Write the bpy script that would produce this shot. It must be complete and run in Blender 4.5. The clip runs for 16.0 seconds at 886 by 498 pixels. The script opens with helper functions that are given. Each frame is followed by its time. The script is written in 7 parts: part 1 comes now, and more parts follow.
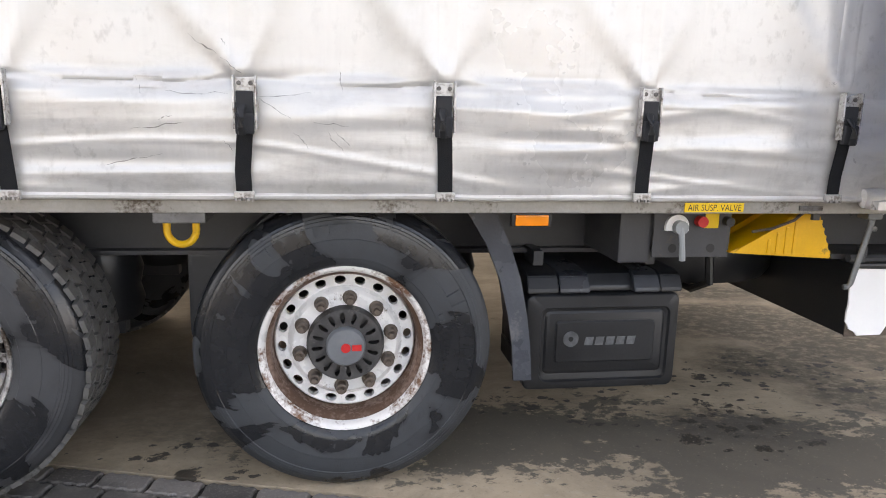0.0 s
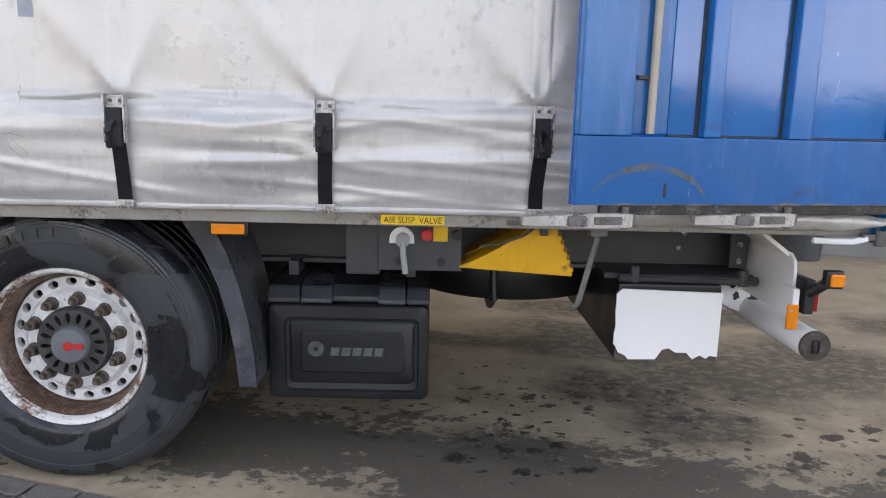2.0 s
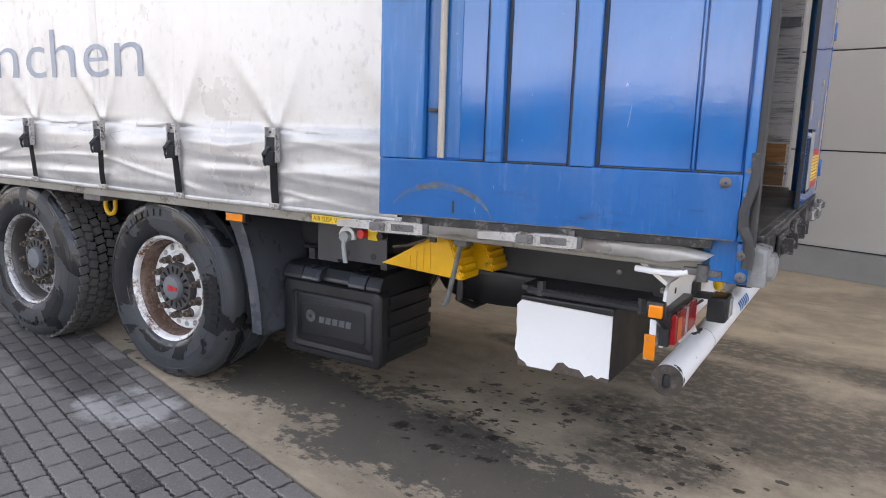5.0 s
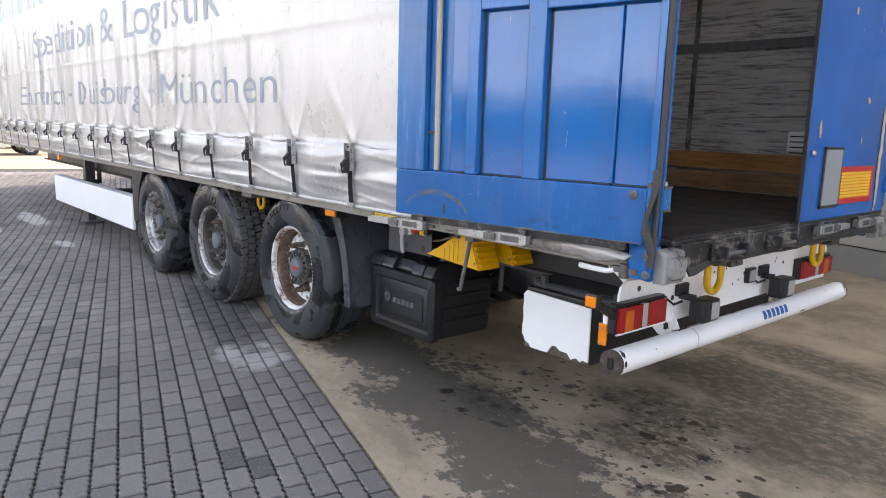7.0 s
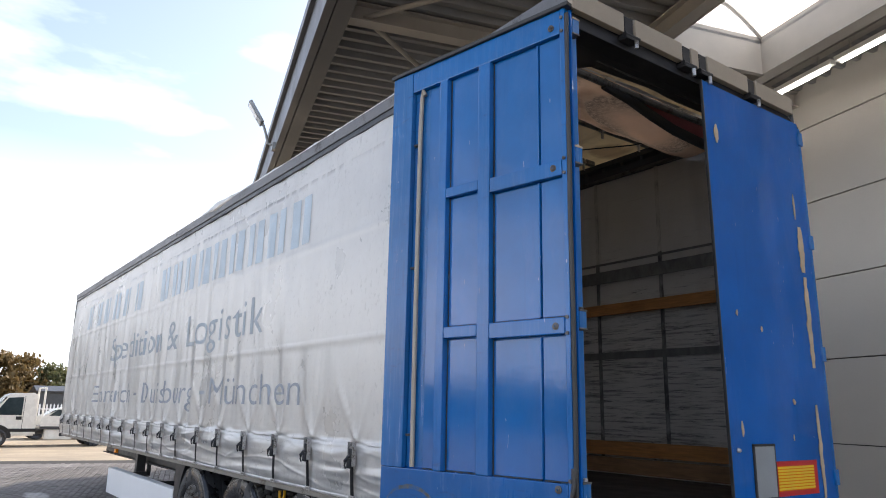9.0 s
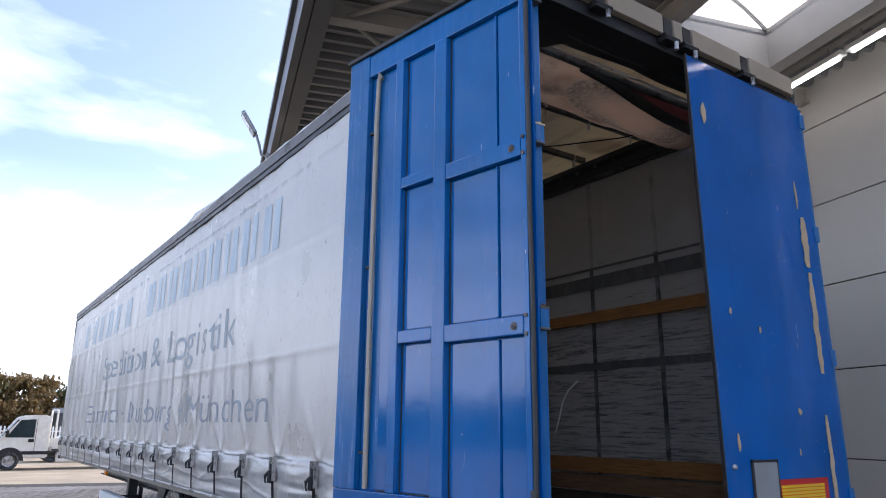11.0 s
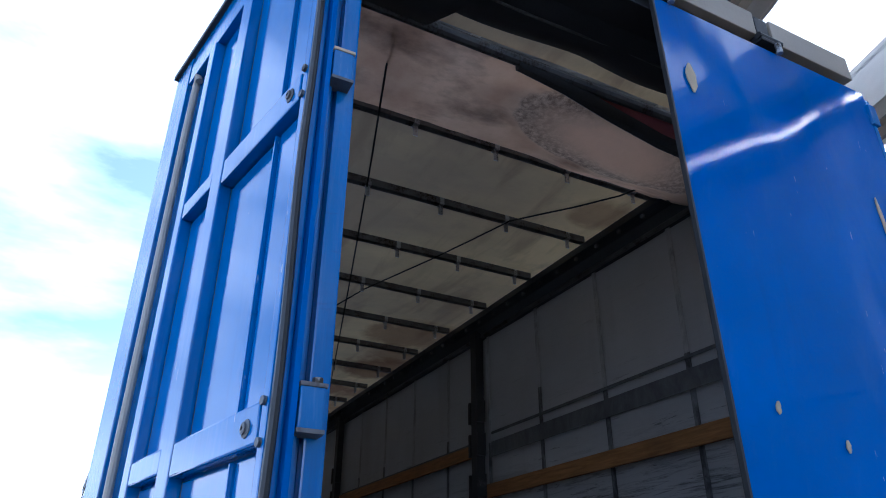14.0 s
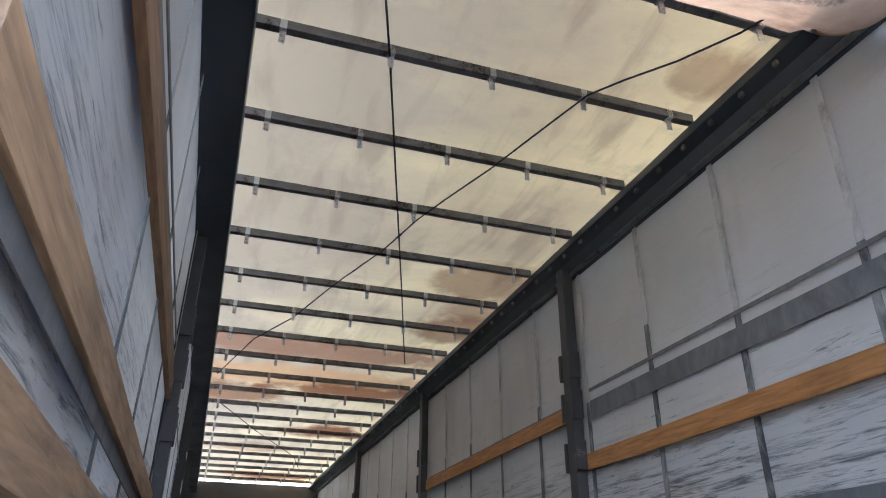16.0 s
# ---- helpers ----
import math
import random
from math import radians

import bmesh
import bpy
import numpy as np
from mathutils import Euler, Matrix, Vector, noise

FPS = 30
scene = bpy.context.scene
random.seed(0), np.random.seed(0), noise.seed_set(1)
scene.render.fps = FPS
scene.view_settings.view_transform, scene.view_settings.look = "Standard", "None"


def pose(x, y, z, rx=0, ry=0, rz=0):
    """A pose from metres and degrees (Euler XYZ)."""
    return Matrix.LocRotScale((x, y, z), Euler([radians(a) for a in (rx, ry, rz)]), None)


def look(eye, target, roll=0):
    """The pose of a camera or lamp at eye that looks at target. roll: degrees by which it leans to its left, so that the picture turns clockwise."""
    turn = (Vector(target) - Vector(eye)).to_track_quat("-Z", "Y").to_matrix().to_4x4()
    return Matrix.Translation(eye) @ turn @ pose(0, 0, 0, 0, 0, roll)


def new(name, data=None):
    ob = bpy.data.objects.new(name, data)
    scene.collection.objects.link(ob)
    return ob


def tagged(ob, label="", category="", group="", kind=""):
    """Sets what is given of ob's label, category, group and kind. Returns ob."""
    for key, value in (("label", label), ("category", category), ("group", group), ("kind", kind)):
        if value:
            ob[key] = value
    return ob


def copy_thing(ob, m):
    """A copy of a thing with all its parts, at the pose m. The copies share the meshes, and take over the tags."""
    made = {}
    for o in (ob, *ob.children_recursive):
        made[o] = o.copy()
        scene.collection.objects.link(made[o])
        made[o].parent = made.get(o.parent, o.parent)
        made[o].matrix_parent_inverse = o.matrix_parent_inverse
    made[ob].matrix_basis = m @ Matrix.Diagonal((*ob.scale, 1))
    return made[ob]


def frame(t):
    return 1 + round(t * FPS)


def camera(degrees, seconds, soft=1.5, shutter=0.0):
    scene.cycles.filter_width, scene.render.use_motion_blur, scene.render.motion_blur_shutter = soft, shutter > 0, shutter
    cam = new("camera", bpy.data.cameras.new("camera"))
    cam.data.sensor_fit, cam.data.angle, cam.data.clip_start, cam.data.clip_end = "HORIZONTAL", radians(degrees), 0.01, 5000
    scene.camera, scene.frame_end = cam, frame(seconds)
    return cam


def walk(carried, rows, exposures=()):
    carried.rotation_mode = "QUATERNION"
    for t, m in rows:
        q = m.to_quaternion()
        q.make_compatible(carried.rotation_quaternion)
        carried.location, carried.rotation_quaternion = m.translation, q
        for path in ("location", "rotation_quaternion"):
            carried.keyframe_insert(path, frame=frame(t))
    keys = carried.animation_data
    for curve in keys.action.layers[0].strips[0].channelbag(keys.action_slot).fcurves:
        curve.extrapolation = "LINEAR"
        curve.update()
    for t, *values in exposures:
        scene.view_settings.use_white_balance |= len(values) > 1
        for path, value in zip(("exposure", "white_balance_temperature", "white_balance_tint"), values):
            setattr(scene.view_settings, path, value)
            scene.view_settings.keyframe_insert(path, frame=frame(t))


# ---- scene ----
cam = camera(64.1, 16.0, 1.0)
PATH = [
    (0, (-0.036, 0.736, 1.367), (0.266, 2.673, 0.971), 1.4),
    (0.5, (0.303, 0.809, 1.343), (0.56, 2.755, 0.956), 1.5),
    (1, (0.644, 0.803, 1.37), (0.799, 2.763, 1.004), 1.6),
    (1.5, (1.021, 0.649, 1.388), (1.081, 2.616, 1.031), 1.5),
    (2, (1.333, 0.597, 1.391), (1.373, 2.564, 1.027), 1.5),
    (2.5, (1.724, 0.558, 1.423), (1.671, 2.527, 1.073), 1.7),
    (3, (2.098, 0.419, 1.452), (1.798, 2.367, 1.111), 1.8),
    (3.5, (2.389, 0.417, 1.444), (1.915, 2.328, 1.092), 1.9),
    (4, (2.699, 0.497, 1.47), (2.051, 2.356, 1.117), 2.0),
    (4.2, (2.817, 0.475, 1.468), (2.102, 2.31, 1.122), 2.0),
    (6.3, (4.092, 0.803, 1.521), (2.737, 2.229, 1.165), 1.6),
    (6.5, (4.187, 0.776, 1.545), (2.807, 2.18, 1.192), 1.7),
    (7, (4.454, 0.674, 1.558), (2.968, 1.968, 1.214), 1.7),
    (7.5, (4.746, 0.569, 1.606), (3.226, 1.826, 1.274), 1.4),
    (8, (5.005, 0.557, 1.625), (3.452, 1.809, 1.474), 1.4),
    (8.5, (5.175, 0.545, 1.615), (3.592, 1.746, 1.848), 1.4),
    (9, (5.304, 0.54, 1.665), (3.726, 1.686, 2.107), 1.1),
    (9.2, (5.365, 0.573, 1.672), (3.775, 1.696, 2.131), 0.8),
    (11.3, (5.125, 1.205, 1.645), (3.521, 2.293, 2.138), 0.4),
    (11.5, (5.103, 1.331, 1.661), (3.481, 2.401, 2.135), 0.5),
    (12, (4.99, 1.629, 1.665), (3.353, 2.669, 2.156), 0.4),
    (12.5, (4.785, 1.881, 1.696), (3.141, 2.898, 2.208), 0.4),
    (13, (4.602, 2.163, 1.716), (2.965, 3.125, 2.344), 0.1),
    (13.5, (4.436, 2.436, 1.756), (2.853, 3.296, 2.625), 0.0),
    (14, (4.271, 2.643, 1.752), (2.69, 3.453, 2.671), 0.4),
    (14.5, (4.065, 2.85, 1.774), (2.476, 3.63, 2.706), 0.4),
    (15, (3.867, 3.075, 1.79), (2.249, 3.794, 2.719), -0.5),
    (15.5, (3.635, 3.252, 1.795), (1.963, 3.839, 2.721), 0.1),
    (16, (3.364, 3.294, 1.799), (1.667, 3.844, 2.703), 0.5),
]
EXPOSURES = [(0, 1.95, 7900, 17), (0.6, 1.93, 7900, 17), (1.5, 1.52, 7550, 17), (2.5, 1.72, 7300, 17), (3.2, 1.86, 7300, 18), (4, 1.82, 7300, 18), (7.5, 1.66, 7150, 16), (8.5, 1.2, 6950, 14), (9.2, 0.88, 6700, 15),
             (11.5, 0.78, 5900, 18), (12.5, 0.76, 5650, 19), (13.5, 0.8, 5150, 15), (14.2, 1.28, 5000, 12), (15.0, 2.45, 5500, 11), (15.5, 3.1, 5600, 11), (16, 3.85, 5700, 11)]
walk(cam, [(t, look(eye, target, roll)) for t, eye, target, roll in PATH], EXPOSURES)

# ---- light: bright broken-cloud sky, the sun behind the hall ----
SUN_TURN, SUN_UP = radians(-20), radians(32)
world = bpy.data.worlds.new("world")
scene.world = world
world.use_nodes = True
wn, wl = world.node_tree.nodes, world.node_tree.links
sky = wn.new("ShaderNodeTexSky")
sky.sky_type, sky.sun_disc, sky.sun_elevation, sky.sun_rotation = "NISHITA", False, SUN_UP, SUN_TURN
sky.air_density, sky.dust_density = 1.0, 1.5
w_co = wn.new("ShaderNodeTexCoord")
w_map = wn.new("ShaderNodeMapping")
w_map.inputs["Scale"].default_value = (1.0, 1.0, 3.4)
w_noise = wn.new("ShaderNodeTexNoise")
w_noise.inputs["Scale"].default_value, w_noise.inputs["Detail"].default_value = 1.9, 7
w_noise.inputs["Roughness"].default_value = 0.55
w_ramp = wn.new("ShaderNodeValToRGB")
w_ramp.color_ramp.elements[0].position, w_ramp.color_ramp.elements[1].position = 0.47, 0.70
w_sep = wn.new("ShaderNodeSeparateXYZ")
w_low = wn.new("ShaderNodeMapRange")
for key, value in (("From Min", 0.0), ("From Max", 0.32), ("To Min", 0.9), ("To Max", 0.05)):
    w_low.inputs[key].default_value = value
w_add = wn.new("ShaderNodeMath")
w_add.operation, w_add.use_clamp = "ADD", True
w_mul = wn.new("ShaderNodeMath")
w_mul.operation = "MULTIPLY"
w_mul.inputs[1].default_value = 0.65
w_mix = wn.new("ShaderNodeMix")
w_mix.data_type = "RGBA"
w_mix.inputs["B"].default_value = (8.4, 9.0, 9.8, 1)
wl.new(w_co.outputs["Generated"], w_map.inputs["Vector"])
wl.new(w_map.outputs["Vector"], w_noise.inputs["Vector"])
wl.new(w_noise.outputs["Fac"], w_ramp.inputs["Fac"])
wl.new(w_co.outputs["Generated"], w_sep.inputs["Vector"])
wl.new(w_sep.outputs["Z"], w_low.inputs["Value"])
wl.new(w_ramp.outputs["Color"], w_mul.inputs[0])
wl.new(w_mul.outputs["Value"], w_add.inputs[0])
wl.new(w_low.outputs["Result"], w_add.inputs[1])
wl.new(w_add.outputs["Value"], w_mix.inputs["Factor"])
wl.new(sky.outputs["Color"], w_mix.inputs["A"])
wl.new(w_mix.outputs["Result"], wn["Background"].inputs["Color"])
wn["Background"].inputs["Strength"].default_value = 0.15

sun_data = bpy.data.lights.new("sun", "SUN")
sun_data.energy, sun_data.angle, sun_data.color = 3.2, radians(0.6), (1.0, 0.94, 0.84)
sun = new("sun", sun_data)
sun_from = Vector((math.sin(SUN_TURN) * math.cos(SUN_UP), math.cos(SUN_TURN) * math.cos(SUN_UP), math.sin(SUN_UP)))
sun.matrix_world = look(sun_from * 60, (0, 0, 0))


# ---- building helpers ----
WM = {}


def thing(name, at, label, category, group="", kind="", turn=0.0):
    e = new(name)
    e.matrix_basis = pose(*at, 0, 0, turn)
    WM[e] = e.matrix_basis.copy()
    return tagged(e, label, category, group, kind)


def finish(name, bm, mat, smooth=35):
    me = bpy.data.meshes.new(name)
    bmesh.ops.recalc_face_normals(bm, faces=bm.faces)
    flat = bm.faces.layers.int.get("flat")
    if smooth:
        for f in bm.faces:
            f.smooth = not (flat and f[flat])
        limit = radians(smooth)
        for e in bm.edges:
            e.smooth = len(e.link_faces) == 2 and e.calc_face_angle(9.0) < limit
    if flat:
        bm.faces.layers.int.remove(flat)
    bm.to_mesh(me)
    bm.free()
    for m in mat if isinstance(mat, (list, tuple)) else (mat,):
        me.materials.append(m)
    return me


def part(name, bm, mat, parent, label="", at=None, local=False, smooth=35):
    """One mesh under parent. bm is in the world, or about the pose at, or in the parent's own space (local)."""
    if at is None and not local:
        bm.transform(WM[parent].inverted())
    ob = new(name, finish(name, bm, mat, smooth))
    ob.parent = parent
    if at is not None:
        ob.matrix_basis = WM[parent].inverted() @ at
        WM[ob] = at.copy()
    else:
        WM[ob] = WM[parent].copy()
    return tagged(ob, label)


def alone(name, bm, mat, label, category="", kind="", smooth=35, group=""):
    ob = new(name, finish(name, bm, mat, smooth))
    WM[ob] = Matrix()
    return tagged(ob, label, category, group, kind)


def again(ob, at):
    """Another copy of a part, with its own parts, at the world pose at."""
    return copy_thing(ob, WM[ob.parent].inverted() @ at)


def B():
    return bmesh.new()


def box(bm, x0, x1, y0, y1, z0, z1, bevel=0.0, m=None, index=0):
    flat = (bm.faces.layers.int.get("flat") or bm.faces.layers.int.new("flat")) if bevel else None
    vs = [bm.verts.new((x, y, z)) for x in (x0, x1) for y in (y0, y1) for z in (z0, z1)]
    fs = [bm.faces.new([vs[i] for i in q]) for q in ((0, 1, 3, 2), (4, 6, 7, 5), (0, 4, 5, 1), (2, 3, 7, 6), (0, 2, 6, 4), (1, 5, 7, 3))]
    for f in fs:
        f.material_index = index
    if bevel:
        es = list({e for f in fs for e in f.edges})
        r = bmesh.ops.bevel(bm, geom=es, offset=bevel, segments=2, affect="EDGES", profile=0.6)
        vs = list({v for f in r["faces"] for v in f.verts} | {v for v in vs if v.is_valid})
        for f in {f for v in vs for f in v.link_faces}:
            f.normal_update()
            f[flat] = 1 if max(abs(c) for c in f.normal) > 0.9999 else 0
    if m is not None:
        bmesh.ops.transform(bm, matrix=m, verts=[v for v in vs if v.is_valid])
    return bm


def rod(bm, p0, p1, r, seg=12, r1=None, cap=True):
    p0, p1 = Vector(p0), Vector(p1)
    q = (p1 - p0).to_track_quat("Z", "Y").to_matrix()
    rings = []
    for p, rr in ((p0, r), (p1, r if r1 is None else r1)):
        rings.append([bm.verts.new(p + q @ Vector((rr * math.cos(a), rr * math.sin(a), 0))) for a in (2 * math.pi * i / seg for i in range(seg))])
    for i in range(seg):
        j = (i + 1) % seg
        bm.faces.new((rings[0][i], rings[0][j], rings[1][j], rings[1][i]))
    if cap:
        bm.faces.new(rings[0][::-1])
        bm.faces.new(rings[1])
    return bm


def tube(bm, pts, r, seg=10, closed=False, flat=1.0):
    pts = [Vector(p) for p in pts]
    n, rings, up = len(pts), [], Vector((0.13, 0.27, 0.95))
    for i, p in enumerate(pts):
        a = pts[(i - 1) % n] if closed or i else p
        b = pts[(i + 1) % n] if closed or i < n - 1 else p
        d = (b - a).normalized()
        s = d.cross(up).normalized()
        u = s.cross(d)
        rings.append([bm.verts.new(p + r * (math.cos(t) * s + flat * math.sin(t) * u)) for t in (2 * math.pi * k / seg for k in range(seg))])
    for i in range(n if closed else n - 1):
        p, q = rings[i], rings[(i + 1) % n]
        for k in range(seg):
            bm.faces.new((p[k], p[(k + 1) % seg], q[(k + 1) % seg], q[k]))
    if not closed:
        bm.faces.new(rings[0][::-1])
        bm.faces.new(rings[-1])
    return bm


def lathe(bm, profile, seg=48, closed=True, index=0, a0=0.0, a1=2 * math.pi):
    """Turns (radius, y) pairs round the y axis."""
    full = abs(a1 - a0 - 2 * math.pi) < 1e-6
    n = seg if full else seg + 1
    rings = [[bm.verts.new((r * math.cos(a), y, r * math.sin(a))) for a in (a0 + (a1 - a0) * i / seg for i in range(n))] for r, y in profile]
    m = len(rings)
    for k in range(m if closed else m - 1):
        p, q = rings[k], rings[(k + 1) % m]
        for i in range(seg):
            j = (i + 1) % n
            bm.faces.new((p[i], p[j], q[j], q[i])).material_index = index
    return bm


def prism(bm, outline, lift, depth, index=0):
    """A plate: outline of 2D points, lift((a, b), d) places them; depth runs from depth[0] to depth[1]."""
    lo = [bm.verts.new(lift(a, b, depth[0])) for a, b in outline]
    hi = [bm.verts.new(lift(a, b, depth[1])) for a, b in outline]
    fs = [bm.faces.new(lo[::-1]), bm.faces.new(hi)]
    for i in range(len(lo)):
        j = (i + 1) % len(lo)
        fs.append(bm.faces.new((lo[i], lo[j], hi[j], hi[i])))
    for f in fs:
        f.material_index = index
    return bm


def sheet(bm, us, vs, f, index=0):
    rows = [[bm.verts.new(f(u, v)) for v in vs] for u in us]
    for i in range(len(us) - 1):
        for j in range(len(vs) - 1):
            bm.faces.new((rows[i][j], rows[i + 1][j], rows[i + 1][j + 1], rows[i][j + 1])).material_index = index
    return bm


def holed_ring(bm, r0, r1, n, hole_a, hole_r, y, depth, turn=0.0, steps=12, index=0):
    """A flat ring round the y axis with n real holes through it, each with a short wall behind."""
    rc, half, dr = (r0 + r1) / 2, math.pi / n, (r1 - r0) / 2
    angles = sorted({round(2 * math.pi * i / steps, 5) for i in range(steps)} | {round(a % (2 * math.pi), 5) for a in (math.pi / 4, 3 * math.pi / 4, 5 * math.pi / 4, 7 * math.pi / 4)})
    for k in range(n):
        mid = turn + 2 * math.pi * k / n

        def put(da, d, yy):
            return bm.verts.new(((rc + d) * math.cos(mid + da), yy, (rc + d) * math.sin(mid + da)))

        inner, outer, deep = [], [], []
        for a in angles:
            ca, sa = math.cos(a), math.sin(a)
            s = 1 / max(abs(ca), abs(sa))
            outer.append(put(ca * s * half, sa * s * dr, y))
            inner.append(put(ca * hole_a / rc, sa * hole_r, y))
            deep.append(put(ca * hole_a / rc, sa * hole_r, y + depth))
        for i in range(len(angles)):
            j = (i + 1) % len(angles)
            bm.faces.new((outer[i], outer[j], inner[j], inner[i])).material_index = index
            bm.faces.new((inner[i], inner[j], deep[j], deep[i])).material_index = index
    bmesh.ops.remove_doubles(bm, verts=bm.verts, dist=0.0003)
    return bm


def words(text, size, bold=0.0, spacing=1.0, cut=0.0):
    """Flat lettering in the xz plane, from x = 0 to the right, facing -y."""
    cu = bpy.data.curves.new("lettering", "FONT")
    cu.body, cu.size, cu.offset, cu.space_character, cu.resolution_u = text, size, bold, spacing, 4
    tmp = new("lettering", cu)
    me = bpy.data.meshes.new_from_object(tmp.evaluated_get(bpy.context.evaluated_depsgraph_get()))
    bm = B()
    bm.from_mesh(me)
    bpy.data.objects.remove(tmp)
    bpy.data.curves.remove(cu)
    bpy.data.meshes.remove(me)
    bm.transform(Matrix.Rotation(radians(90), 4, "X"))
    bmesh.ops.triangulate(bm, faces=bm.faces)
    for _ in range(4 if cut else 0):
        long = [e for e in bm.edges if e.calc_length() > cut]
        if not long:
            break
        bmesh.ops.subdivide_edges(bm, edges=long, cuts=1)
        bmesh.ops.triangulate(bm, faces=bm.faces)
    return bm


def width_of(bm):
    xs = [v.co.x for v in bm.verts]
    return min(xs), max(xs)


def step(a, b, x):
    t = min(1.0, max(0.0, (x - a) / (b - a)))
    return t * t * (3 - 2 * t)


def nz(x, y, z=0.0):
    return noise.noise(Vector((x, y, z)))


# ---- materials ----
class Nodes:
    def __init__(self, name):
        self.mat = bpy.data.materials.new(name)
        self.mat.use_nodes = True
        self.n, self.l = self.mat.node_tree.nodes, self.mat.node_tree.links
        self.p = self.n["Principled BSDF"]
        self.co = self.n.new("ShaderNodeTexCoord").outputs["Object"]

    def mapped(self, scale=(1, 1, 1), turn=(0, 0, 0)):
        m = self.n.new("ShaderNodeMapping")
        m.inputs["Scale"].default_value, m.inputs["Rotation"].default_value = scale, turn
        self.l.new(self.co, m.inputs["Vector"])
        return m.outputs["Vector"]

    def noise(self, scale, detail=4, rough=0.55, co=None, warp=0.0):
        t = self.n.new("ShaderNodeTexNoise")
        t.inputs["Scale"].default_value, t.inputs["Detail"].default_value = scale, detail
        t.inputs["Roughness"].default_value, t.inputs["Distortion"].default_value = rough, warp
        self.l.new(co or self.co, t.inputs["Vector"])
        return t.outputs["Fac"]

    def ramp(self, fac, lo, hi, a=0.0, b=1.0):
        r = self.n.new("ShaderNodeMapRange")
        for key, value in (("From Min", lo), ("From Max", hi), ("To Min", a), ("To Max", b)):
            r.inputs[key].default_value = value
        self.l.new(fac, r.inputs["Value"])
        return r.outputs["Result"]

    def math(self, op, a, b):
        m = self.n.new("ShaderNodeMath")
        m.operation = op
        for i, v in enumerate((a, b)):
            if isinstance(v, (int, float)):
                m.inputs[i].default_value = v
            else:
                self.l.new(v, m.inputs[i])
        return m.outputs["Value"]

    def mix(self, fac, a, b):
        m = self.n.new("ShaderNodeMix")
        m.data_type = "RGBA"
        for key, v in (("Factor", fac), ("A", a), ("B", b)):
            if isinstance(v, (int, float)):
                m.inputs[key].default_value = v
            elif isinstance(v, tuple):
                m.inputs[key].default_value = (*v, 1)
            else:
                self.l.new(v, m.inputs[key])
        return m.outputs["Result"]

    def blot(self, at, size, ragged=0.5, scale=4.0, turn=0.0):
        """A patch with ragged edges round a place: 0 outside, 1 in its middle."""
        m = self.n.new("ShaderNodeMapping")
        m.vector_type = "TEXTURE"
        m.inputs["Location"].default_value, m.inputs["Scale"].default_value = at, size
        m.inputs["Rotation"].default_value = (0, 0, turn)
        self.l.new(self.co, m.inputs["Vector"])
        g = self.n.new("ShaderNodeTexGradient")
        g.gradient_type = "SPHERICAL"
        self.l.new(m.outputs["Vector"], g.inputs["Vector"])
        rag = self.math("ADD", g.outputs["Fac"], self.math("MULTIPLY", self.math("SUBTRACT", self.noise(scale, 8, 0.68), 0.5), ragged))
        return self.math("MULTIPLY", rag, self.ramp(g.outputs["Fac"], 0.0, 0.18))

    def set(self, color=None, rough=None, metal=None, bump=None, height=0.3, dist=0.01, **more):
        for key, v in (("Base Color", color), ("Roughness", rough), ("Metallic", metal)):
            if v is None:
                continue
            if isinstance(v, tuple):
                self.p.inputs[key].default_value = (*v, 1)
            elif isinstance(v, (int, float)):
                self.p.inputs[key].default_value = v
            else:
                self.l.new(v, self.p.inputs[key])
        for key, v in more.items():
            self.p.inputs[key.replace("_", " ")].default_value = v
        if bump is not None:
            b = self.n.new("ShaderNodeBump")
            b.inputs["Strength"].default_value, b.inputs["Distance"].default_value = height, dist
            self.l.new(bump, b.inputs["Height"])
            self.l.new(b.outputs["Normal"], self.p.inputs["Normal"])
        return self.mat

    def glow(self, color, share):
        """Lets some of the light behind a thin sheet through."""
        tr, mx = self.n.new("ShaderNodeBsdfTranslucent"), self.n.new("ShaderNodeMixShader")
        if isinstance(color, tuple):
            tr.inputs["Color"].default_value = (*color, 1)
        else:
            self.l.new(color, tr.inputs["Color"])
        mx.inputs["Fac"].default_value = share
        self.l.new(self.p.outputs["BSDF"], mx.inputs[1])
        self.l.new(tr.outputs["BSDF"], mx.inputs[2])
        self.l.new(mx.outputs["Shader"], self.n["Material Output"].inputs["Surface"])
        return self.mat


def shade(c, k):
    return tuple(max(0.0, min(1.0, v * k)) for v in c)


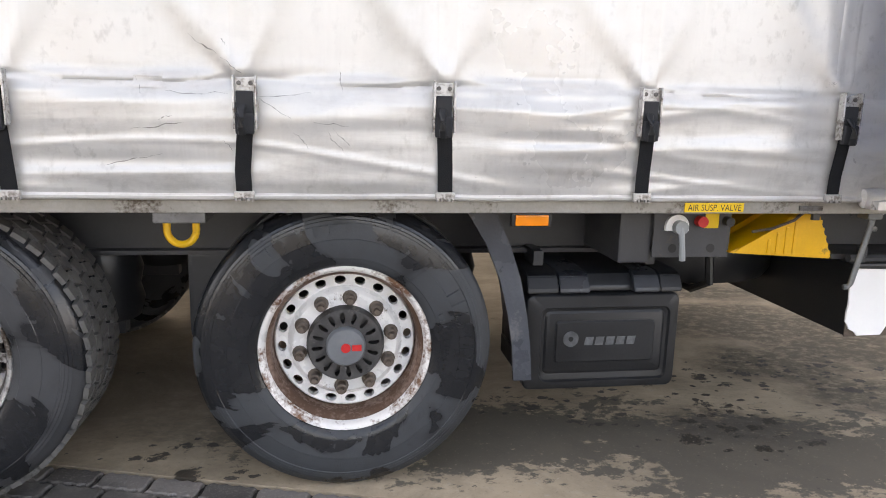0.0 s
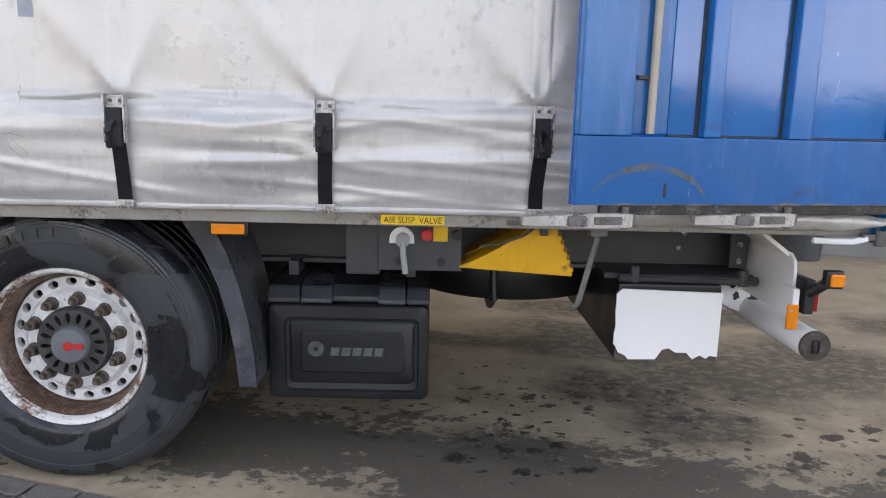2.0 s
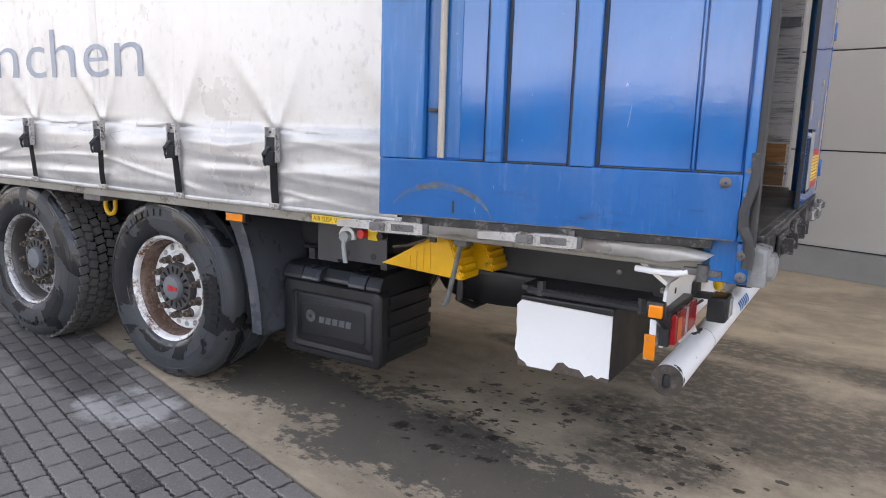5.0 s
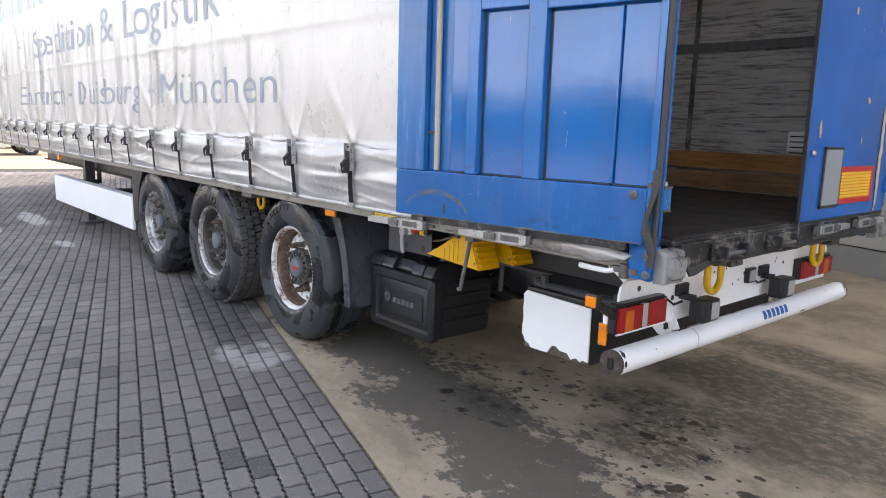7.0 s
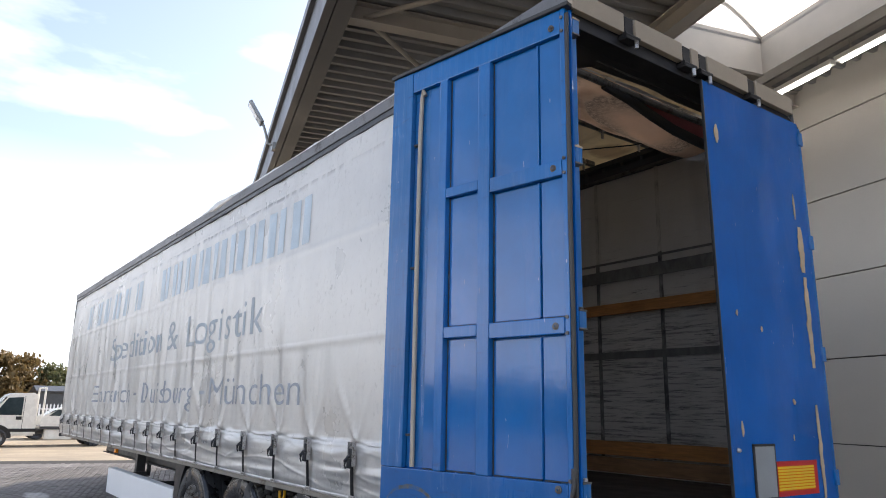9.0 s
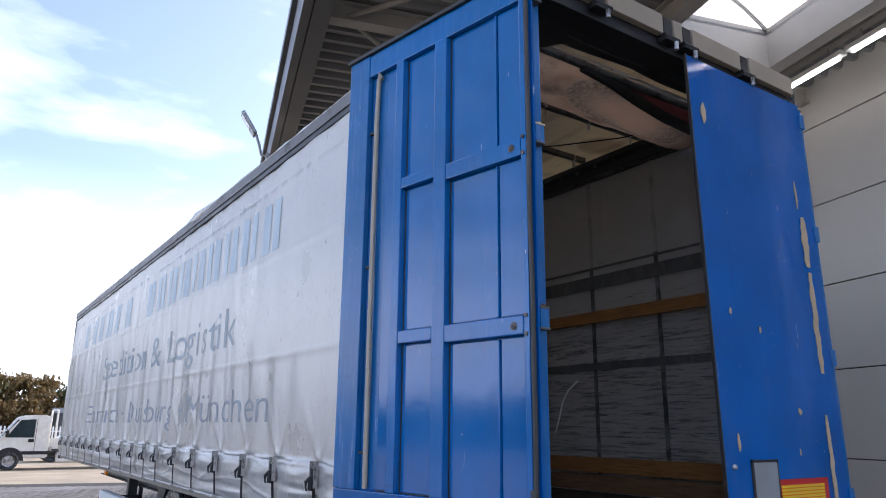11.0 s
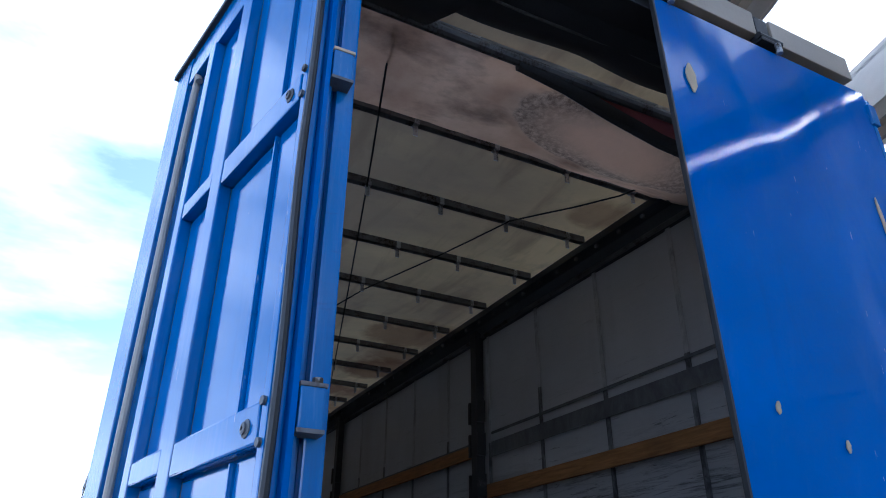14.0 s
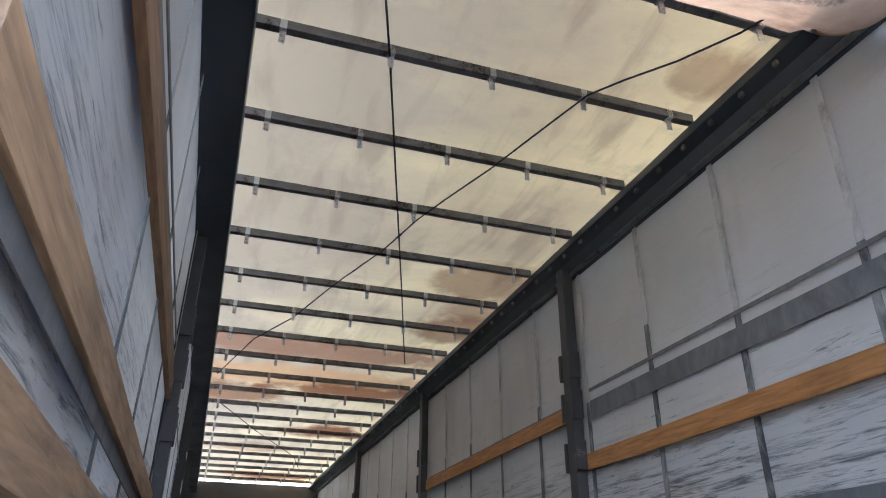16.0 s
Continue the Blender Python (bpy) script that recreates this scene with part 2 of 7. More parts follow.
def plain(name, color, rough=0.5, metal=0.0, var=0.18, scale=6.0, fine=90.0, height=0.15, dirt=None, amount=0.5, dscale=3.0, **more):
    """A painted, plastic or metal surface: blotches, fine grain and, where given, dirt or rust patches with ragged edges."""
    k = Nodes(name)
    big, small = k.noise(scale, 5), k.noise(fine, 3)
    c = k.mix(k.ramp(big, 0.3, 0.7), shade(color, 1 - var), shade(color, 1 + var))
    c = k.mix(k.ramp(small, 0.35, 0.75, 0, 0.35), c, shade(color, 1 - 1.5 * var))
    r = k.ramp(big, 0.3, 0.7, max(0.03, rough - 0.1), min(1, rough + 0.12))
    if dirt:
        mask = k.ramp(k.math("ADD", k.math("MULTIPLY", k.noise(dscale, 8, 0.65), 0.75), k.math("MULTIPLY", small, 0.25)), 0.68 - 0.28 * amount, 0.74 - 0.2 * amount)
        c = k.mix(mask, c, dirt)
        r = k.math("MAXIMUM", r, k.math("MULTIPLY", mask, 0.8))
    return k.set(c, r, metal, small, height, 0.004, **more)


def chipped_white():
    """White chassis paint, lightly soiled, with small bare chips."""
    k = Nodes("white_chassis_paint")
    c = k.mix(k.ramp(k.noise(5, 5), 0.3, 0.7), (0.88, 0.875, 0.865), (0.93, 0.925, 0.915))
    c = k.mix(k.ramp(k.noise(3.2, 8, 0.7), 0.58, 0.75, 0, 0.22), c, (0.48, 0.45, 0.41))
    chips = k.ramp(k.noise(13, 6, 0.6, None, 0.3), 0.700, 0.712)
    specks = k.ramp(k.noise(70, 2, 0.5), 0.755, 0.77)
    c = k.mix(k.math("MULTIPLY", k.math("MAXIMUM", chips, specks), 0.9), c, (0.05, 0.042, 0.036))
    return k.set(c, k.ramp(chips, 0, 1, 0.3, 0.7), 0, chips, -0.3, 0.002)


def rubber(name, dusty):
    k = Nodes(name)
    patch = k.noise(3.2, 6, 0.5, warp=1.2)
    wet = k.ramp(patch, 0.46, 0.485)
    grain = k.noise(140, 3)
    c = k.mix(wet, (0.012, 0.013, 0.015), dusty)
    c = k.mix(k.ramp(k.noise(14, 5), 0.45, 0.75, 0, 0.5), c, (0.02, 0.021, 0.023))
    r = k.ramp(k.math("ADD", wet, k.math("MULTIPLY", grain, 0.4)), 0.0, 1.3, 0.17, 0.62)
    return k.set(c, r, 0, grain, 0.25, 0.003)


def silver_sheet():
    k = Nodes("silver_tarpaulin")
    blot = k.noise(1.3, 6, 0.6)
    stretch = k.noise(1.0, 5, 0.6, k.mapped((3.0, 3.0, 0.5)))
    weave = k.noise(260, 2)
    c = k.mix(k.ramp(blot, 0.3, 0.72), (0.69, 0.675, 0.652), (0.82, 0.805, 0.78))
    c = k.mix(k.ramp(stretch, 0.55, 0.8, 0, 0.35), c, (0.52, 0.515, 0.50))
    low = k.n.new("ShaderNodeSeparateXYZ")
    k.l.new(k.co, low.inputs["Vector"])
    smear = k.math("MULTIPLY", k.ramp(low.outputs["Z"], 1.75, 1.1, 0, 1), k.ramp(k.noise(5.5, 8, 0.7, k.mapped((1, 1, 2.2))), 0.5, 0.78, 0, 0.55))
    c = k.mix(smear, c, (0.33, 0.315, 0.29))
    scr = k.math("MULTIPLY", k.ramp(k.noise(9, 9, 0.75, k.mapped((1, 1, 3.2), (0, 0.5, 0)), 1.5), 0.655, 0.69, 0, 0.8), k.math("MULTIPLY", k.ramp(k.noise(0.9, 2), 0.54, 0.62), k.ramp(low.outputs["Z"], 1.75, 1.5)))
    c = k.mix(scr, c, (0.10, 0.10, 0.10))
    soil = k.math("MULTIPLY", k.ramp(k.noise(28, 5, 0.6, k.mapped((1, 1, 0.7))), 0.55, 0.72), k.ramp(k.noise(1.7, 4), 0.42, 0.62, 0.1, 0.5))
    c = k.mix(soil, c, (0.38, 0.365, 0.335))
    crease = k.noise(1.0, 4, 0.5, k.mapped((4.5, 4.5, 0.45)), 0.4)
    cross = k.noise(1.0, 4, 0.5, k.mapped((0.9, 0.9, 7.0)), 0.7)
    hgt = k.math("ADD", k.math("ADD", crease, k.math("MULTIPLY", cross, k.ramp(low.outputs["Z"], 1.5, 1.42, 0.08, 0.55))), k.math("MULTIPLY", weave, 0.004))
    k.set(c, k.ramp(blot, 0.3, 0.7, 0.24, 0.40), 0.32, hgt, 0.30, 0.03)
    return k.glow(c, 0.32)


def blue_paint(name, base, rough=0.2, grime=0.15, wavy=1.0, shine=0.38, brushed=0.0):
    k = Nodes(name)
    big, fine = k.noise(1.6, 6, 0.6), k.noise(180, 2)
    streak = k.noise(2.0, 6, 0.65, k.mapped((7, 7, 0.5)))
    c = k.mix(k.ramp(big, 0.3, 0.7), shade(base, 0.82), shade(base, 1.15))
    c = k.mix(k.ramp(streak, 0.58, 0.8, 0, 0.4), c, shade(base, 0.55))
    scuff = k.math("MULTIPLY", k.ramp(k.noise(11, 9, 0.75, k.mapped((1, 1, 0.4)), 0.8), 0.66, 0.71), 0.6)
    c = k.mix(scuff, c, (0.06, 0.20, 0.45))
    rub = k.ramp(k.noise(7, 10, 0.75, k.mapped((0.7, 0.7, 2.6)), 0.5), 0.63 - 0.09 * grime, 0.70, 0, grime)
    c = k.mix(rub, c, (0.012, 0.022, 0.045))
    veil = k.ramp(k.noise(2.6, 8, 0.7, k.mapped((1.6, 1.6, 0.6), (0.1, 0, 0.4)), 0.4), 0.50, 0.68, 0, 0.08 + 0.22 * grime)
    c = k.mix(veil, c, (0.14, 0.24, 0.45))
    hair = k.math("MULTIPLY", k.ramp(k.noise(9, 2, 0.5, k.mapped((6, 6, 0.7), (0.0, 0.5, 0.3)), 1.2), 0.775, 0.785), 0.6)
    c = k.mix(hair, c, (0.55, 0.62, 0.7))
    nick = k.math("MULTIPLY", k.ramp(k.noise(34, 3, 0.6, k.mapped((1.5, 1.5, 0.25), (0.3, 0.2, 0))), 0.735, 0.75), 0.5)
    c = k.mix(nick, c, (0.35, 0.42, 0.5))
    r = k.ramp(k.math("ADD", big, k.math("MULTIPLY", streak, 0.5)), 0.4, 1.1, max(0.03, rough - 0.06), rough + 0.10)
    brush = k.noise(3.0, 6, 0.72, k.mapped((15, 15, 0.9)), 0.25)
    c = k.mix(k.ramp(brush, 0.50, 0.74, 0, 0.42 * brushed), c, (0.16, 0.27, 0.48))
    c = k.mix(k.ramp(brush, 0.44, 0.28, 0, 0.5 * brushed), c, (0.004, 0.035, 0.11))
    r = k.math("ADD", r, k.ramp(brush, 0.35, 0.7, -0.3 * rough * brushed, 0.5 * brushed * rough))
    return k.set(c, r, 0, k.math("ADD", k.math("MULTIPLY", big, 4.0), k.math("MULTIPLY", fine, 0.15)), 0.12 * wavy, 0.006, Specular_IOR_Level=shine - 0.2 * grime)


def concrete():
    k = Nodes("stained_concrete")
    along = k.mapped((0.88, 1.15, 1), (0, 0, radians(16.7)))
    big, mid, fine = k.noise(0.5, 5), k.noise(3.5, 8, 0.65), k.noise(120, 4)
    c = k.mix(k.ramp(big, 0.3, 0.7), (0.38, 0.302, 0.212), (0.49, 0.392, 0.28))
    c = k.mix(k.ramp(mid, 0.35, 0.75, 0, 0.5), c, (0.24, 0.20, 0.145))
    c = k.mix(k.ramp(k.noise(26, 7, 0.75), 0.55, 0.72, 0, 0.55), c, (0.42, 0.385, 0.32))
    turned = k.n.new("ShaderNodeSeparateXYZ")
    k.l.new(k.mapped((1, 1, 1), (0, 0, radians(16.7))), turned.inputs["Vector"])
    ragged = k.math("ADD", k.math("SUBTRACT", k.noise(2.2, 10, 0.72, along, 0.3), 0.5), k.math("MULTIPLY", k.math("SUBTRACT", k.noise(14, 8, 0.72, along), 0.5), 0.75))
    v = k.math("ADD", turned.outputs["Y"], k.math("MULTIPLY", ragged, 1.5))
    u = k.math("ADD", turned.outputs["X"], k.math("MULTIPLY", ragged, 1.2))
    gutter = k.math("MULTIPLY", k.math("MULTIPLY", k.ramp(v, 3.16, 3.24), k.ramp(v, 3.94, 3.86)), k.math("MULTIPLY", k.ramp(u, -1.9, -1.2), k.ramp(u, 2.9, 2.0)))
    soft = None
    for x, y, rx, ry in ((3.05, 4.40, 0.85, 0.60), (2.45, 4.15, 0.60, 0.40), (2.5, 5.0, 1.0, 0.55), (2.6, 5.75, 0.9, 0.35), (3.7, 4.6, 0.8, 0.6), (2.6, 3.72, 0.45, 0.30), (1.55, 4.95, 0.75, 0.16), (3.6, 5.6, 0.7, 0.3), (1.7, 3.45, 0.5, 0.22), (5.0, 5.4, 0.9, 0.4)):
        one = k.math("MULTIPLY", k.ramp(k.blot((x, y, 0), (rx * 1.15, ry * 1.15, 9), 1.3, 2.6, radians(-12)), 0.10, 0.55), k.ramp(k.noise(15, 8, 0.75, along), 0.40, 0.52, 0.45, 1.0))
        soft = one if soft is None else k.math("MAXIMUM", soft, one)
    cluster = None
    for x, y, rx, ry in ((1.08, 3.80, 0.75, 0.30), (1.70, 4.05, 0.50, 0.60), (2.45, 3.95, 0.85, 0.50), (1.55, 3.45, 0.8, 0.35), (3.2, 3.55, 0.9, 0.5), (-0.55, 3.35, 0.5, 0.25)):
        one = k.ramp(k.blot((x, y, 0), (rx, ry, 9), 0.7, 2.4, radians(-10)), 0.0, 0.40)
        cluster = one if cluster is None else k.math("MAXIMUM", cluster, one)
    edge = k.math("MULTIPLY", k.math("SUBTRACT", k.noise(11, 10, 0.78), 0.5), 1.7)

    def blots(scale, most, least):
        vor = k.n.new("ShaderNodeTexVoronoi")
        vor.inputs["Scale"].default_value = scale
        k.l.new(along, vor.inputs["Vector"])
        one = k.n.new("ShaderNodeSeparateColor")
        k.l.new(vor.outputs["Color"], one.inputs["Color"])
        size = k.math("MULTIPLY", one.outputs["Red"], k.ramp(cluster, 0, 1, least, most))
        return k.ramp(k.math("SUBTRACT", k.math("SUBTRACT", size, vor.outputs["Distance"]), edge), 0.0, 0.04)

    stain = k.math("MAXIMUM", blots(6.5, 0.38, -0.12), blots(15.0, 0.36, 0.0))
    film = k.ramp(k.noise(0.8, 10, 0.75, along, 0.4), 0.46, 0.60, 0, 0.62)
    c = k.mix(film, c, (0.17, 0.138, 0.098))
    c = k.mix(k.math("MULTIPLY", soft, 0.85), c, (0.075, 0.062, 0.046))
    c = k.mix(k.math("MULTIPLY", gutter, 0.85), c, (0.070, 0.064, 0.053))
    c = k.mix(k.math("MULTIPLY", stain, 0.9), c, (0.020, 0.017, 0.013))
    r = k.ramp(stain, 0, 1, 0.74, 0.6)
    grit = k.noise(55, 6, 0.75)
    c = k.mix(k.ramp(grit, 0.58, 0.66, 0, 0.45), c, (0.12, 0.10, 0.075))
    c = k.mix(k.ramp(grit, 0.40, 0.32, 0, 0.4), c, (0.52, 0.46, 0.37))
    return k.set(c, r, 0, k.math("ADD", mid, k.math("MULTIPLY", fine, 0.6)), 0.3, 0.006)


def paver_mat():
    k = Nodes("grey_paver")
    info = k.n.new("ShaderNodeObjectInfo")
    geo = k.n.new("ShaderNodeNewGeometry")
    rnd = k.math("FRACT", k.math("ADD", k.math("MULTIPLY", info.outputs["Random"], 7.3), geo.outputs["Random Per Island"]), 0)
    world_co = k.co = k.n.new("ShaderNodeNewGeometry").outputs["Position"]
    fine, blot = k.noise(210, 4, co=world_co), k.noise(0.7, 5, co=world_co)
    c = k.mix(rnd, (0.138, 0.124, 0.112), (0.195, 0.177, 0.160))
    c = k.mix(k.ramp(blot, 0.35, 0.7, 0, 0.5), c, (0.105, 0.096, 0.088))
    c = k.mix(k.ramp(rnd, 0.965, 0.975, 0, 0.75), c, (0.05, 0.045, 0.042))
    c = k.mix(k.ramp(k.noise(75, 6, 0.75, co=world_co), 0.52, 0.66, 0, 0.55), c, (0.29, 0.27, 0.25))
    c = k.mix(k.ramp(k.noise(38, 6, 0.7, co=world_co), 0.56, 0.68, 0, 0.5), c, (0.07, 0.064, 0.06))
    dust = k.math("MULTIPLY", k.ramp(k.noise(2.4, 7, 0.65, co=world_co), 0.6, 0.72), k.ramp(k.noise(0.5, 3, co=world_co), 0.52, 0.66))
    c = k.mix(k.math("MULTIPLY", dust, 0.6), c, (0.34, 0.325, 0.31))
    for x, y, rx, ry, deep in ((-7.3, 2.88, 0.9, 0.22, 0.8), (-9.2, 2.5, 0.7, 0.25, 0.7), (-5.0, 2.78, 0.35, 0.14, 0.7), (-6.6, 2.27, 0.5, 0.12, 0.6), (0.2, 2.72, 0.40, 0.30, 0.5)):
        c = k.mix(k.ramp(k.blot((x, y, 0), (rx, ry, 9), 1.6, 6.0), 0.15, 0.45, 0, deep), c, (0.50, 0.485, 0.46))
    c = k.mix(k.ramp(k.blot((-1.0, 3.0, 0), (1.6, 0.35, 9), 1.4, 5.0, radians(-12)), 0.2, 0.5, 0, 0.75), c, (0.045, 0.042, 0.038))
    return k.set(c, k.ramp(blot, 0.3, 0.7, 0.62, 0.85), 0, fine, 0.35, 0.004)


def translucent_sheet(name, color, stain, glow=0.55):
    """Yellowed sheet: browner towards one side, shade and grime in one tint, and water stains in certain bays."""
    k = Nodes(name)
    sep = k.n.new("ShaderNodeSeparateXYZ")
    k.l.new(k.co, sep.inputs["Vector"])
    big = k.noise(1.1, 6, 0.6, k.mapped((0.6, 1.6, 1)))
    c = k.mix(k.ramp(big, 0.3, 0.75), shade(color, 0.82), color)
    # browner towards low y: this side's shade is tinted in along with grime
    side = k.math("ADD", k.noise(1.5, 6, 0.6, k.mapped((0.7, 0.35, 1))), k.math("MULTIPLY", sep.outputs["Y"], -0.16))
    c = k.mix(k.ramp(side, 0.30, 0.62, 0, 0.88), c, (0.39, 0.285, 0.18))
    wipe = k.ramp(k.noise(1.8, 6, 0.6, k.mapped((0.5, 2.6, 1), (0, 0, 0.25)), 0.5), 0.50, 0.66, 0, 0.6)
    c = k.mix(wipe, c, (0.30, 0.205, 0.125))
    dirt = k.ramp(k.noise(5, 8, 0.7, k.mapped((1, 1, 1))), 0.55, 0.72, 0, 0.3)
    c = k.mix(dirt, c, (0.27, 0.215, 0.155))
    for x, y, rx, ry, deep, tint in ((-2.92, -0.15, 0.36, 1.5, 0.85, (0.25, 0.115, 0.058)), (-3.86, 0.0, 0.44, 1.6, 0.8, (0.46, 0.24, 0.10)), (-1.0, 0.84, 0.36, 0.40, 0.6, stain), (-1.55, 0.96, 0.30, 0.30, 0.55, stain),
                                     (-1.98, 0.90, 0.32, 0.42, 0.7, stain), (-4.2, 0.45, 0.26, 1.0, 0.9, stain), (-4.6, -0.75, 0.45, 0.65, 0.8, stain), (-6.25, 0.55, 0.36, 0.62, 0.95, stain), (-10.15, 0.3, 0.4, 0.95, 0.9, stain), (-7.6, -0.4, 0.4, 0.6, 0.5, stain), (1.42, 0.95, 0.16, 0.22, 0.5, stain)):
        c = k.mix(k.ramp(k.blot((x, y, 3.9), (rx * 1.3, ry * 1.3, 5), 1.7, 3.0), 0.06, 0.5, 0, deep), c, tint)
    k.set(c, 0.6, 0, k.noise(4, 6), 0.5, 0.03)
    return k.glow(c, glow)


def sagging_sheet():
    """Pink-brown stained tarpaulin with one pale-ringed, speckled blot."""
    k = Nodes("stained_sagging_sheet")
    c = k.mix(k.ramp(k.noise(1.7, 6, 0.6), 0.3, 0.72), (0.40, 0.22, 0.13), (0.80, 0.53, 0.34))
    c = k.mix(k.ramp(k.noise(4.5, 6, 0.6, k.mapped((1, 0.5, 1))), 0.48, 0.70, 0, 0.85), c, (0.125, 0.070, 0.045))
    m = k.n.new("ShaderNodeMapping")
    m.vector_type = "TEXTURE"
    m.inputs["Location"].default_value, m.inputs["Scale"].default_value = (2.14, 4.66 - 4.235, 3.78), (0.27, 0.62, 10)
    k.l.new(k.co, m.inputs["Vector"])
    g = k.n.new("ShaderNodeTexGradient")
    g.gradient_type = "SPHERICAL"
    k.l.new(m.outputs["Vector"], g.inputs["Vector"])
    d = k.math("ADD", g.outputs["Fac"], k.math("MULTIPLY", k.math("SUBTRACT", k.noise(5, 6), 0.5), 0.35))
    c = k.mix(k.ramp(d, 0.0, 0.12, 0, 0.3), c, (0.72, 0.54, 0.38))
    speck = k.ramp(k.noise(38, 8, 0.75), 0.42, 0.60)
    c = k.mix(k.math("MULTIPLY", k.ramp(d, 0.08, 0.12), k.math("SUBTRACT", 0.7, k.math("MULTIPLY", k.ramp(d, 0.2, 0.6), 0.6))), c, k.mix(speck, (0.15, 0.10, 0.07), (0.60, 0.43, 0.30)))
    c = k.mix(k.ramp(d, 0.3, 0.7, 0, 0.8), c, (0.86, 0.54, 0.35))
    k.set(c, 0.6, 0, k.noise(9, 6), 0.4, 0.02)
    return k.glow(c, 0.5)


def wood(name, color):
    k = Nodes(name)
    grain = k.noise(6, 6, 0.6, k.mapped((0.8, 9, 9)), 0.6)
    c = k.mix(k.ramp(grain, 0.3, 0.72), shade(color, 0.55), shade(color, 1.2))
    c = k.mix(k.ramp(k.noise(2.2, 5), 0.55, 0.75, 0, 0.6), c, shade(color, 0.4))
    return k.set(c, 0.7, 0, grain, 0.3, 0.004)


def worn_board():
    k = Nodes("worn_grey_lining")
    co = k.mapped((1.1, 1, 17))
    wear = k.ramp(k.noise(2.8, 10, 0.75, co, 0.5), 0.49, 0.62)
    c = k.mix(k.ramp(k.noise(0.8, 5), 0.3, 0.7), (0.47, 0.457, 0.44), (0.61, 0.593, 0.57))
    sep = k.n.new("ShaderNodeSeparateXYZ")
    k.l.new(k.co, sep.inputs["Vector"])
    c = k.mix(k.math("MULTIPLY", wear, k.ramp(sep.outputs["Z"], 2.75, 2.35, 0.05, 0.85)), c, (0.07, 0.07, 0.075))
    marks = k.ramp(k.noise(5.0, 9, 0.75, k.mapped((0.5, 1, 5), (0, 0.35, 0)), 0.4), 0.60, 0.64)
    c = k.mix(k.math("MULTIPLY", marks, k.ramp(sep.outputs["Z"], 3.25, 2.4, 0.15, 0.8)), c, (0.05, 0.05, 0.055))
    c = k.mix(k.ramp(k.noise(1.3, 6, 0.6, k.mapped((2.5, 1, 0.5))), 0.5, 0.72, 0, 0.35), c, (0.34, 0.31, 0.28))
    k.set(c, 0.5, 0, wear, 0.15, 0.003)
    return k.glow(c, 0.2)


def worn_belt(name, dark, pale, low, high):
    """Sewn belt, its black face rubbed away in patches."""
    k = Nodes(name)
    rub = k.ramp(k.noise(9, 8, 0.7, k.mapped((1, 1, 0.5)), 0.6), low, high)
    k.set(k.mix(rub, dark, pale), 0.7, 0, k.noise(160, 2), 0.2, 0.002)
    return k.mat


def milky_panel():
    """Thin milky plastic: part clear, part scattering."""
    k = Nodes("milky_skylight")
    k.set((0.9, 0.9, 0.88), 0.4)
    k.glow((0.97, 0.97, 0.94), 0.9)
    clear, mx = k.n.new("ShaderNodeBsdfTransparent"), k.n.new("ShaderNodeMixShader")
    mx.inputs["Fac"].default_value = 0.12
    out = k.n["Material Output"].inputs["Surface"]
    k.l.new(out.links[0].from_socket, mx.inputs[1])
    k.l.new(clear.outputs["BSDF"], mx.inputs[2])
    k.l.new(mx.outputs["Shader"], out)
    return k.mat


def lamp_glass(name, color, strength):
    k = Nodes(name)
    return k.set(color, 0.3, 0, Emission_Color=(*color, 1), Emission_Strength=strength)


SILVER = silver_sheet()
WORN = worn_board()
BLUE = blue_paint("blue_gloss_paint", (0.0, 0.13, 0.40), 0.11, 0.4, 1.0, 0.7, 0.35)
BLUE_PANEL = blue_paint("blue_panel_gloss", (0.0, 0.125, 0.39), 0.03, 0.12, 0.8, 0.78)
BLUE_LOW = blue_paint("scuffed_blue_paint", (0.0, 0.105, 0.34), 0.24, 0.7, 1.0, 0.5, 0.12)
BLUE_OLD = blue_paint("weathered_blue_paint", (0.006, 0.130, 0.37), 0.20, 0.6, 1.0, 0.66, 0.7)
BLUE_OUT = blue_paint("blue_coated_sheet", (0.0, 0.108, 0.42), 0.0, 0.1, 0.35, 0.27)
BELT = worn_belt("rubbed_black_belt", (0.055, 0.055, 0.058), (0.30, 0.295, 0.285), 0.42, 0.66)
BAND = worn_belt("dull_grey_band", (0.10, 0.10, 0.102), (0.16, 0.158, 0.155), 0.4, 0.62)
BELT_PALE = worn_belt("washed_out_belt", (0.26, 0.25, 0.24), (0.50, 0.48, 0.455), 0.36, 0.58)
DARK = plain("dark_chassis_paint", (0.048, 0.049, 0.053), 0.45, dirt=(0.085, 0.072, 0.056), amount=0.25, dscale=2.5)
BLACK = plain("black_plastic", (0.012, 0.013, 0.015), 0.4, var=0.25, scale=4, dirt=(0.030, 0.031, 0.033), amount=0.2, dscale=5)
FENDER = plain("grey_plastic", (0.062, 0.068, 0.08), 0.3, var=0.25, scale=5, dirt=(0.13, 0.13, 0.135), amount=0.35, dscale=6)
RAIL = plain("dirty_aluminium", (0.30, 0.285, 0.26), 0.5, 0.5, var=0.22, scale=5, dirt=(0.10, 0.08, 0.06), amount=0.5, dscale=4)
RAIL_DARK = plain("weathered_rail", (0.15, 0.15, 0.155), 0.5, 0.3, var=0.25, scale=5, dirt=(0.06, 0.055, 0.05), amount=0.5, dscale=4)
RAIL_INNER = plain("blue_grey_steel", (0.036, 0.042, 0.050), 0.42, 0.2, var=0.15, scale=3)
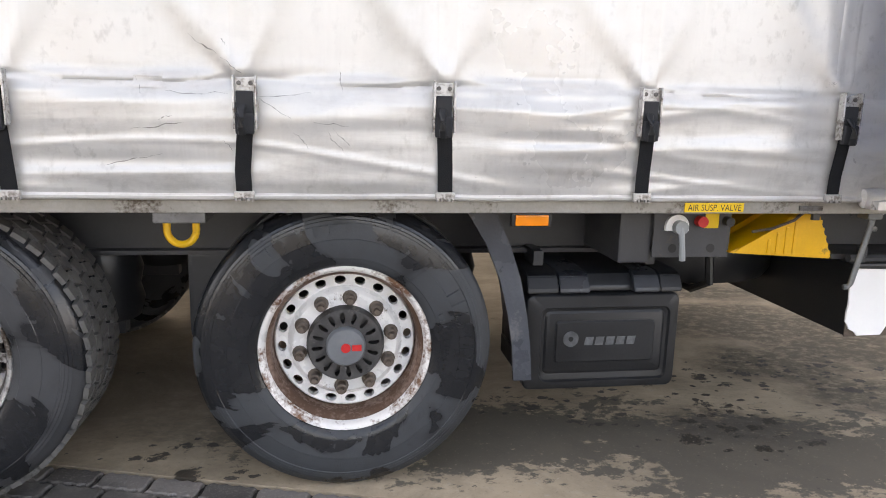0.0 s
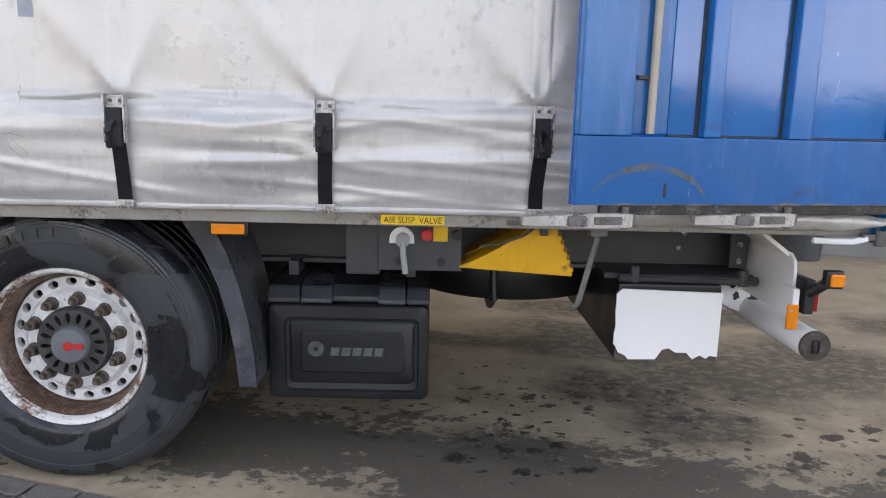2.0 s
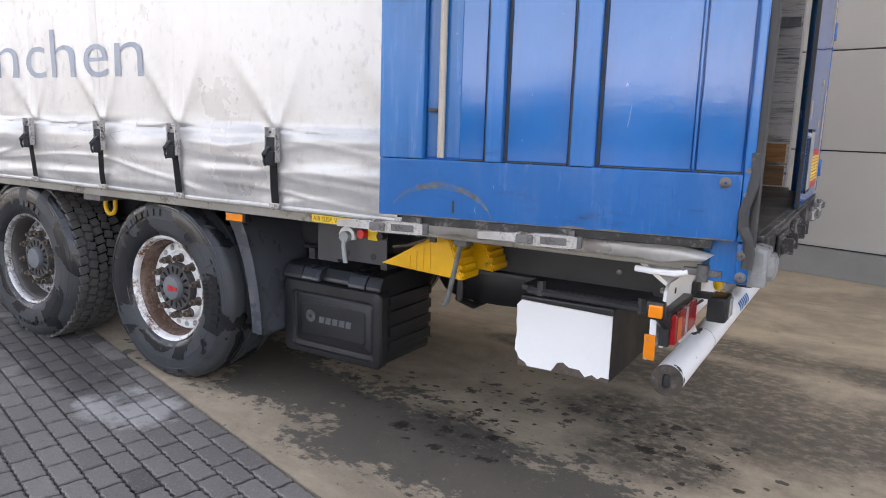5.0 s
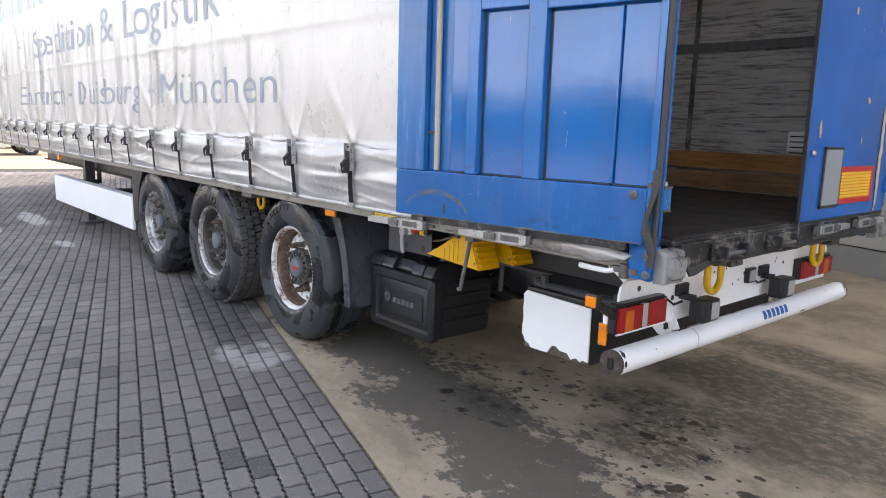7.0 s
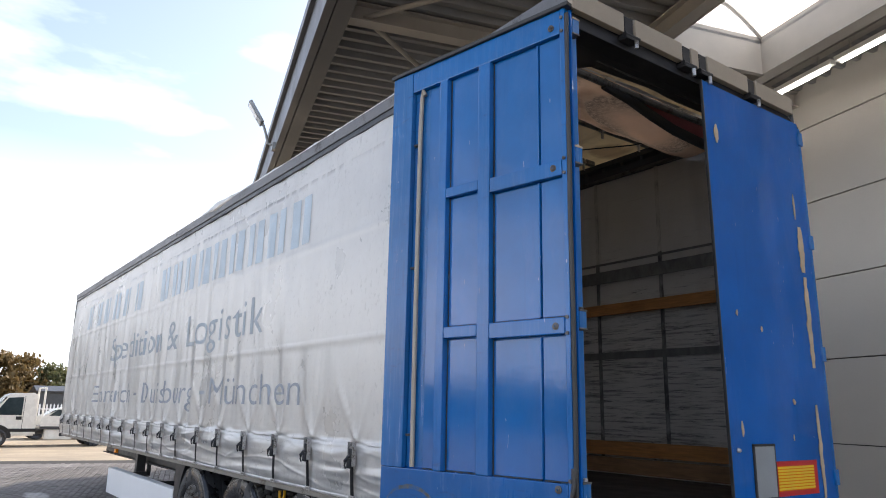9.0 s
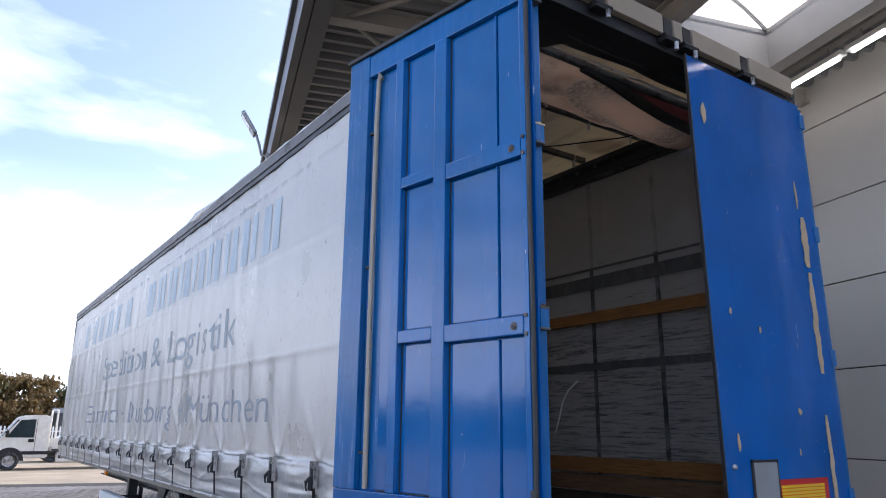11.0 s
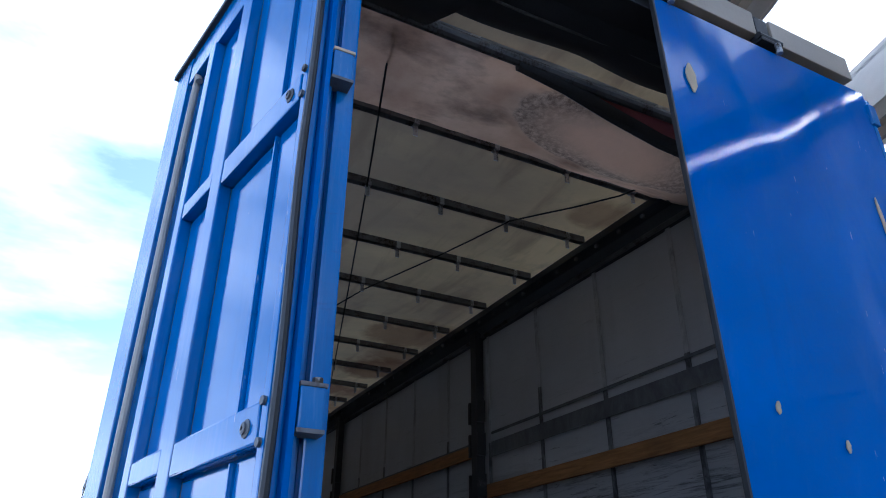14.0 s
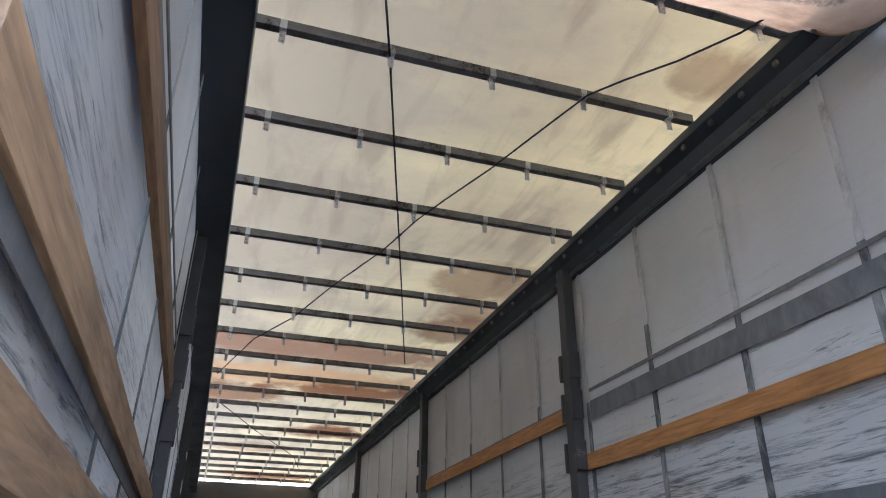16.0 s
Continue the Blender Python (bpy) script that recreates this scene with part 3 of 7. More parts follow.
RAIL_FLANGE = plain("smooth_grey_steel", (0.10, 0.105, 0.11), 0.4, 0.2, var=0.1, scale=3)
GALV = plain("galvanised_steel", (0.50, 0.49, 0.48), 0.42, 0.7, var=0.3, scale=12, dirt=(0.10, 0.08, 0.06), amount=0.62, dscale=9)
STEEL_DIRTY = plain("grimy_steel", (0.16, 0.155, 0.15), 0.55, 0.5, var=0.3, scale=9, dirt=(0.06, 0.045, 0.035), amount=0.6, dscale=7)
WHITE = chipped_white()
WHITE_CLEAN = plain("white_panel_paint", (0.87, 0.87, 0.865), 0.38, var=0.03, scale=4)
RIM_WHITE = plain("rusty_white_rim", (0.82, 0.81, 0.795), 0.28, 0.05, var=0.1, scale=14, dirt=(0.13, 0.075, 0.045), amount=0.28, dscale=12)
RIM_RUST = plain("rust_streaked_rim", (0.70, 0.68, 0.66), 0.35, var=0.15, scale=10, dirt=(0.13, 0.062, 0.033), amount=0.68, dscale=9)
RIM_BARREL = plain("rusted_rim_barrel", (0.20, 0.13, 0.10), 0.45, var=0.2, scale=9, dirt=(0.075, 0.038, 0.022), amount=1.0, dscale=6)
RIM_GREY = plain("silver_rim", (0.46, 0.45, 0.44), 0.3, 0.45, var=0.25, scale=10, dirt=(0.065, 0.048, 0.036), amount=0.62, dscale=9)
RIM_SOOT = plain("sooty_rim_barrel", (0.075, 0.068, 0.062), 0.45, 0.2, var=0.3, scale=9, dirt=(0.26, 0.25, 0.24), amount=0.35, dscale=9)
NUT = plain("rusted_nut", (0.125, 0.098, 0.078), 0.6, 0.4, var=0.35, scale=40)
NUT_DARK = plain("dark_rusted_steel", (0.075, 0.062, 0.052), 0.6, 0.3, var=0.4, scale=30, dirt=(0.20, 0.18, 0.16), amount=0.35, dscale=30)
HUB = plain("grimy_hub_cover", (0.045, 0.043, 0.042), 0.55, var=0.4, scale=30, dirt=(0.13, 0.12, 0.11), amount=0.4, dscale=25)
HUB_CAP = plain("grey_hub_cap", (0.13, 0.14, 0.15), 0.45, var=0.12, scale=20)
RUBBER = rubber("tyre_rubber", (0.034, 0.038, 0.043))
RUBBER_B = rubber("tyre_rubber_dry", (0.040, 0.042, 0.046))
# Tread rubber paler than the tyre: light on the blocks put into the colour.
TREAD = plain("lit_tread_rubber", (0.105, 0.102, 0.098), 0.6, var=0.3, scale=18, dirt=(0.04, 0.038, 0.036), amount=0.4, dscale=12)
SEAL = plain("rubber_seal", (0.035, 0.034, 0.033), 0.55, var=0.3, scale=8, dirt=(0.13, 0.12, 0.11), amount=0.3, dscale=6)
WEB = plain("black_webbing", (0.013, 0.014, 0.017), 0.75, var=0.3, scale=30, fine=300, height=0.4)
YELLOW = plain("yellow_plastic", (0.75, 0.40, 0.004), 0.42, var=0.12, scale=8, dirt=(0.22, 0.13, 0.03), amount=0.28, dscale=9)
YELLOW_STEEL = plain("yellow_painted_steel", (0.72, 0.41, 0.01), 0.4, var=0.15, scale=12, dirt=(0.16, 0.11, 0.06), amount=0.35, dscale=14)
SIGN_YELLOW = plain("yellow_sticker", (0.82, 0.52, 0.01), 0.5, var=0.06, scale=10)
INK = plain("black_print", (0.02, 0.02, 0.02), 0.6)
PRINT_PALE = plain("washed_out_print", (0.31, 0.36, 0.405), 0.45, var=0.25, scale=3)
PRINT_BLUE = plain("faded_blue_print", (0.29, 0.325, 0.375), 0.45, var=0.2, scale=3)
PRINT_TEAL = plain("light_blue_print", (0.43, 0.52, 0.585), 0.4, var=0.25, scale=2.5, dirt=(0.58, 0.60, 0.61), amount=0.3, dscale=5)
SCUFF = plain("dark_scuff", (0.30, 0.29, 0.275), 0.7, var=0.4, scale=40)
PRINT_GREY = plain("grey_print", (0.085, 0.09, 0.095), 0.6, var=0.4, scale=30)
LOGO_BLUE = plain("blue_print", (0.02, 0.13, 0.42), 0.5)
RED = plain("red_plastic", (0.55, 0.02, 0.02), 0.4)
RED_LENS = plain("red_lens", (0.34, 0.008, 0.010), 0.14, var=0.12, scale=30, fine=60)
ORANGE_LENS = plain("orange_lens", (0.85, 0.24, 0.01), 0.14, var=0.1, scale=30, fine=60)
AMBER_LENS = plain("dark_amber_lens", (0.62, 0.115, 0.008), 0.14, var=0.2, scale=30, fine=60)
CLEAR_LENS = plain("clear_lens", (0.40, 0.40, 0.39), 0.12, var=0.1, scale=40)
CHIP = plain("bare_primer", (0.52, 0.41, 0.27), 0.7, var=0.15, scale=9)
FLAP = plain("grey_flap", (0.30, 0.32, 0.33), 0.4, var=0.1, scale=6)
ARC = plain("rubbed_brown", (0.13, 0.125, 0.10), 0.7, var=0.5, scale=40, dirt=(0.012, 0.10, 0.27), amount=0.95, dscale=24)
ROD_TAN = plain("dull_tan_steel", (0.40, 0.355, 0.29), 0.5, 0.15, var=0.12, scale=8, dirt=(0.20, 0.16, 0.12), amount=0.3, dscale=9)
LEVER = plain("dull_grey_lever", (0.15, 0.155, 0.155), 0.5, 0.3, var=0.3, scale=20)
# Lighter copy of the black plastic: the sky's sheen on sloped lid faces, painted in.
LID_SHEEN = plain("sky_sheen_plastic", (0.024, 0.027, 0.033), 0.3, var=0.25, scale=6)
BUFFER = plain("worn_buffer_rubber", (0.26, 0.255, 0.245), 0.55, var=0.3, scale=9, dirt=(0.06, 0.055, 0.05), amount=0.5, dscale=8)
SILL = plain("scraped_black_sill", (0.035, 0.034, 0.034), 0.45, 0.35, var=0.4, scale=9, dirt=(0.25, 0.225, 0.20), amount=0.55, dscale=9)
BEIGE = plain("beige_header_strip", (0.35, 0.29, 0.22), 0.55, var=0.12, scale=5)
ROOF = translucent_sheet("yellowed_roof_sheet", (0.76, 0.555, 0.285), (0.16, 0.056, 0.022), 0.40)
SAG = sagging_sheet()
RED_CLOTH = plain("faded_red_cloth", (0.30, 0.075, 0.075), 0.7)
HEADER_BLACK = plain("black_header_paint", (0.014, 0.014, 0.016), 0.55, var=0.3, scale=6)
SAG_BLACK = plain("black_flap_fabric", (0.04, 0.04, 0.043), 0.6, var=0.3, scale=4)
TIMBER = wood("orange_timber", (0.42, 0.19, 0.06))
TIMBER_DULL = wood("dull_timber", (0.27, 0.15, 0.075))
# Paler timber for the near side: bright glare put into the colour.
TIMBER_GLARE = wood("glare_pale_timber", (0.40, 0.25, 0.14))
FLOOR_PLY = plain("dark_plywood", (0.022, 0.019, 0.018), 0.5, var=0.35, scale=5, dirt=(0.09, 0.08, 0.07), amount=0.3, dscale=5)
CONCRETE = concrete()
PAVER = paver_mat()
SAND = plain("joint_sand", (0.03, 0.027, 0.023), 0.95, var=0.3, scale=20)
YARD = plain("far_yard_paving", (0.36, 0.29, 0.20), 0.85, var=0.25, scale=0.6, fine=9, dirt=(0.2, 0.17, 0.13), amount=0.4, dscale=0.25)
CLAD = plain("grey_wall_cladding", (0.45, 0.43, 0.40), 0.42, var=0.05, scale=0.8, fine=50, height=0.05)
GAP = plain("dark_joint", (0.03, 0.03, 0.03), 0.8)
PLINTH = plain("concrete_plinth", (0.26, 0.255, 0.245), 0.8, var=0.15, scale=2)
DECK = plain("galvanised_deck", (0.30, 0.305, 0.31), 0.5, 0.35, var=0.15, scale=3)
BEAM = plain("painted_beam", (0.42, 0.395, 0.36), 0.5, var=0.07, scale=3)
FASCIA = plain("dark_grey_fascia", (0.11, 0.115, 0.125), 0.45, var=0.1, scale=2)
SKYLIGHT = milky_panel()
TUBE_LIGHT = lamp_glass("fluorescent_tube", (1.0, 0.97, 0.9), 9.0)
BIN_GREY = plain("dark_grey_bin", (0.06, 0.065, 0.07), 0.5)
BAG_BLUE = plain("blue_bin_bag", (0.04, 0.25, 0.6), 0.35)
VAN_WHITE = plain("white_car_paint", (0.80, 0.77, 0.70), 0.25, var=0.04)
VAN_GLASS = plain("dark_window_glass", (0.03, 0.045, 0.05), 0.08)
BARK = plain("bark", (0.10, 0.075, 0.05), 0.9, var=0.3, scale=8)

# ---- the yard and the hall ----
TURN_HALL = math.atan(-0.3)
HALL = Matrix.Rotation(TURN_HALL, 4, "Z")
EDGE_V, WALL_V, CANOPY_V, DECK_Z = 2.93, 9.68, 3.12, 6.05


def hall(bm):
    bm.transform(HALL)
    return bm


def ground_z(x):
    return -0.02 + min(8.0, max(0.0, -6.0 - x)) * 0.0235 - min(13.0, max(0.0, -14.0 - x)) * 0.0115


bm = B()
xs = [-900, -400, -200, -120, -80] + [-60 + 2 * i for i in range(28)] + [-4, 0, 10, 40, 150, 600]
sheet(bm, xs, [-600, -150, -60, -20, -8, 0, 8, 20, 60, 150, 600], lambda x, y: (x, y, ground_z(x) - 0.03))
alone("ground", bm, YARD, "pale sunlit paved yard", "ground", "structure")

bm = B()
box(bm, -19.5, 18, EDGE_V + 0.004, WALL_V, -0.16, 0.0)
alone("concrete_floor", hall(bm), CONCRETE, "stained grey concrete floor under the canopy", "floor", "structure")

bm = B()
box(bm, -19.5, 18, WALL_V, WALL_V + 0.25, -0.1, 6.45)
wall = alone("wall_hall", hall(bm), GAP, "grey hall wall of wide horizontal cladding panels", "wall", "structure")
bm = B()
box(bm, -19.5, 18, WALL_V - 0.10, WALL_V, 0.0, 0.30, 0.008)
part("plinth", hall(bm), PLINTH, wall, "grey concrete plinth")
# unseen bulk behind the wall, its heights set to shade the yard, not the rooflight
bm = B()
box(bm, -19.5, -6, WALL_V + 0.25, WALL_V + 16, -0.1, 8.6)
box(bm, -6, 18, WALL_V + 0.25, WALL_V + 16, -0.1, 6.5)
alone("hall_body", hall(bm), CLAD, "closed grey volume of the hall, unseen, added to shade the yard", "building", "structure")

# canopy: corrugated deck, fascia, beams, rooflight, lamps
bm = B()
pitch, us = 0.23, []
for i in range(int(34 / 0.23)):
    u = -13.5 + i * pitch
    if u > 3.8:
        break
    us += [(u, 0.0), (u + 0.06, 0.0), (u + 0.09, 0.075), (u + 0.20, 0.075)]
SKY_U, SKY_V0, SKY_V1 = -1.4, 6.87, 8.42
for v0, v1, cond in ((CANOPY_V, SKY_V0, None), (SKY_V0, SKY_V1, "left"), (SKY_V1, WALL_V + 0.2, None)):
    pts = [p for p in us if cond is None or p[0] < SKY_U]
    rows = [[bm.verts.new((u, v, DECK_Z + d)) for u, d in pts] for v in (v0, v1)]
    for i in range(len(pts) - 1):
        bm.faces.new((rows[0][i], rows[0][i + 1], rows[1][i + 1], rows[1][i]))
box(bm, -13.5, 4.0, CANOPY_V, SKY_V0, DECK_Z + 0.16, DECK_Z + 0.2)
box(bm, -13.5, SKY_U, SKY_V0, SKY_V1, DECK_Z + 0.16, DECK_Z + 0.2)
box(bm, -13.5, 4.0, SKY_V1, WALL_V + 0.2, DECK_Z + 0.16, DECK_Z + 0.2)
canopy = alone("canopy_roof", hall(bm), DECK, "corrugated steel canopy roof with dark fascia", "roof", "structure", smooth=20)
bm = B()
box(bm, -13.5, 4.0, CANOPY_V - 0.10, CANOPY_V, DECK_Z - 0.32, DECK_Z + 0.28, 0.01)
box(bm, -13.5, 4.0, CANOPY_V - 0.16, CANOPY_V - 0.10, DECK_Z + 0.14, DECK_Z + 0.28, 0.01)
part("fascia", hall(bm), FASCIA, canopy, "dark grey fascia and gutter")
bm = B()
box(bm, -13.5, 4.0, CANOPY_V + 0.01, CANOPY_V + 0.2, DECK_Z - 0.32, DECK_Z - 0.30)
box(bm, -13.5, 4.0, CANOPY_V + 0.01, CANOPY_V + 0.025, DECK_Z - 0.30, DECK_Z - 0.02)
part("edge_beam", hall(bm), FASCIA, canopy)


def i_beam(bm, a, b, deep, wide, axis):
    z = DECK_Z - 0.004
    for lo, hi, w in ((z - 0.02, z, wide), (z - deep, z - deep + 0.02, wide), (z - deep + 0.02, z - 0.02, 0.02)):
        if axis == "u":
            box(bm, a[0], b[0], a[1] - w / 2, a[1] + w / 2, lo, hi)
        else:
            box(bm, a[0] - w / 2, a[0] + w / 2, a[1], b[1], lo, hi)


for a, b, deep, wide, axis in (((-13.4, SKY_V0 - 0.1), (4.0, SKY_V0), 0.24, 0.16, "u"), ((-13.4, SKY_V1 + 0.12), (4.0, SKY_V1), 0.24, 0.16, "u"),
                               ((-2.1, CANOPY_V + 0.22), (0, WALL_V), 0.22, 0.16, "v"), ((-7.9, CANOPY_V + 0.22), (0, WALL_V), 0.22, 0.16, "v"),
                               ((2.7, CANOPY_V + 0.22), (0, WALL_V), 0.22, 0.16, "v"), ((3.8, CANOPY_V + 0.22), (0, WALL_V), 0.22, 0.16, "v")):
    bm = B()
    i_beam(bm, a, b, deep, wide, axis)
    part("roof_beam", hall(bm), BEAM, canopy)
for u0, u1 in ((-2.1, -5.0), (-2.1, 0.9), (-7.9, -5.0), (2.7, 0.9)):
    bm = B()
    rod(bm, (u0, CANOPY_V + 0.4, DECK_Z - 0.15), (u1, CANOPY_V + 3.4, DECK_Z - 0.12), 0.03, 8)
    part("wind_brace", hall(bm), BEAM, canopy)
# deep upstand and barrel rooflight
bm = B()
box(bm, SKY_U - 0.06, SKY_U, SKY_V0, SKY_V1, DECK_Z - 0.25, DECK_Z + 0.25)
box(bm, SKY_U, 4.0, SKY_V0 - 0.03, SKY_V0, DECK_Z - 0.25, DECK_Z + 0.25)
box(bm, SKY_U, 4.0, SKY_V1, SKY_V1 + 0.03, DECK_Z - 0.25, DECK_Z + 0.25)
part("rooflight_kerb", hall(bm), BEAM, canopy)
bm = B()


def arch(v):
    t = (v - SKY_V0) / (SKY_V1 - SKY_V0)
    return DECK_Z + 0.26 + 0.42 * math.sin(math.pi * t)


vs = [SKY_V0 + (SKY_V1 - SKY_V0) * i / 16 for i in range(17)]
sheet(bm, [SKY_U - 0.05, 4.0], vs, lambda u, v: (u, v, arch(v)))
ends = [bm.verts.new((SKY_U - 0.05, v, arch(v))) for v in vs]
bm.faces.new(ends)
part("rooflight", hall(bm), SKYLIGHT, canopy, "milky barrel rooflight")
for i in range(5):
    bm = B()
    u = SKY_U + 0.02 + i * 1.25
    tube(bm, [(u, v, arch(v) - 0.03) for v in vs], 0.025, 6)
    part("rooflight_rib", hall(bm), BEAM, canopy)
TUBE_V, TUBE_Z = 8.98, 5.76
for i, u in enumerate((-3.92, -2.37, -0.82, 0.73, 2.28)):
    e = thing("fluorescent_lamp", HALL @ Vector((u, TUBE_V, TUBE_Z)), "long white fluorescent lamp under the canopy deck", "lamp", "canopy lamps", turn=math.degrees(TURN_HALL)) if i == 0 else None
    if e:
        bm = B()
        box(bm, 0, 1.5, -0.05, 0.05, 0.03, 0.09, 0.008)
        part("housing", bm, WHITE_CLEAN, e, local=True)
        bm = B()
        rod(bm, (0.06, 0, 0.0), (1.44, 0, 0.0), 0.011, 10)
        part("tube", bm, TUBE_LIGHT, e, "glowing tube", local=True)
        bm = B()
        rod(bm, (0.2, 0, 0.09), (0.2, 0, 0.29), 0.012, 6)
        part("hanger", bm, BEAM, e, local=True)
        bm = B()
        rod(bm, (1.3, 0, 0.09), (1.3, 0, 0.29), 0.012, 6)
        part("hanger", bm, BEAM, e, local=True)
        first_lamp = e
    else:
        copy_thing(first_lamp, pose(*(HALL @ Vector((u, TUBE_V, TUBE_Z))), 0, 0, math.degrees(TURN_HALL)))
bm = B()
box(bm, -13.4, 4.0, TUBE_V - 0.06, TUBE_V + 0.06, DECK_Z - 0.08, DECK_Z - 0.004)
part("lamp_rail", hall(bm), BEAM, canopy)

# ---- the semi-trailer ----
CY = 4.235
LX0 = -10.98
SX = [-10.5, -9.78, -8.98, -8.35, -7.73, -7.0, -6.35, -5.61, -4.87, -4.23, -3.61, -3.03, -2.30, -1.68, -0.98, -0.31, 0.315, 0.982, 1.69]
SEAMS = (2.15, 2.93, 3.55)
trailer = thing("semi_trailer", (0, CY, 0), "silver curtain-sided semi-trailer with blue rear doors, one folded open", "semi-trailer")


def curtain_y(x, z):
    """How far the hanging curtain lies from its plane; minus is outwards."""
    near = min(abs(x - s) for s in SX)
    low, up = step(1.45, 1.425, z), step(1.42, 1.47, z)
    pull = 1 - step(0.0, 0.27, near)
    wob = nz(x * 0.9, 3.1) * 2.4
    d = -0.030 * low * step(1.08, 1.2, z) * (1 - 0.75 * pull)
    d -= low * (0.021 * nz(x * 0.5, z * 10.0, 1.5) + 0.009 * nz(x * 1.2, z * 20.0, 4.5) + 0.004 * math.sin((z - 1.08) * 52 + wob)) * (1 - 0.5 * pull)
    for k, f in ((0, 8.0), (1, 5.0)):
        d -= low * 0.005 * max(0.0, 1 - abs(nz(x * 0.8 + 9 * k, z * f, 9.0 + k)) / 0.10)
    d += 0.014 * math.exp(-(((z - 1.432 + 0.012 * (1 - pull) + 0.01 * nz(x * 2, 0.3)) / 0.010) ** 2))
    far = step(0.8, -2.5, x)
    fold = math.sin(x * 13 + 3 * nz(x * 0.7, z * 0.5) + 0.8 * z)
    ridge = max(0.0, 1 - abs(nz(x * 2.6, z * 0.35, 5.0)) / 0.22)
    d += up * (0.003 + 0.010 * far * step(3.75, 2.6, z)) * fold
    d -= up * (0.003 + 0.009 * far) * ridge * step(3.6, 2.9, z)
    d += 0.012 * nz(x * 0.55, z * 0.5, 7.7) + 0.006 * nz(x * 1.7, z * 0.9, 2.2) * (0.4 + far)
    tail = step(-1.5, -7.0, x)
    d += up * tail * step(3.3, 2.5, z) * (0.010 * math.sin(x * 19 + 4 * nz(x * 0.9, z * 0.3, 3.3)) - 0.016 * max(0.0, 1 - abs(nz(x * 3.4, z * 0.3, 8.0)) / 0.2))
    rise = max(0.0, z - 1.43)
    to = min((x - s for s in SX), key=abs)
    fan = math.exp(-(rise / 0.36) ** 2)
    for lean_by, deep, thin in ((-0.80, 0.013, 0.055), (-0.35, 0.006, 0.05), (0.45, 0.006, 0.06)):
        d -= up * (deep + 0.5 * deep * far) * fan * math.exp(-((to - lean_by * rise) / (0.014 + thin * rise)) ** 2)
    if near < 0.031 and z > 1.44:
        d -= 0.0008
    return d


xs = sorted({round(LX0 + 0.018 * i, 3) for i in range(int((2.55 - LX0) / 0.018) + 1)} | {round(s + o, 4) for s in SX for o in (-0.033, -0.0305, 0.0305, 0.033)})
zs = [1.07 + 0.0085 * i for i in range(46)] + [1.4675, 1.485, 1.505] + [1.53 + 0.05 * i for i in range(44)] + [3.72]
zs = sorted(set(zs) | {s + o for s in SEAMS for o in (-0.02, -0.017, 0.017, 0.02)})


def curtain_at(x, z, out=0.0):
    d = curtain_y(x, z)
    if any(abs(z - s) < 0.018 for s in SEAMS):
        d -= 0.0005
    return (x, 3.0 + d - out, z)


bm = B()
sheet(bm, xs, zs, curtain_at)
curtain = part("side_curtain", bm, SILVER, trailer, "dirty silver tarpaulin curtain with creases", smooth=60)
bm = B()
tube(bm, [(x, 3.0 + curtain_y(x, 1.075) - 0.002, 1.076 + 0.004 * nz(x * 3, 1)) for x in (LX0 + 0.1 * i for i in range(135))], 0.011, 8)
part("bottom_hem", bm, SILVER, curtain)

# lettering on the curtain
def drape(bm, mat, label):
    for _ in range(6):
        long = [e for e in bm.edges if e.calc_length() > 0.025]
        if not long:
            break
        bmesh.ops.subdivide_edges(bm, edges=long, cuts=1)
        bmesh.ops.triangulate(bm, faces=bm.faces)
    for v in bm.verts:
        v.co.y = curtain_at(v.co.x, v.co.z, 0.003)[1]
    part("lettering", bm, mat, curtain, label)


LOW_Z, MID_Z = 1.675, 2.315
for text, x0, x1, z0, tall, bold in (("Emmerich", -8.015, -5.485, LOW_Z, 0.275, -0.006), ("Duisburg", -4.889, -2.692, LOW_Z, 0.275, -0.006), ("München", -2.11, 0.041, LOW_Z, 0.275, -0.006),
                                     ("Spedition", -7.037, -4.105, MID_Z, 0.36, -0.002), ("&", -3.85, -3.50, MID_Z, 0.36, -0.002), ("Logistik", -3.101, -0.816, MID_Z, 0.36, -0.002)):
    bm = words(text, 1.0, bold)
    a, b = width_of(bm)
    bm.transform(Matrix.Translation((x0, 0, z0)) @ Matrix.Diagonal(((x1 - x0) / (b - a), 1, tall / 0.70, 1)) @ Matrix.Translation((-a, 0, 0)))
    drape(bm, PRINT_BLUE if z0 == LOW_Z else PRINT_PALE, "faded grey-blue lettering")
for x0 in (-5.31, -2.48):
    bm = B()
    sheet(bm, [x0, x0 + 0.08, x0 + 0.16], [LOW_Z + 0.10, LOW_Z + 0.135], lambda x, z: (x, 0, z))
    drape(bm, PRINT_BLUE, "faded dash")
# the owner's name, left as blank bars
for k in list(range(6)) + list(range(9, 18)):
    x0 = -9.35 + k * 0.70 if k < 9 else -4.46 + (k - 9) * 0.517
    for dx in (0.0, 0.225):
        bm = B()
        sheet(bm, [x0 + dx + 0.0125 * i for i in range(13)], [2.99 + 0.03 * i for i in range(15)], lambda x, z: curtain_at(x, z, 0.003))
        part("lettering_bar", bm, PRINT_TEAL, curtain, "pale blue printed bar")

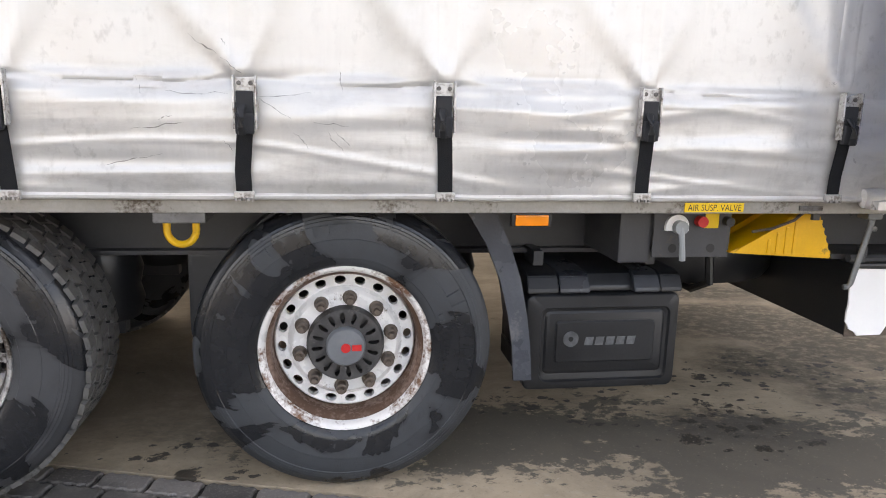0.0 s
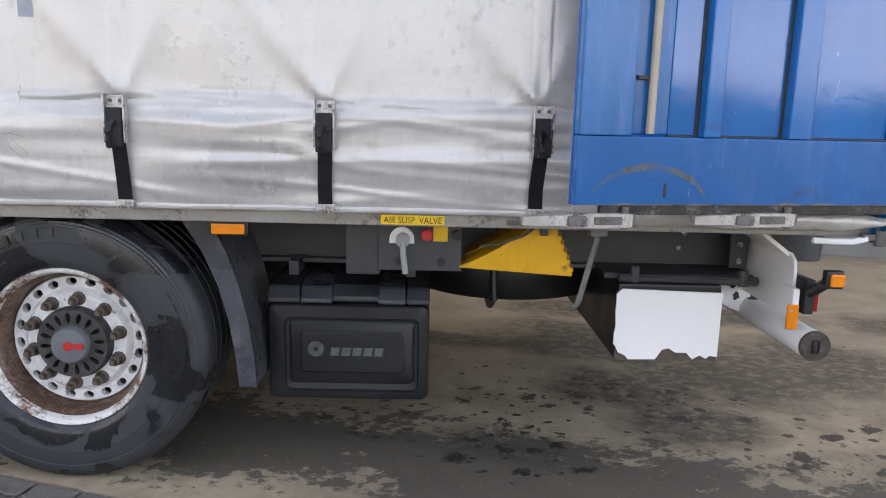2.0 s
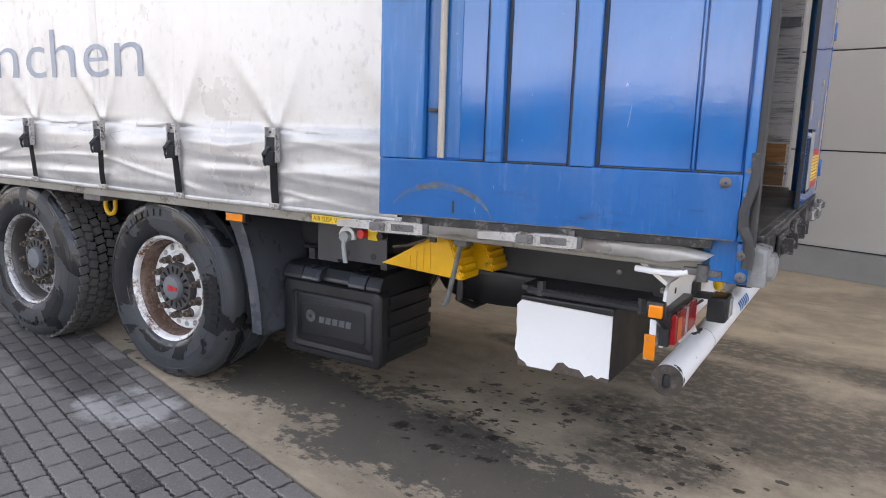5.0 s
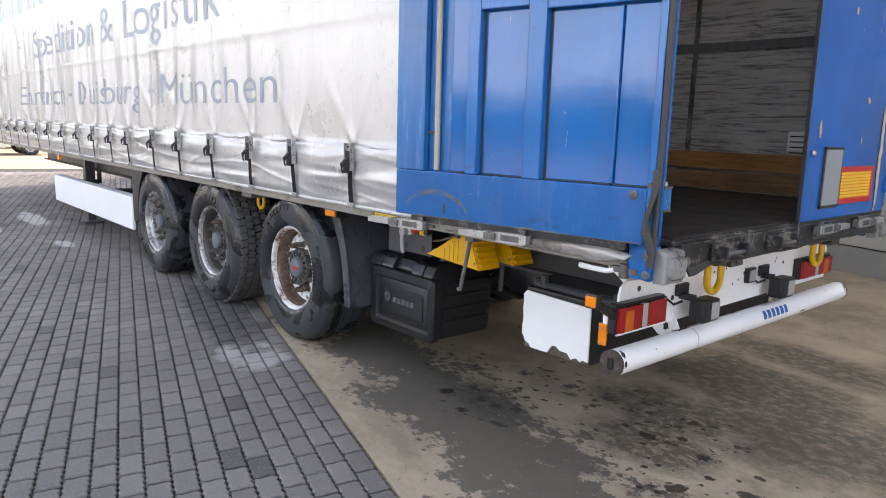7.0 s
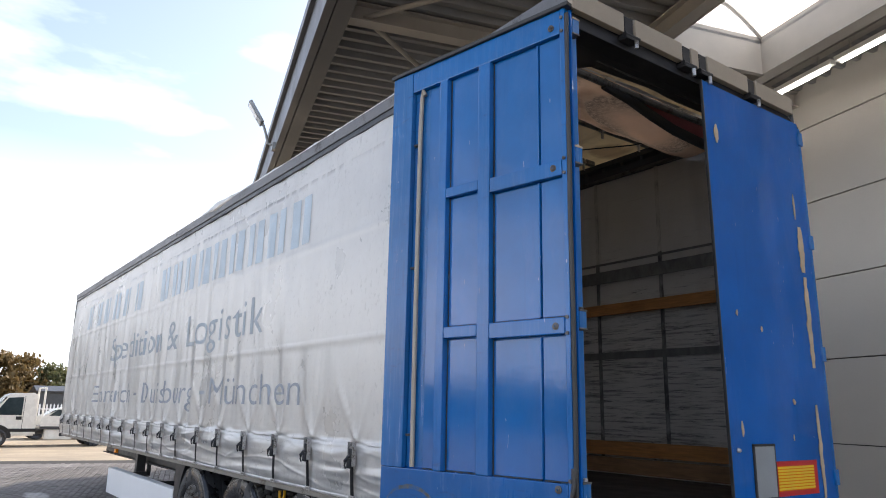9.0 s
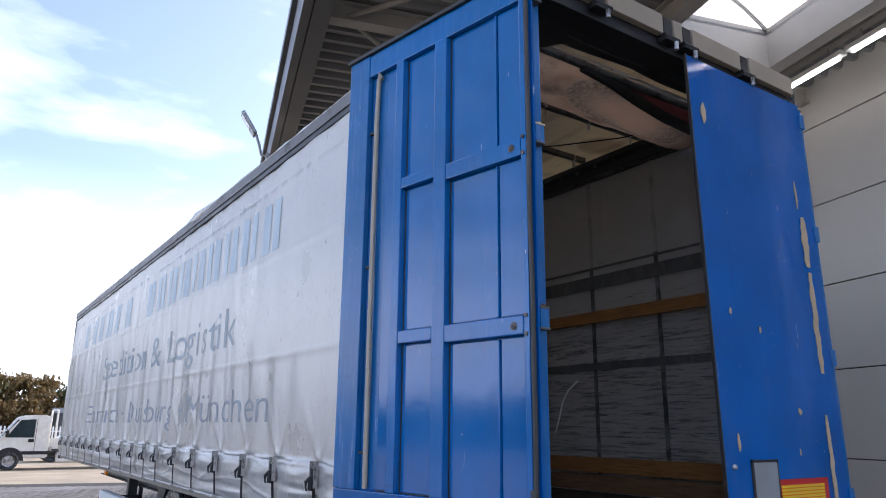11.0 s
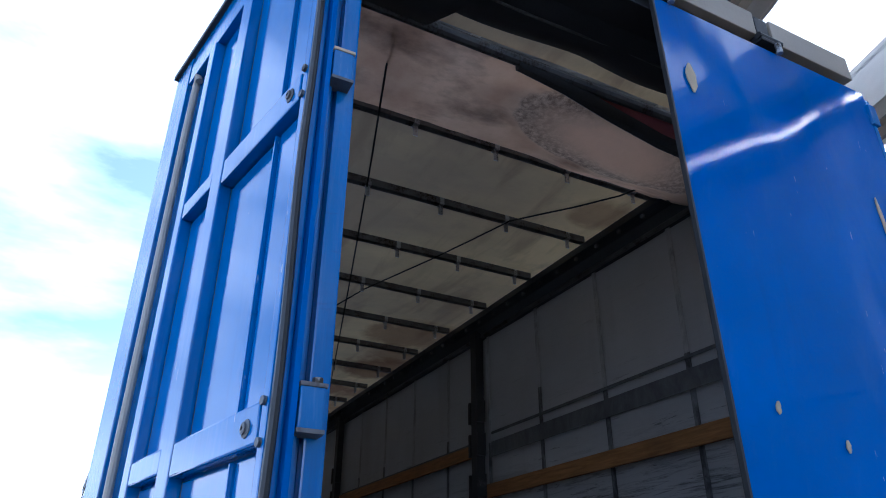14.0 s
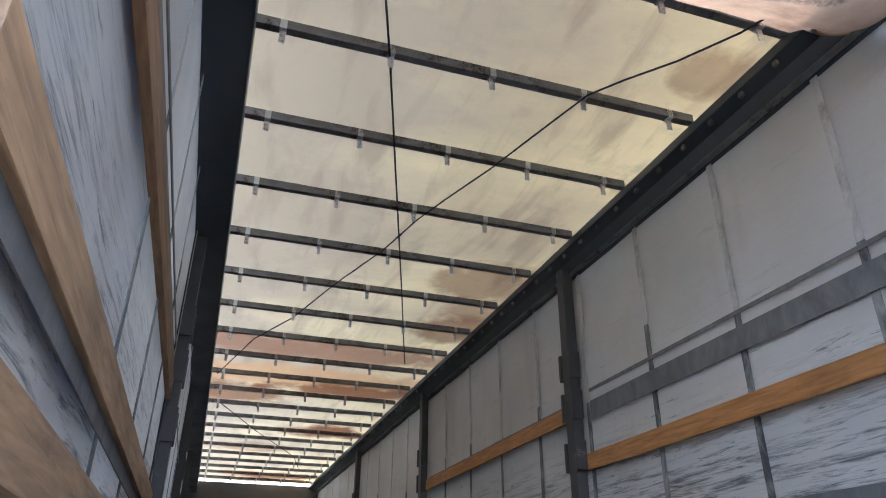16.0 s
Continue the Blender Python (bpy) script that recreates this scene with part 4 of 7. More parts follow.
# scuffs, a repair patch
SCUFFS = [(-0.47, 1.56, -0.36, 1.49), (-0.36, 1.49, -0.29, 1.43), (-0.38, 1.56, -0.35, 1.53), (-0.61, 1.43, -0.59, 1.38), (-0.53, 1.39, -0.35, 1.39), (-0.27, 1.38, -0.16, 1.32), (-0.27, 1.38, -0.09, 1.4), (-0.02, 1.49, -0.01, 1.4),
          (-0.06, 1.28, 0.0, 1.21), (-0.04, 1.29, 0.02, 1.23), (-0.16, 1.28, -0.11, 1.23), (-0.72, 1.17, -0.54, 1.21), (-0.37, 1.25, -0.34, 1.22), (-0.55, 1.31, -0.51, 1.32), (-0.63, 1.28, -0.47, 1.30), (-0.1, 1.31, 0.01, 1.30)]
for k, (x0, z0, x1, z1) in enumerate(SCUFFS):
    bm = B()
    p, q = Vector((x0, z0)), Vector((x1, z1))
    across = Vector((-(q - p).y, (q - p).x)).normalized()
    mid = [p.lerp(q, i / 14) + across * 0.008 * nz(i * 0.35, k * 3.1) for i in range(15)]
    wide = [max(0.0, (0.0009 + 0.0022 * nz(i * 0.8, k * 1.7 + 0.5)) * math.sin(math.pi * (i + 0.3) / 14.6)) for i in range(15)]
    rows = [[bm.verts.new(curtain_at(*(m + across * w * s), 0.0035)) for m, w in zip(mid, wide)] for s in (-1, 1)]
    for i in range(14):
        bm.faces.new((rows[0][i], rows[0][i + 1], rows[1][i + 1], rows[1][i]))
    part("scuff_mark", bm, SCUFF, curtain, "dark scuff")
bm = B()
sheet(bm, [-0.617, -0.59, -0.56, -0.537], [1.40, 1.41, 1.42, 1.434, 1.446], lambda x, z: curtain_at(x, z, 0.004))
part("repair_patch", bm, SILVER, curtain, "small welded patch")

# straps
def strap_at(x, twist):
    m = Matrix.Translation((x, 2.975, 1.08))
    bm = B()
    box(bm, -0.031, 0.031, -0.012, 0.004, -0.006, 0.016, 0.003)
    for i in range(5):
        box(bm, -0.028 + i * 0.0125, -0.021 + i * 0.0125, -0.014, 0.002, -0.014, -0.006)
    hook = part("strap", bm, GALV, trailer, "black webbing curtain strap with steel buckle", at=m)
    bm = B()
    pts = [(0.0, 0.0, 0.004), (-0.002, -0.006, 0.08), (-0.006 * twist, -0.012, 0.17), (-0.013 * twist, -0.016, 0.25), (-0.012 * twist, -0.018, 0.31)]
    sheet(bm, [-1, 1], list(range(len(pts))), lambda s, i: (pts[i][0] + 0.024 * s, pts[i][1], pts[i][2]))
    bmesh.ops.solidify(bm, geom=bm.faces, thickness=0.004)
    part("webbing", bm, WEB, hook, local=True)
    bm = B()
    for s in (-1, 1):
        box(bm, s * 0.032 - 0.003 - 0.012 * twist, s * 0.032 + 0.003 - 0.012 * twist, -0.034, -0.004, 0.205, 0.362, 0.002)
    box(bm, -0.034 - 0.012 * twist, 0.034 - 0.012 * twist, -0.012, -0.004, 0.315, 0.357, 0.003)
    rod(bm, (-0.036 - 0.012 * twist, -0.02, 0.285), (0.036 - 0.012 * twist, -0.02, 0.285), 0.006, 8)
    rod(bm, (-0.034 - 0.012 * twist, -0.02, 0.222), (0.034 - 0.012 * twist, -0.02, 0.222), 0.005, 8)
    part("buckle", bm, GALV, hook, "bright steel buckle", local=True)
    for s in (-1, 1):
        bm = B()
        rod(bm, (s * 0.017 - 0.012 * twist, -0.017, 0.340), (s * 0.017 - 0.012 * twist, -0.011, 0.340), 0.007, 8)
        part("rivet", bm, STEEL_DIRTY, hook, local=True)
    bm = B()
    box(bm, -0.028 - 0.012 * twist, 0.026 - 0.012 * twist, -0.042, -0.02, 0.19, 0.255, 0.006)
    box(bm, -0.026 - 0.012 * twist, 0.024 - 0.012 * twist, -0.03, -0.018, 0.25, 0.318, 0.004)
    part("webbing_loop", bm, WEB, hook, local=True)
    bm = B()
    c = -0.006 - 0.012 * twist
    tube(bm, [(c, -0.030, 0.275), (c - 0.003, -0.046, 0.262), (c - 0.004, -0.062, 0.240), (c - 0.003, -0.064, 0.212), (c, -0.056, 0.190)], 0.012, 8, flat=0.5)
    part("lever", bm, BLACK, hook, "black tension lever", local=True)
    return hook


master = {tw: strap_at(x, tw) for tw, x in ((1, SX[-3]), (0, SX[-2]), (-1, SX[-1]))}
for i, x in enumerate(SX[:-3]):
    again(master[(i * 7) % 3 - 1], Matrix.Translation((x, 2.975 + 0.004 * ((i * 5) % 3 - 1), 1.08 + 0.003 * ((i * 3) % 3))))

# rails, floor, roof frame
bm = B()
box(bm, LX0, 3.0, 3.02, 3.075, 1.02, 1.075, 0.004)
box(bm, LX0, 3.0, 3.03, 3.2, 1.075, 1.085)
part("side_rail", bm, RAIL, trailer, "dirty aluminium side rail")
bm = B()
box(bm, LX0, 2.88, 5.395, 5.45, 1.02, 1.085, 0.004)
part("side_rail", bm, RAIL, trailer)
bm = B()
box(bm, LX0, 2.90, 3.06, 5.41, 1.13, 1.165)
box(bm, 2.90, 3.03, 3.06, 5.19, 1.13, 1.165)
part("load_floor", bm, FLOOR_PLY, trailer, "dark worn plywood floor")
for i in range(22):
    bm = B()
    x = -10.6 + i * 0.62
    box(bm, x - 0.03, x + 0.03, 3.08, 5.39, 1.04, 1.128)
    part("cross_member", bm, DARK, trailer)
for y in (3.62, 4.85):
    bm = B()
    box(bm, -9.6, 2.68, y - 0.004, y + 0.004, 0.79, 1.038)
    box(bm, -9.6, 2.68, y - 0.06, y + 0.06, 0.772, 0.79, 0.003)
    box(bm, -9.6, 2.68, y - 0.06, y + 0.06, 1.024, 1.039, 0.003)
    for x in (2.3, 2.42, 2.55, 2.6, 1.2, 0.5):
        rod(bm, (x, y - 0.009, 0.86 + 0.07 * math.sin(x * 9)), (x, y - 0.004, 0.86 + 0.07 * math.sin(x * 9)), 0.012, 8)
    part("chassis_beam", bm, DARK, trailer, "dark grey steel chassis beam")
bm = B()
box(bm, LX0, 1.75, 2.985, 3.20, 3.70, 3.80, 0.01)
box(bm, LX0, 1.75, 3.05, 3.23, 3.66, 3.86, 0.01)
box(bm, 1.75, 3.0, 3.0, 3.2, 3.66, 3.82, 0.01)
part("roof_rail", bm, RAIL_INNER, trailer, "dark blue-grey steel roof rail")
bm = B()
box(bm, LX0, 3.0, 2.975, 3.0, 3.745, 3.835, 0.006)
part("roof_rail_cap", bm, RAIL_DARK, trailer, "dull grey roof rail cap")
bm = B()
box(bm, LX0, 2.88, 5.255, 5.47, 3.815, 3.865, 0.008)
box(bm, LX0, 2.88, 5.425, 5.47, 3.755, 3.812, 0.008)
far_rail = part("roof_rail", bm, RAIL_INNER, trailer, "dark blue-grey steel roof rail")
bm = B()
prism(bm, [(5.345, 3.813), (5.375, 3.800), (5.405, 3.782), (5.422, 3.770), (5.422, 3.778), (5.41, 3.79), (5.38, 3.808), (5.35, 3.8145)], lambda a, b, d: (d, a, b), (LX0, 2.88))
part("rail_flange", bm, RAIL_FLANGE, far_rail, "smooth grey lip of the rail")
for k in range(58):
    bm = B()
    x = 2.7 - 0.21 * k
    box(bm, x - 0.012, x + 0.012, 5.27, 5.285, 3.79, 3.815, 0.003)
    part("rail_hook", bm, STEEL_DIRTY, far_rail)
bm = B()
fold_rings = []
for i in range(255):
    x = LX0 + 0.05 * i
    lump = max(0.0, nz(x * 1.9, 4.4)) ** 1.5 * 0.05 + max(0.0, nz(x * 6.0, 1.3)) * 0.012
    fold_rings.append([bm.verts.new((x, 3.0 + 0.022 * math.cos(a) - 0.4 * lump, 3.842 + (0.014 + lump) * math.sin(a))) for a in (2 * math.pi * k / 8 for k in range(8))])
for p, q in zip(fold_rings, fold_rings[1:]):
    for k in range(8):
        bm.faces.new((p[k - 1], p[k], q[k], q[k - 1]))
part("roof_sheet_hem", bm, SILVER, trailer, "rumpled hem of the roof sheet along the rail", smooth=60)
bm = B()
box(bm, LX0 - 0.05, LX0, 2.99, 5.48, 1.0, 3.86, 0.01)
part("front_wall", bm, DARK, trailer, "dark steel front wall")
BOWS = [1.745 - 0.615 * k for k in range(21)]
bm = B()
vs = [3.06 + 0.12 * i for i in range(20)] + [5.42]
us = sorted({b + o for b in BOWS for o in (-0.02, 0.02, -0.16, -0.31, -0.46)} | {LX0})


def roof_z(x, y):
    k = (1.745 - x) / 0.615 % 1.0
    return 3.905 - 0.03 * math.sin(math.pi * k) * step(3.1, 3.4, y) * step(5.4, 5.1, y) * (0.6 + nz(x * 1.3, y * 1.5) * 0.8) + 0.008 * nz(x * 4, y * 4)


sheet(bm, us, vs, lambda x, y: (x, y, roof_z(x, y)))
part("roof_sheet", bm, ROOF, trailer, "yellowed translucent roof tarpaulin with brown stains", smooth=60)
first = None
for x in BOWS:
    m = Matrix.Translation((x, CY, 3.865))
    if first:
        again(first, m)
        continue
    bm = B()
    box(bm, -0.020, 0.020, -1.02, 1.02, -0.008, 0.036, 0.004)
    first = part("roof_bow", bm, STEEL_DIRTY, trailer, "dark steel roof bow", at=m)
    for y in (-0.90, -0.452, 0.0, 0.442, 0.892):
        bm = B()
        box(bm, -0.022, 0.022, y - 0.014, y + 0.014, -0.012, 0.034, 0.002)
        box(bm, -0.003, 0.003, y - 0.012, y + 0.012, -0.07, -0.012)
        part("bow_clip", bm, GALV, first, "bright steel clip", local=True)
for pts in ([(1.92, 5.153), (1.72, 5.06), (1.49, 4.93), (1.32, 4.77), (1.17, 4.68), (0.89, 4.59), (0.48, 4.49), (0.13, 4.36), (-0.17, 4.28), (-0.60, 4.18), (-1.29, 3.98), (-1.99, 3.79), (-2.64, 3.54), (-3.78, 3.28)],
            [(2.3, 3.42), (1.417, 3.69), (1.12, 3.78), (-0.07, 4.13), (-1.3, 4.49), (-2.85, 4.94)], [(-4.98, 3.36), (-6.17, 3.83), (-7.96, 4.58), (-9.2, 4.84)]):
    bm = B()
    tube(bm, [(x, y, 3.852 - 0.012 * (i % 2)) for i, (x, y) in enumerate(pts)], 0.005, 6)
    part("roof_rope", bm, WEB, trailer, "thin dark rope under the roof")

# inner faces of the two curtains, posts and belts
for side, yi in ((-1, 3.045), (1, 5.455)):
    bm = B()
    us = [LX0 + 0.2 * i for i in range(69)] + [2.87]
    sheet(bm, us, [1.17 + 0.12 * i for i in range(22)] + ([3.78] if side > 0 else []), lambda x, z: (x, yi + side * -0.008 * nz(x * 1.1, z * 0.8, 4.0) - side * 0.004 * abs(math.sin(x * 4.6)), z))
    liner = part("curtain_lining", bm, WORN, trailer, "worn grey inner curtain with dark straps")
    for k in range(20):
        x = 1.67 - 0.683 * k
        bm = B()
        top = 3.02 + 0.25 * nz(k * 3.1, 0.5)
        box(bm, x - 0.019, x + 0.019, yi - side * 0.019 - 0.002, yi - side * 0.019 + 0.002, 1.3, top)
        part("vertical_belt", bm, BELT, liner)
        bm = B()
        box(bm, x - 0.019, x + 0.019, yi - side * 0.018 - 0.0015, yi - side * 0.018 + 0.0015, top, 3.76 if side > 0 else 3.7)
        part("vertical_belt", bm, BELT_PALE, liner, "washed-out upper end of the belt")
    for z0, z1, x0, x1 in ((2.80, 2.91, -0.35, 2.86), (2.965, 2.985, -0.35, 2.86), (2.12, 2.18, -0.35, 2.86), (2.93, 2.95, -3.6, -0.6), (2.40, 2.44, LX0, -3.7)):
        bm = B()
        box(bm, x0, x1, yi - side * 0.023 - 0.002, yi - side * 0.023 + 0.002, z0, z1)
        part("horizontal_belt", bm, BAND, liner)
    if side > 0:
        bm = B()
        tube(bm, [(LX0 + 0.1, yi - 0.045, 3.765), (2.86, yi - 0.045, 3.765)], 0.016, 8)
        part("curtain_track", bm, STEEL_DIRTY, liner)
        bm = B()
        box(bm, LX0, 2.88, 5.468, 5.474, 1.07, 3.8)
        part("side_curtain", bm, SILVER, trailer, "silver tarpaulin curtain of the far side")
post = None
for y, s in ((5.37, 1), (3.10, -1)):
    for x in (-0.47, -3.68, -6.95):
        m = Matrix.Translation((x, y, 1.165)) @ (Matrix() if s > 0 else Matrix.Rotation(math.pi, 4, "Z"))
        if post:
            again(post, m)
            continue
        bm = B()
        box(bm, -0.045, 0.045, -0.02, 0.05, 0, 2.645, 0.006)
        post = part("side_post", bm, SEAL, trailer, "black steel side post", at=m)
        for z in (0.3, 0.9, 1.35, 1.65, 1.9):
            for dx in (-0.075, 0.05):
                bm = B()
                box(bm, dx, dx + 0.025, -0.03, 0.04, z, z + 0.17, 0.003)
                part("board_socket", bm, SEAL, post, local=True)
# timber boards sit loose in the sockets
BOARDS = [(-0.36, 2.86, 2.505, 2.60, 5.40, TIMBER), (-3.58, -0.58, 2.825, 2.92, 5.40, TIMBER), (-6.85, -3.8, 2.6, 2.7, 5.40, TIMBER_DULL),
          (-0.36, 2.86, 1.315, 1.43, 5.40, TIMBER), (-0.36, 2.86, 1.175, 1.295, 5.40, TIMBER_DULL),
          (-0.36, 2.84, 2.165, 2.265, 3.072, TIMBER_GLARE), (-0.36, 2.84, 2.71, 2.815, 3.072, TIMBER_DULL), (-0.36, 2.84, 1.915, 2.02, 3.072, TIMBER_GLARE), (-3.58, -0.58, 2.15, 2.25, 3.085, TIMBER)]
for x0, x1, z0, z1, y, mat in BOARDS:
    bm = B()
    box(bm, x0, x1, y - 0.0125, y + 0.0125, z0, z1, 0.003)
    alone("timber_side_board", bm, mat, {TIMBER: "orange-brown timber board in the trailer's side sockets", TIMBER_DULL: "dull brown timber board in the trailer's side sockets"}.get(mat, "timber board, tinted pale as by glare, in the trailer's side sockets"), "board", group="side boards")


# ---- rear door, folded open along the side ----
HX, HY = 3.032, 2.955
away = Vector((1.991 - HX, 2.762 - HY, 0)).normalized()
DOOR = Matrix(((away.x, -away.y, 0, HX), (away.y, away.x, 0, HY), (0, 0, 1, 0), (0, 0, 0, 1)))
DZ0, DZ1 = 1.142, 3.685


def dbox(bm, s0, s1, y0, y1, z0, z1, bevel=0.004):
    return box(bm, s0, s1, y0, y1, z0, z1, bevel)


# in the door's own space x runs to the free edge and +y points to the trailer's outside
bm = B()
dbox(bm, 0.004, 1.29, -0.035, -0.022, DZ0, DZ1, 0.002)
door = part("rear_door", bm, BLUE_OUT, trailer, "blue steel rear door with six recessed panels, folded open", at=DOOR @ Matrix.Diagonal((1, 1, 1, 1)))


def dpart(name, bm, mat, label="", smooth=35):
    return part(name, bm, mat, door, label, local=True, smooth=smooth)


for s0, s1, z0, z1, top, name, mat in ((0.02, 0.05, DZ0, DZ1, 0.014, "hinge_stile", BLUE), (0.507, 0.590, 1.352, 3.55, 0.018, "middle_stile", BLUE), (0.825, 0.885, 1.352, 3.55, 0.018, "lock_stile", BLUE),
                                       (1.118, 1.29, 1.352, DZ1, 0.016, "edge_stile", BLUE_OLD), (0.05, 1.29, DZ0, 1.352, 0.013, "bottom_rail", BLUE_LOW), (0.05, 1.118, 3.55, DZ1, 0.013, "top_rail", BLUE),
                                       (0.05, 0.507, 2.018, 2.098, 0.0165, "middle_rail", BLUE), (0.590, 0.825, 2.036, 2.098, 0.0165, "middle_rail", BLUE), (0.05, 0.507, 2.792, 2.872, 0.0165, "middle_rail", BLUE), (0.590, 0.825, 2.824, 2.880, 0.0165, "middle_rail", BLUE)):
    bm = B()
    dbox(bm, s0 + 0.0005, s1 - 0.0005, -0.021, top, z0 + 0.0005, z1 - 0.0005, 0.005)
    dpart(name, bm, mat)
WIDE_PANELS = ((1.352, 2.018), (2.098, 2.792), (2.872, 3.55))
NARROW_PANELS = ((1.352, 2.036), (2.098, 2.824), (2.880, 3.55))
for s0, s1, in0, in1, top, spans in ((0.05, 0.197, 0.006, 0.006, -0.010, WIDE_PANELS), (0.203, 0.507, 0.004, 0.012, -0.014, WIDE_PANELS), (0.590, 0.825, 0.013, 0.012, -0.014, NARROW_PANELS), (0.885, 0.992, 0.014, 0.002, -0.014, ((1.352, 3.55),))):
    for z0, z1 in spans:
        bm = B()
        dbox(bm, s0 + in0, s1 - in1, -0.0215, top, z0 + 0.006, z1 - 0.006, 0.003)
        dpart("door_panel", bm, BLUE_PANEL)
        bm = B()
        dbox(bm, s0 + in0, s1 - in1, -0.0215, top + 0.004, z0 + 0.0008, z0 + 0.0058, 0.001)
        dpart("panel_joint", bm, SEAL)
        # dark strips at the panel edges: joint and recess shade in one colour
        for a, b in ((s1 - in1 + 0.001, s1 - 0.001), (s0 + 0.001, s0 + in0 - 0.001)):
            if b - a > 0.006:
                bm = B()
                dbox(bm, a, b, -0.0215, -0.016, z0 + 0.004, z1 - 0.004, 0.001)
                dpart("panel_seal", bm, SEAL)
for z0, z1 in WIDE_PANELS:
    bm = B()
    dbox(bm, 0.196, 0.204, -0.0215, 0.0, z0 + 0.008, z1 - 0.008, 0.002)
    dpart("panel_joint", bm, BLUE)
bm = B()
tube(bm, [(1.055, 0.0, 1.36), (1.055, 0.004, 2.2), (1.055, 0.002, 3.3), (1.05, 0.0, 3.5), (1.036, 0.004, 3.545), (1.022, 0.0, 3.51)], 0.013, 10)
dpart("lock_rod", bm, ROD_TAN, "dull tan steel lock rod")
for z in (1.52, 2.45, 3.2):
    bm = B()
    dbox(bm, 1.072, 1.106, -0.016, 0.006, z, z + 0.012, 0.002)
    dpart("rod_clip", bm, SEAL)
bm = B()
dbox(bm, 0.99, 1.115, -0.0215, -0.016, 1.36, 3.545, 0.002)
dpart("rod_channel", bm, BLUE_OLD)
bm = B()
dbox(bm, -0.01, 1.30, -0.045, 0.03, DZ1, DZ1 + 0.022, 0.004)
dpart("top_capping", bm, SEAL)
bm = B()
tube(bm, [(0.010 + 0.006 * nz(z * 1.4, 5.0), 0.008 + 0.008 * nz(z * 2.1, 9.0), z) for z in (1.13 + 0.06 * i for i in range(43))], 0.017, 8, flat=0.55)
dpart("door_seal", bm, SEAL, "frayed black rubber seal")
bm = B()
tube(bm, [(0.016, 0.014, 1.42), (0.014, 0.020, 1.35), (0.026, 0.024, 1.29), (0.040, 0.022, 1.24), (0.036, 0.024, 1.19), (0.018, 0.026, 1.15), (0.012, 0.02, 1.11), (0.016, 0.022, 1.06)], 0.019, 8, flat=0.45)
dpart("torn_seal", bm, SEAL, "loose end of the black seal")
for z in (1.29, 2.02, 2.80, 3.56):
    for dz in (0.0, 0.075):
        bm = B()
        rod(bm, (0.036, 0.012, z + dz), (0.036, 0.021, z + dz), 0.009, 8)
        dpart("hinge_bolt", bm, STEEL_DIRTY)
    bm = B()
    lathe(bm, [(0.018, 0.0), (0.018, 0.004), (0.011, 0.006), (0.011, 0.010), (0.004, 0.011)], 14, False)
    bm.transform(Matrix.Translation((0.10, 0.0145, z + 0.035)))
    dpart("pivot_bolt", bm, STEEL_DIRTY)
bm = B()
prism(bm, [(1.28, DZ0 + 0.001), (0.06, DZ0 + 0.001)] + [(0.06 + 0.02 * i, DZ0 + 0.004 + 0.016 * max(0.0, nz(i * 0.18, 3.0))) for i in range(62)], lambda a, b, d: (a, d, b), (0.0128, 0.0142))
dpart("edge_grime", bm, STEEL_DIRTY, "rusty grime along the bottom edge")
# a worn arc where the rope rubbed, and a slot
bm = B()
arc = [(1.05 + 0.20 * math.cos(a), 1.13 + 0.13 * math.sin(a)) for a in (0.45 + 0.085 * i for i in range(31))]
arc_rows = []
for i, (a, b) in enumerate(arc):
    w = (0.012 + 0.006 * nz(a * 40, 1)) * (0.35 + 0.65 * math.sin(math.pi * i / 30))
    arc_rows.append([bm.verts.new((a, 0.0138, b + s * w)) for s in (-1, 1)])
for p, q in zip(arc_rows, arc_rows[1:]):
    bm.faces.new((p[0], q[0], q[1], p[1]))
dpart("worn_arc", bm, ARC, "brown rubbed arc")
bm = B()
dbox(bm, 0.992, 1.001, 0.010, 0.0145, 1.165, 1.21, 0.001)
dpart("slot", bm, INK)


def lock(at, parent, label="worn galvanised door lock lever"):
    bm = B()
    prism(bm, [(0.0, -0.012), (0.0, 0.012), (0.06, 0.016), (0.13, 0.016), (0.15, 0.022), (0.33, 0.022), (0.35, 0.018), (0.35, -0.018), (0.33, -0.022), (0.15, -0.022), (0.13, -0.014), (0.06, -0.014)], lambda a, b, d: (a, d, b), (-0.012, 0.012))
    k = part("lock_lever", bm, GALV, parent, label, at=at)
    bm = B()
    box(bm, 0.14, 0.20, 0.011, 0.022, -0.015, 0.015, 0.004)
    part("latch", bm, STEEL_DIRTY, k, local=True)
    bm = B()
    box(bm, 0.225, 0.315, 0.011, 0.0145, -0.013, 0.013, 0.002)
    part("recess", bm, STEEL_DIRTY, k, local=True)
    bm = B()
    rod(bm, (0.33, 0.0, -0.026), (0.33, 0.0, 0.04), 0.011, 10)
    box(bm, 0.31, 0.365, -0.02, 0.006, -0.02, 0.02, 0.004)
    part("pivot", bm, STEEL_DIRTY, k, local=True)
    return k


flip = Matrix.Rotation(math.pi, 4, "Z")
for s in (1.455, 0.895):
    lock(DOOR @ Matrix.Translation((s, 0.02, 1.098)) @ Matrix(((-1, 0, 0, 0), (0, 1, 0, 0), (0, 0, 1, 0), (0, 0, 0, 1))), trailer)
# dark strip standing in for the shaded gap between door and levers
bm = B()
dbox(bm, 0.12, 1.20, -0.02, 0.004, 1.112, 1.14, 0.003)
dpart("lock_rail", bm, SILL)

# ---- the closed rear door ----
bm = B()
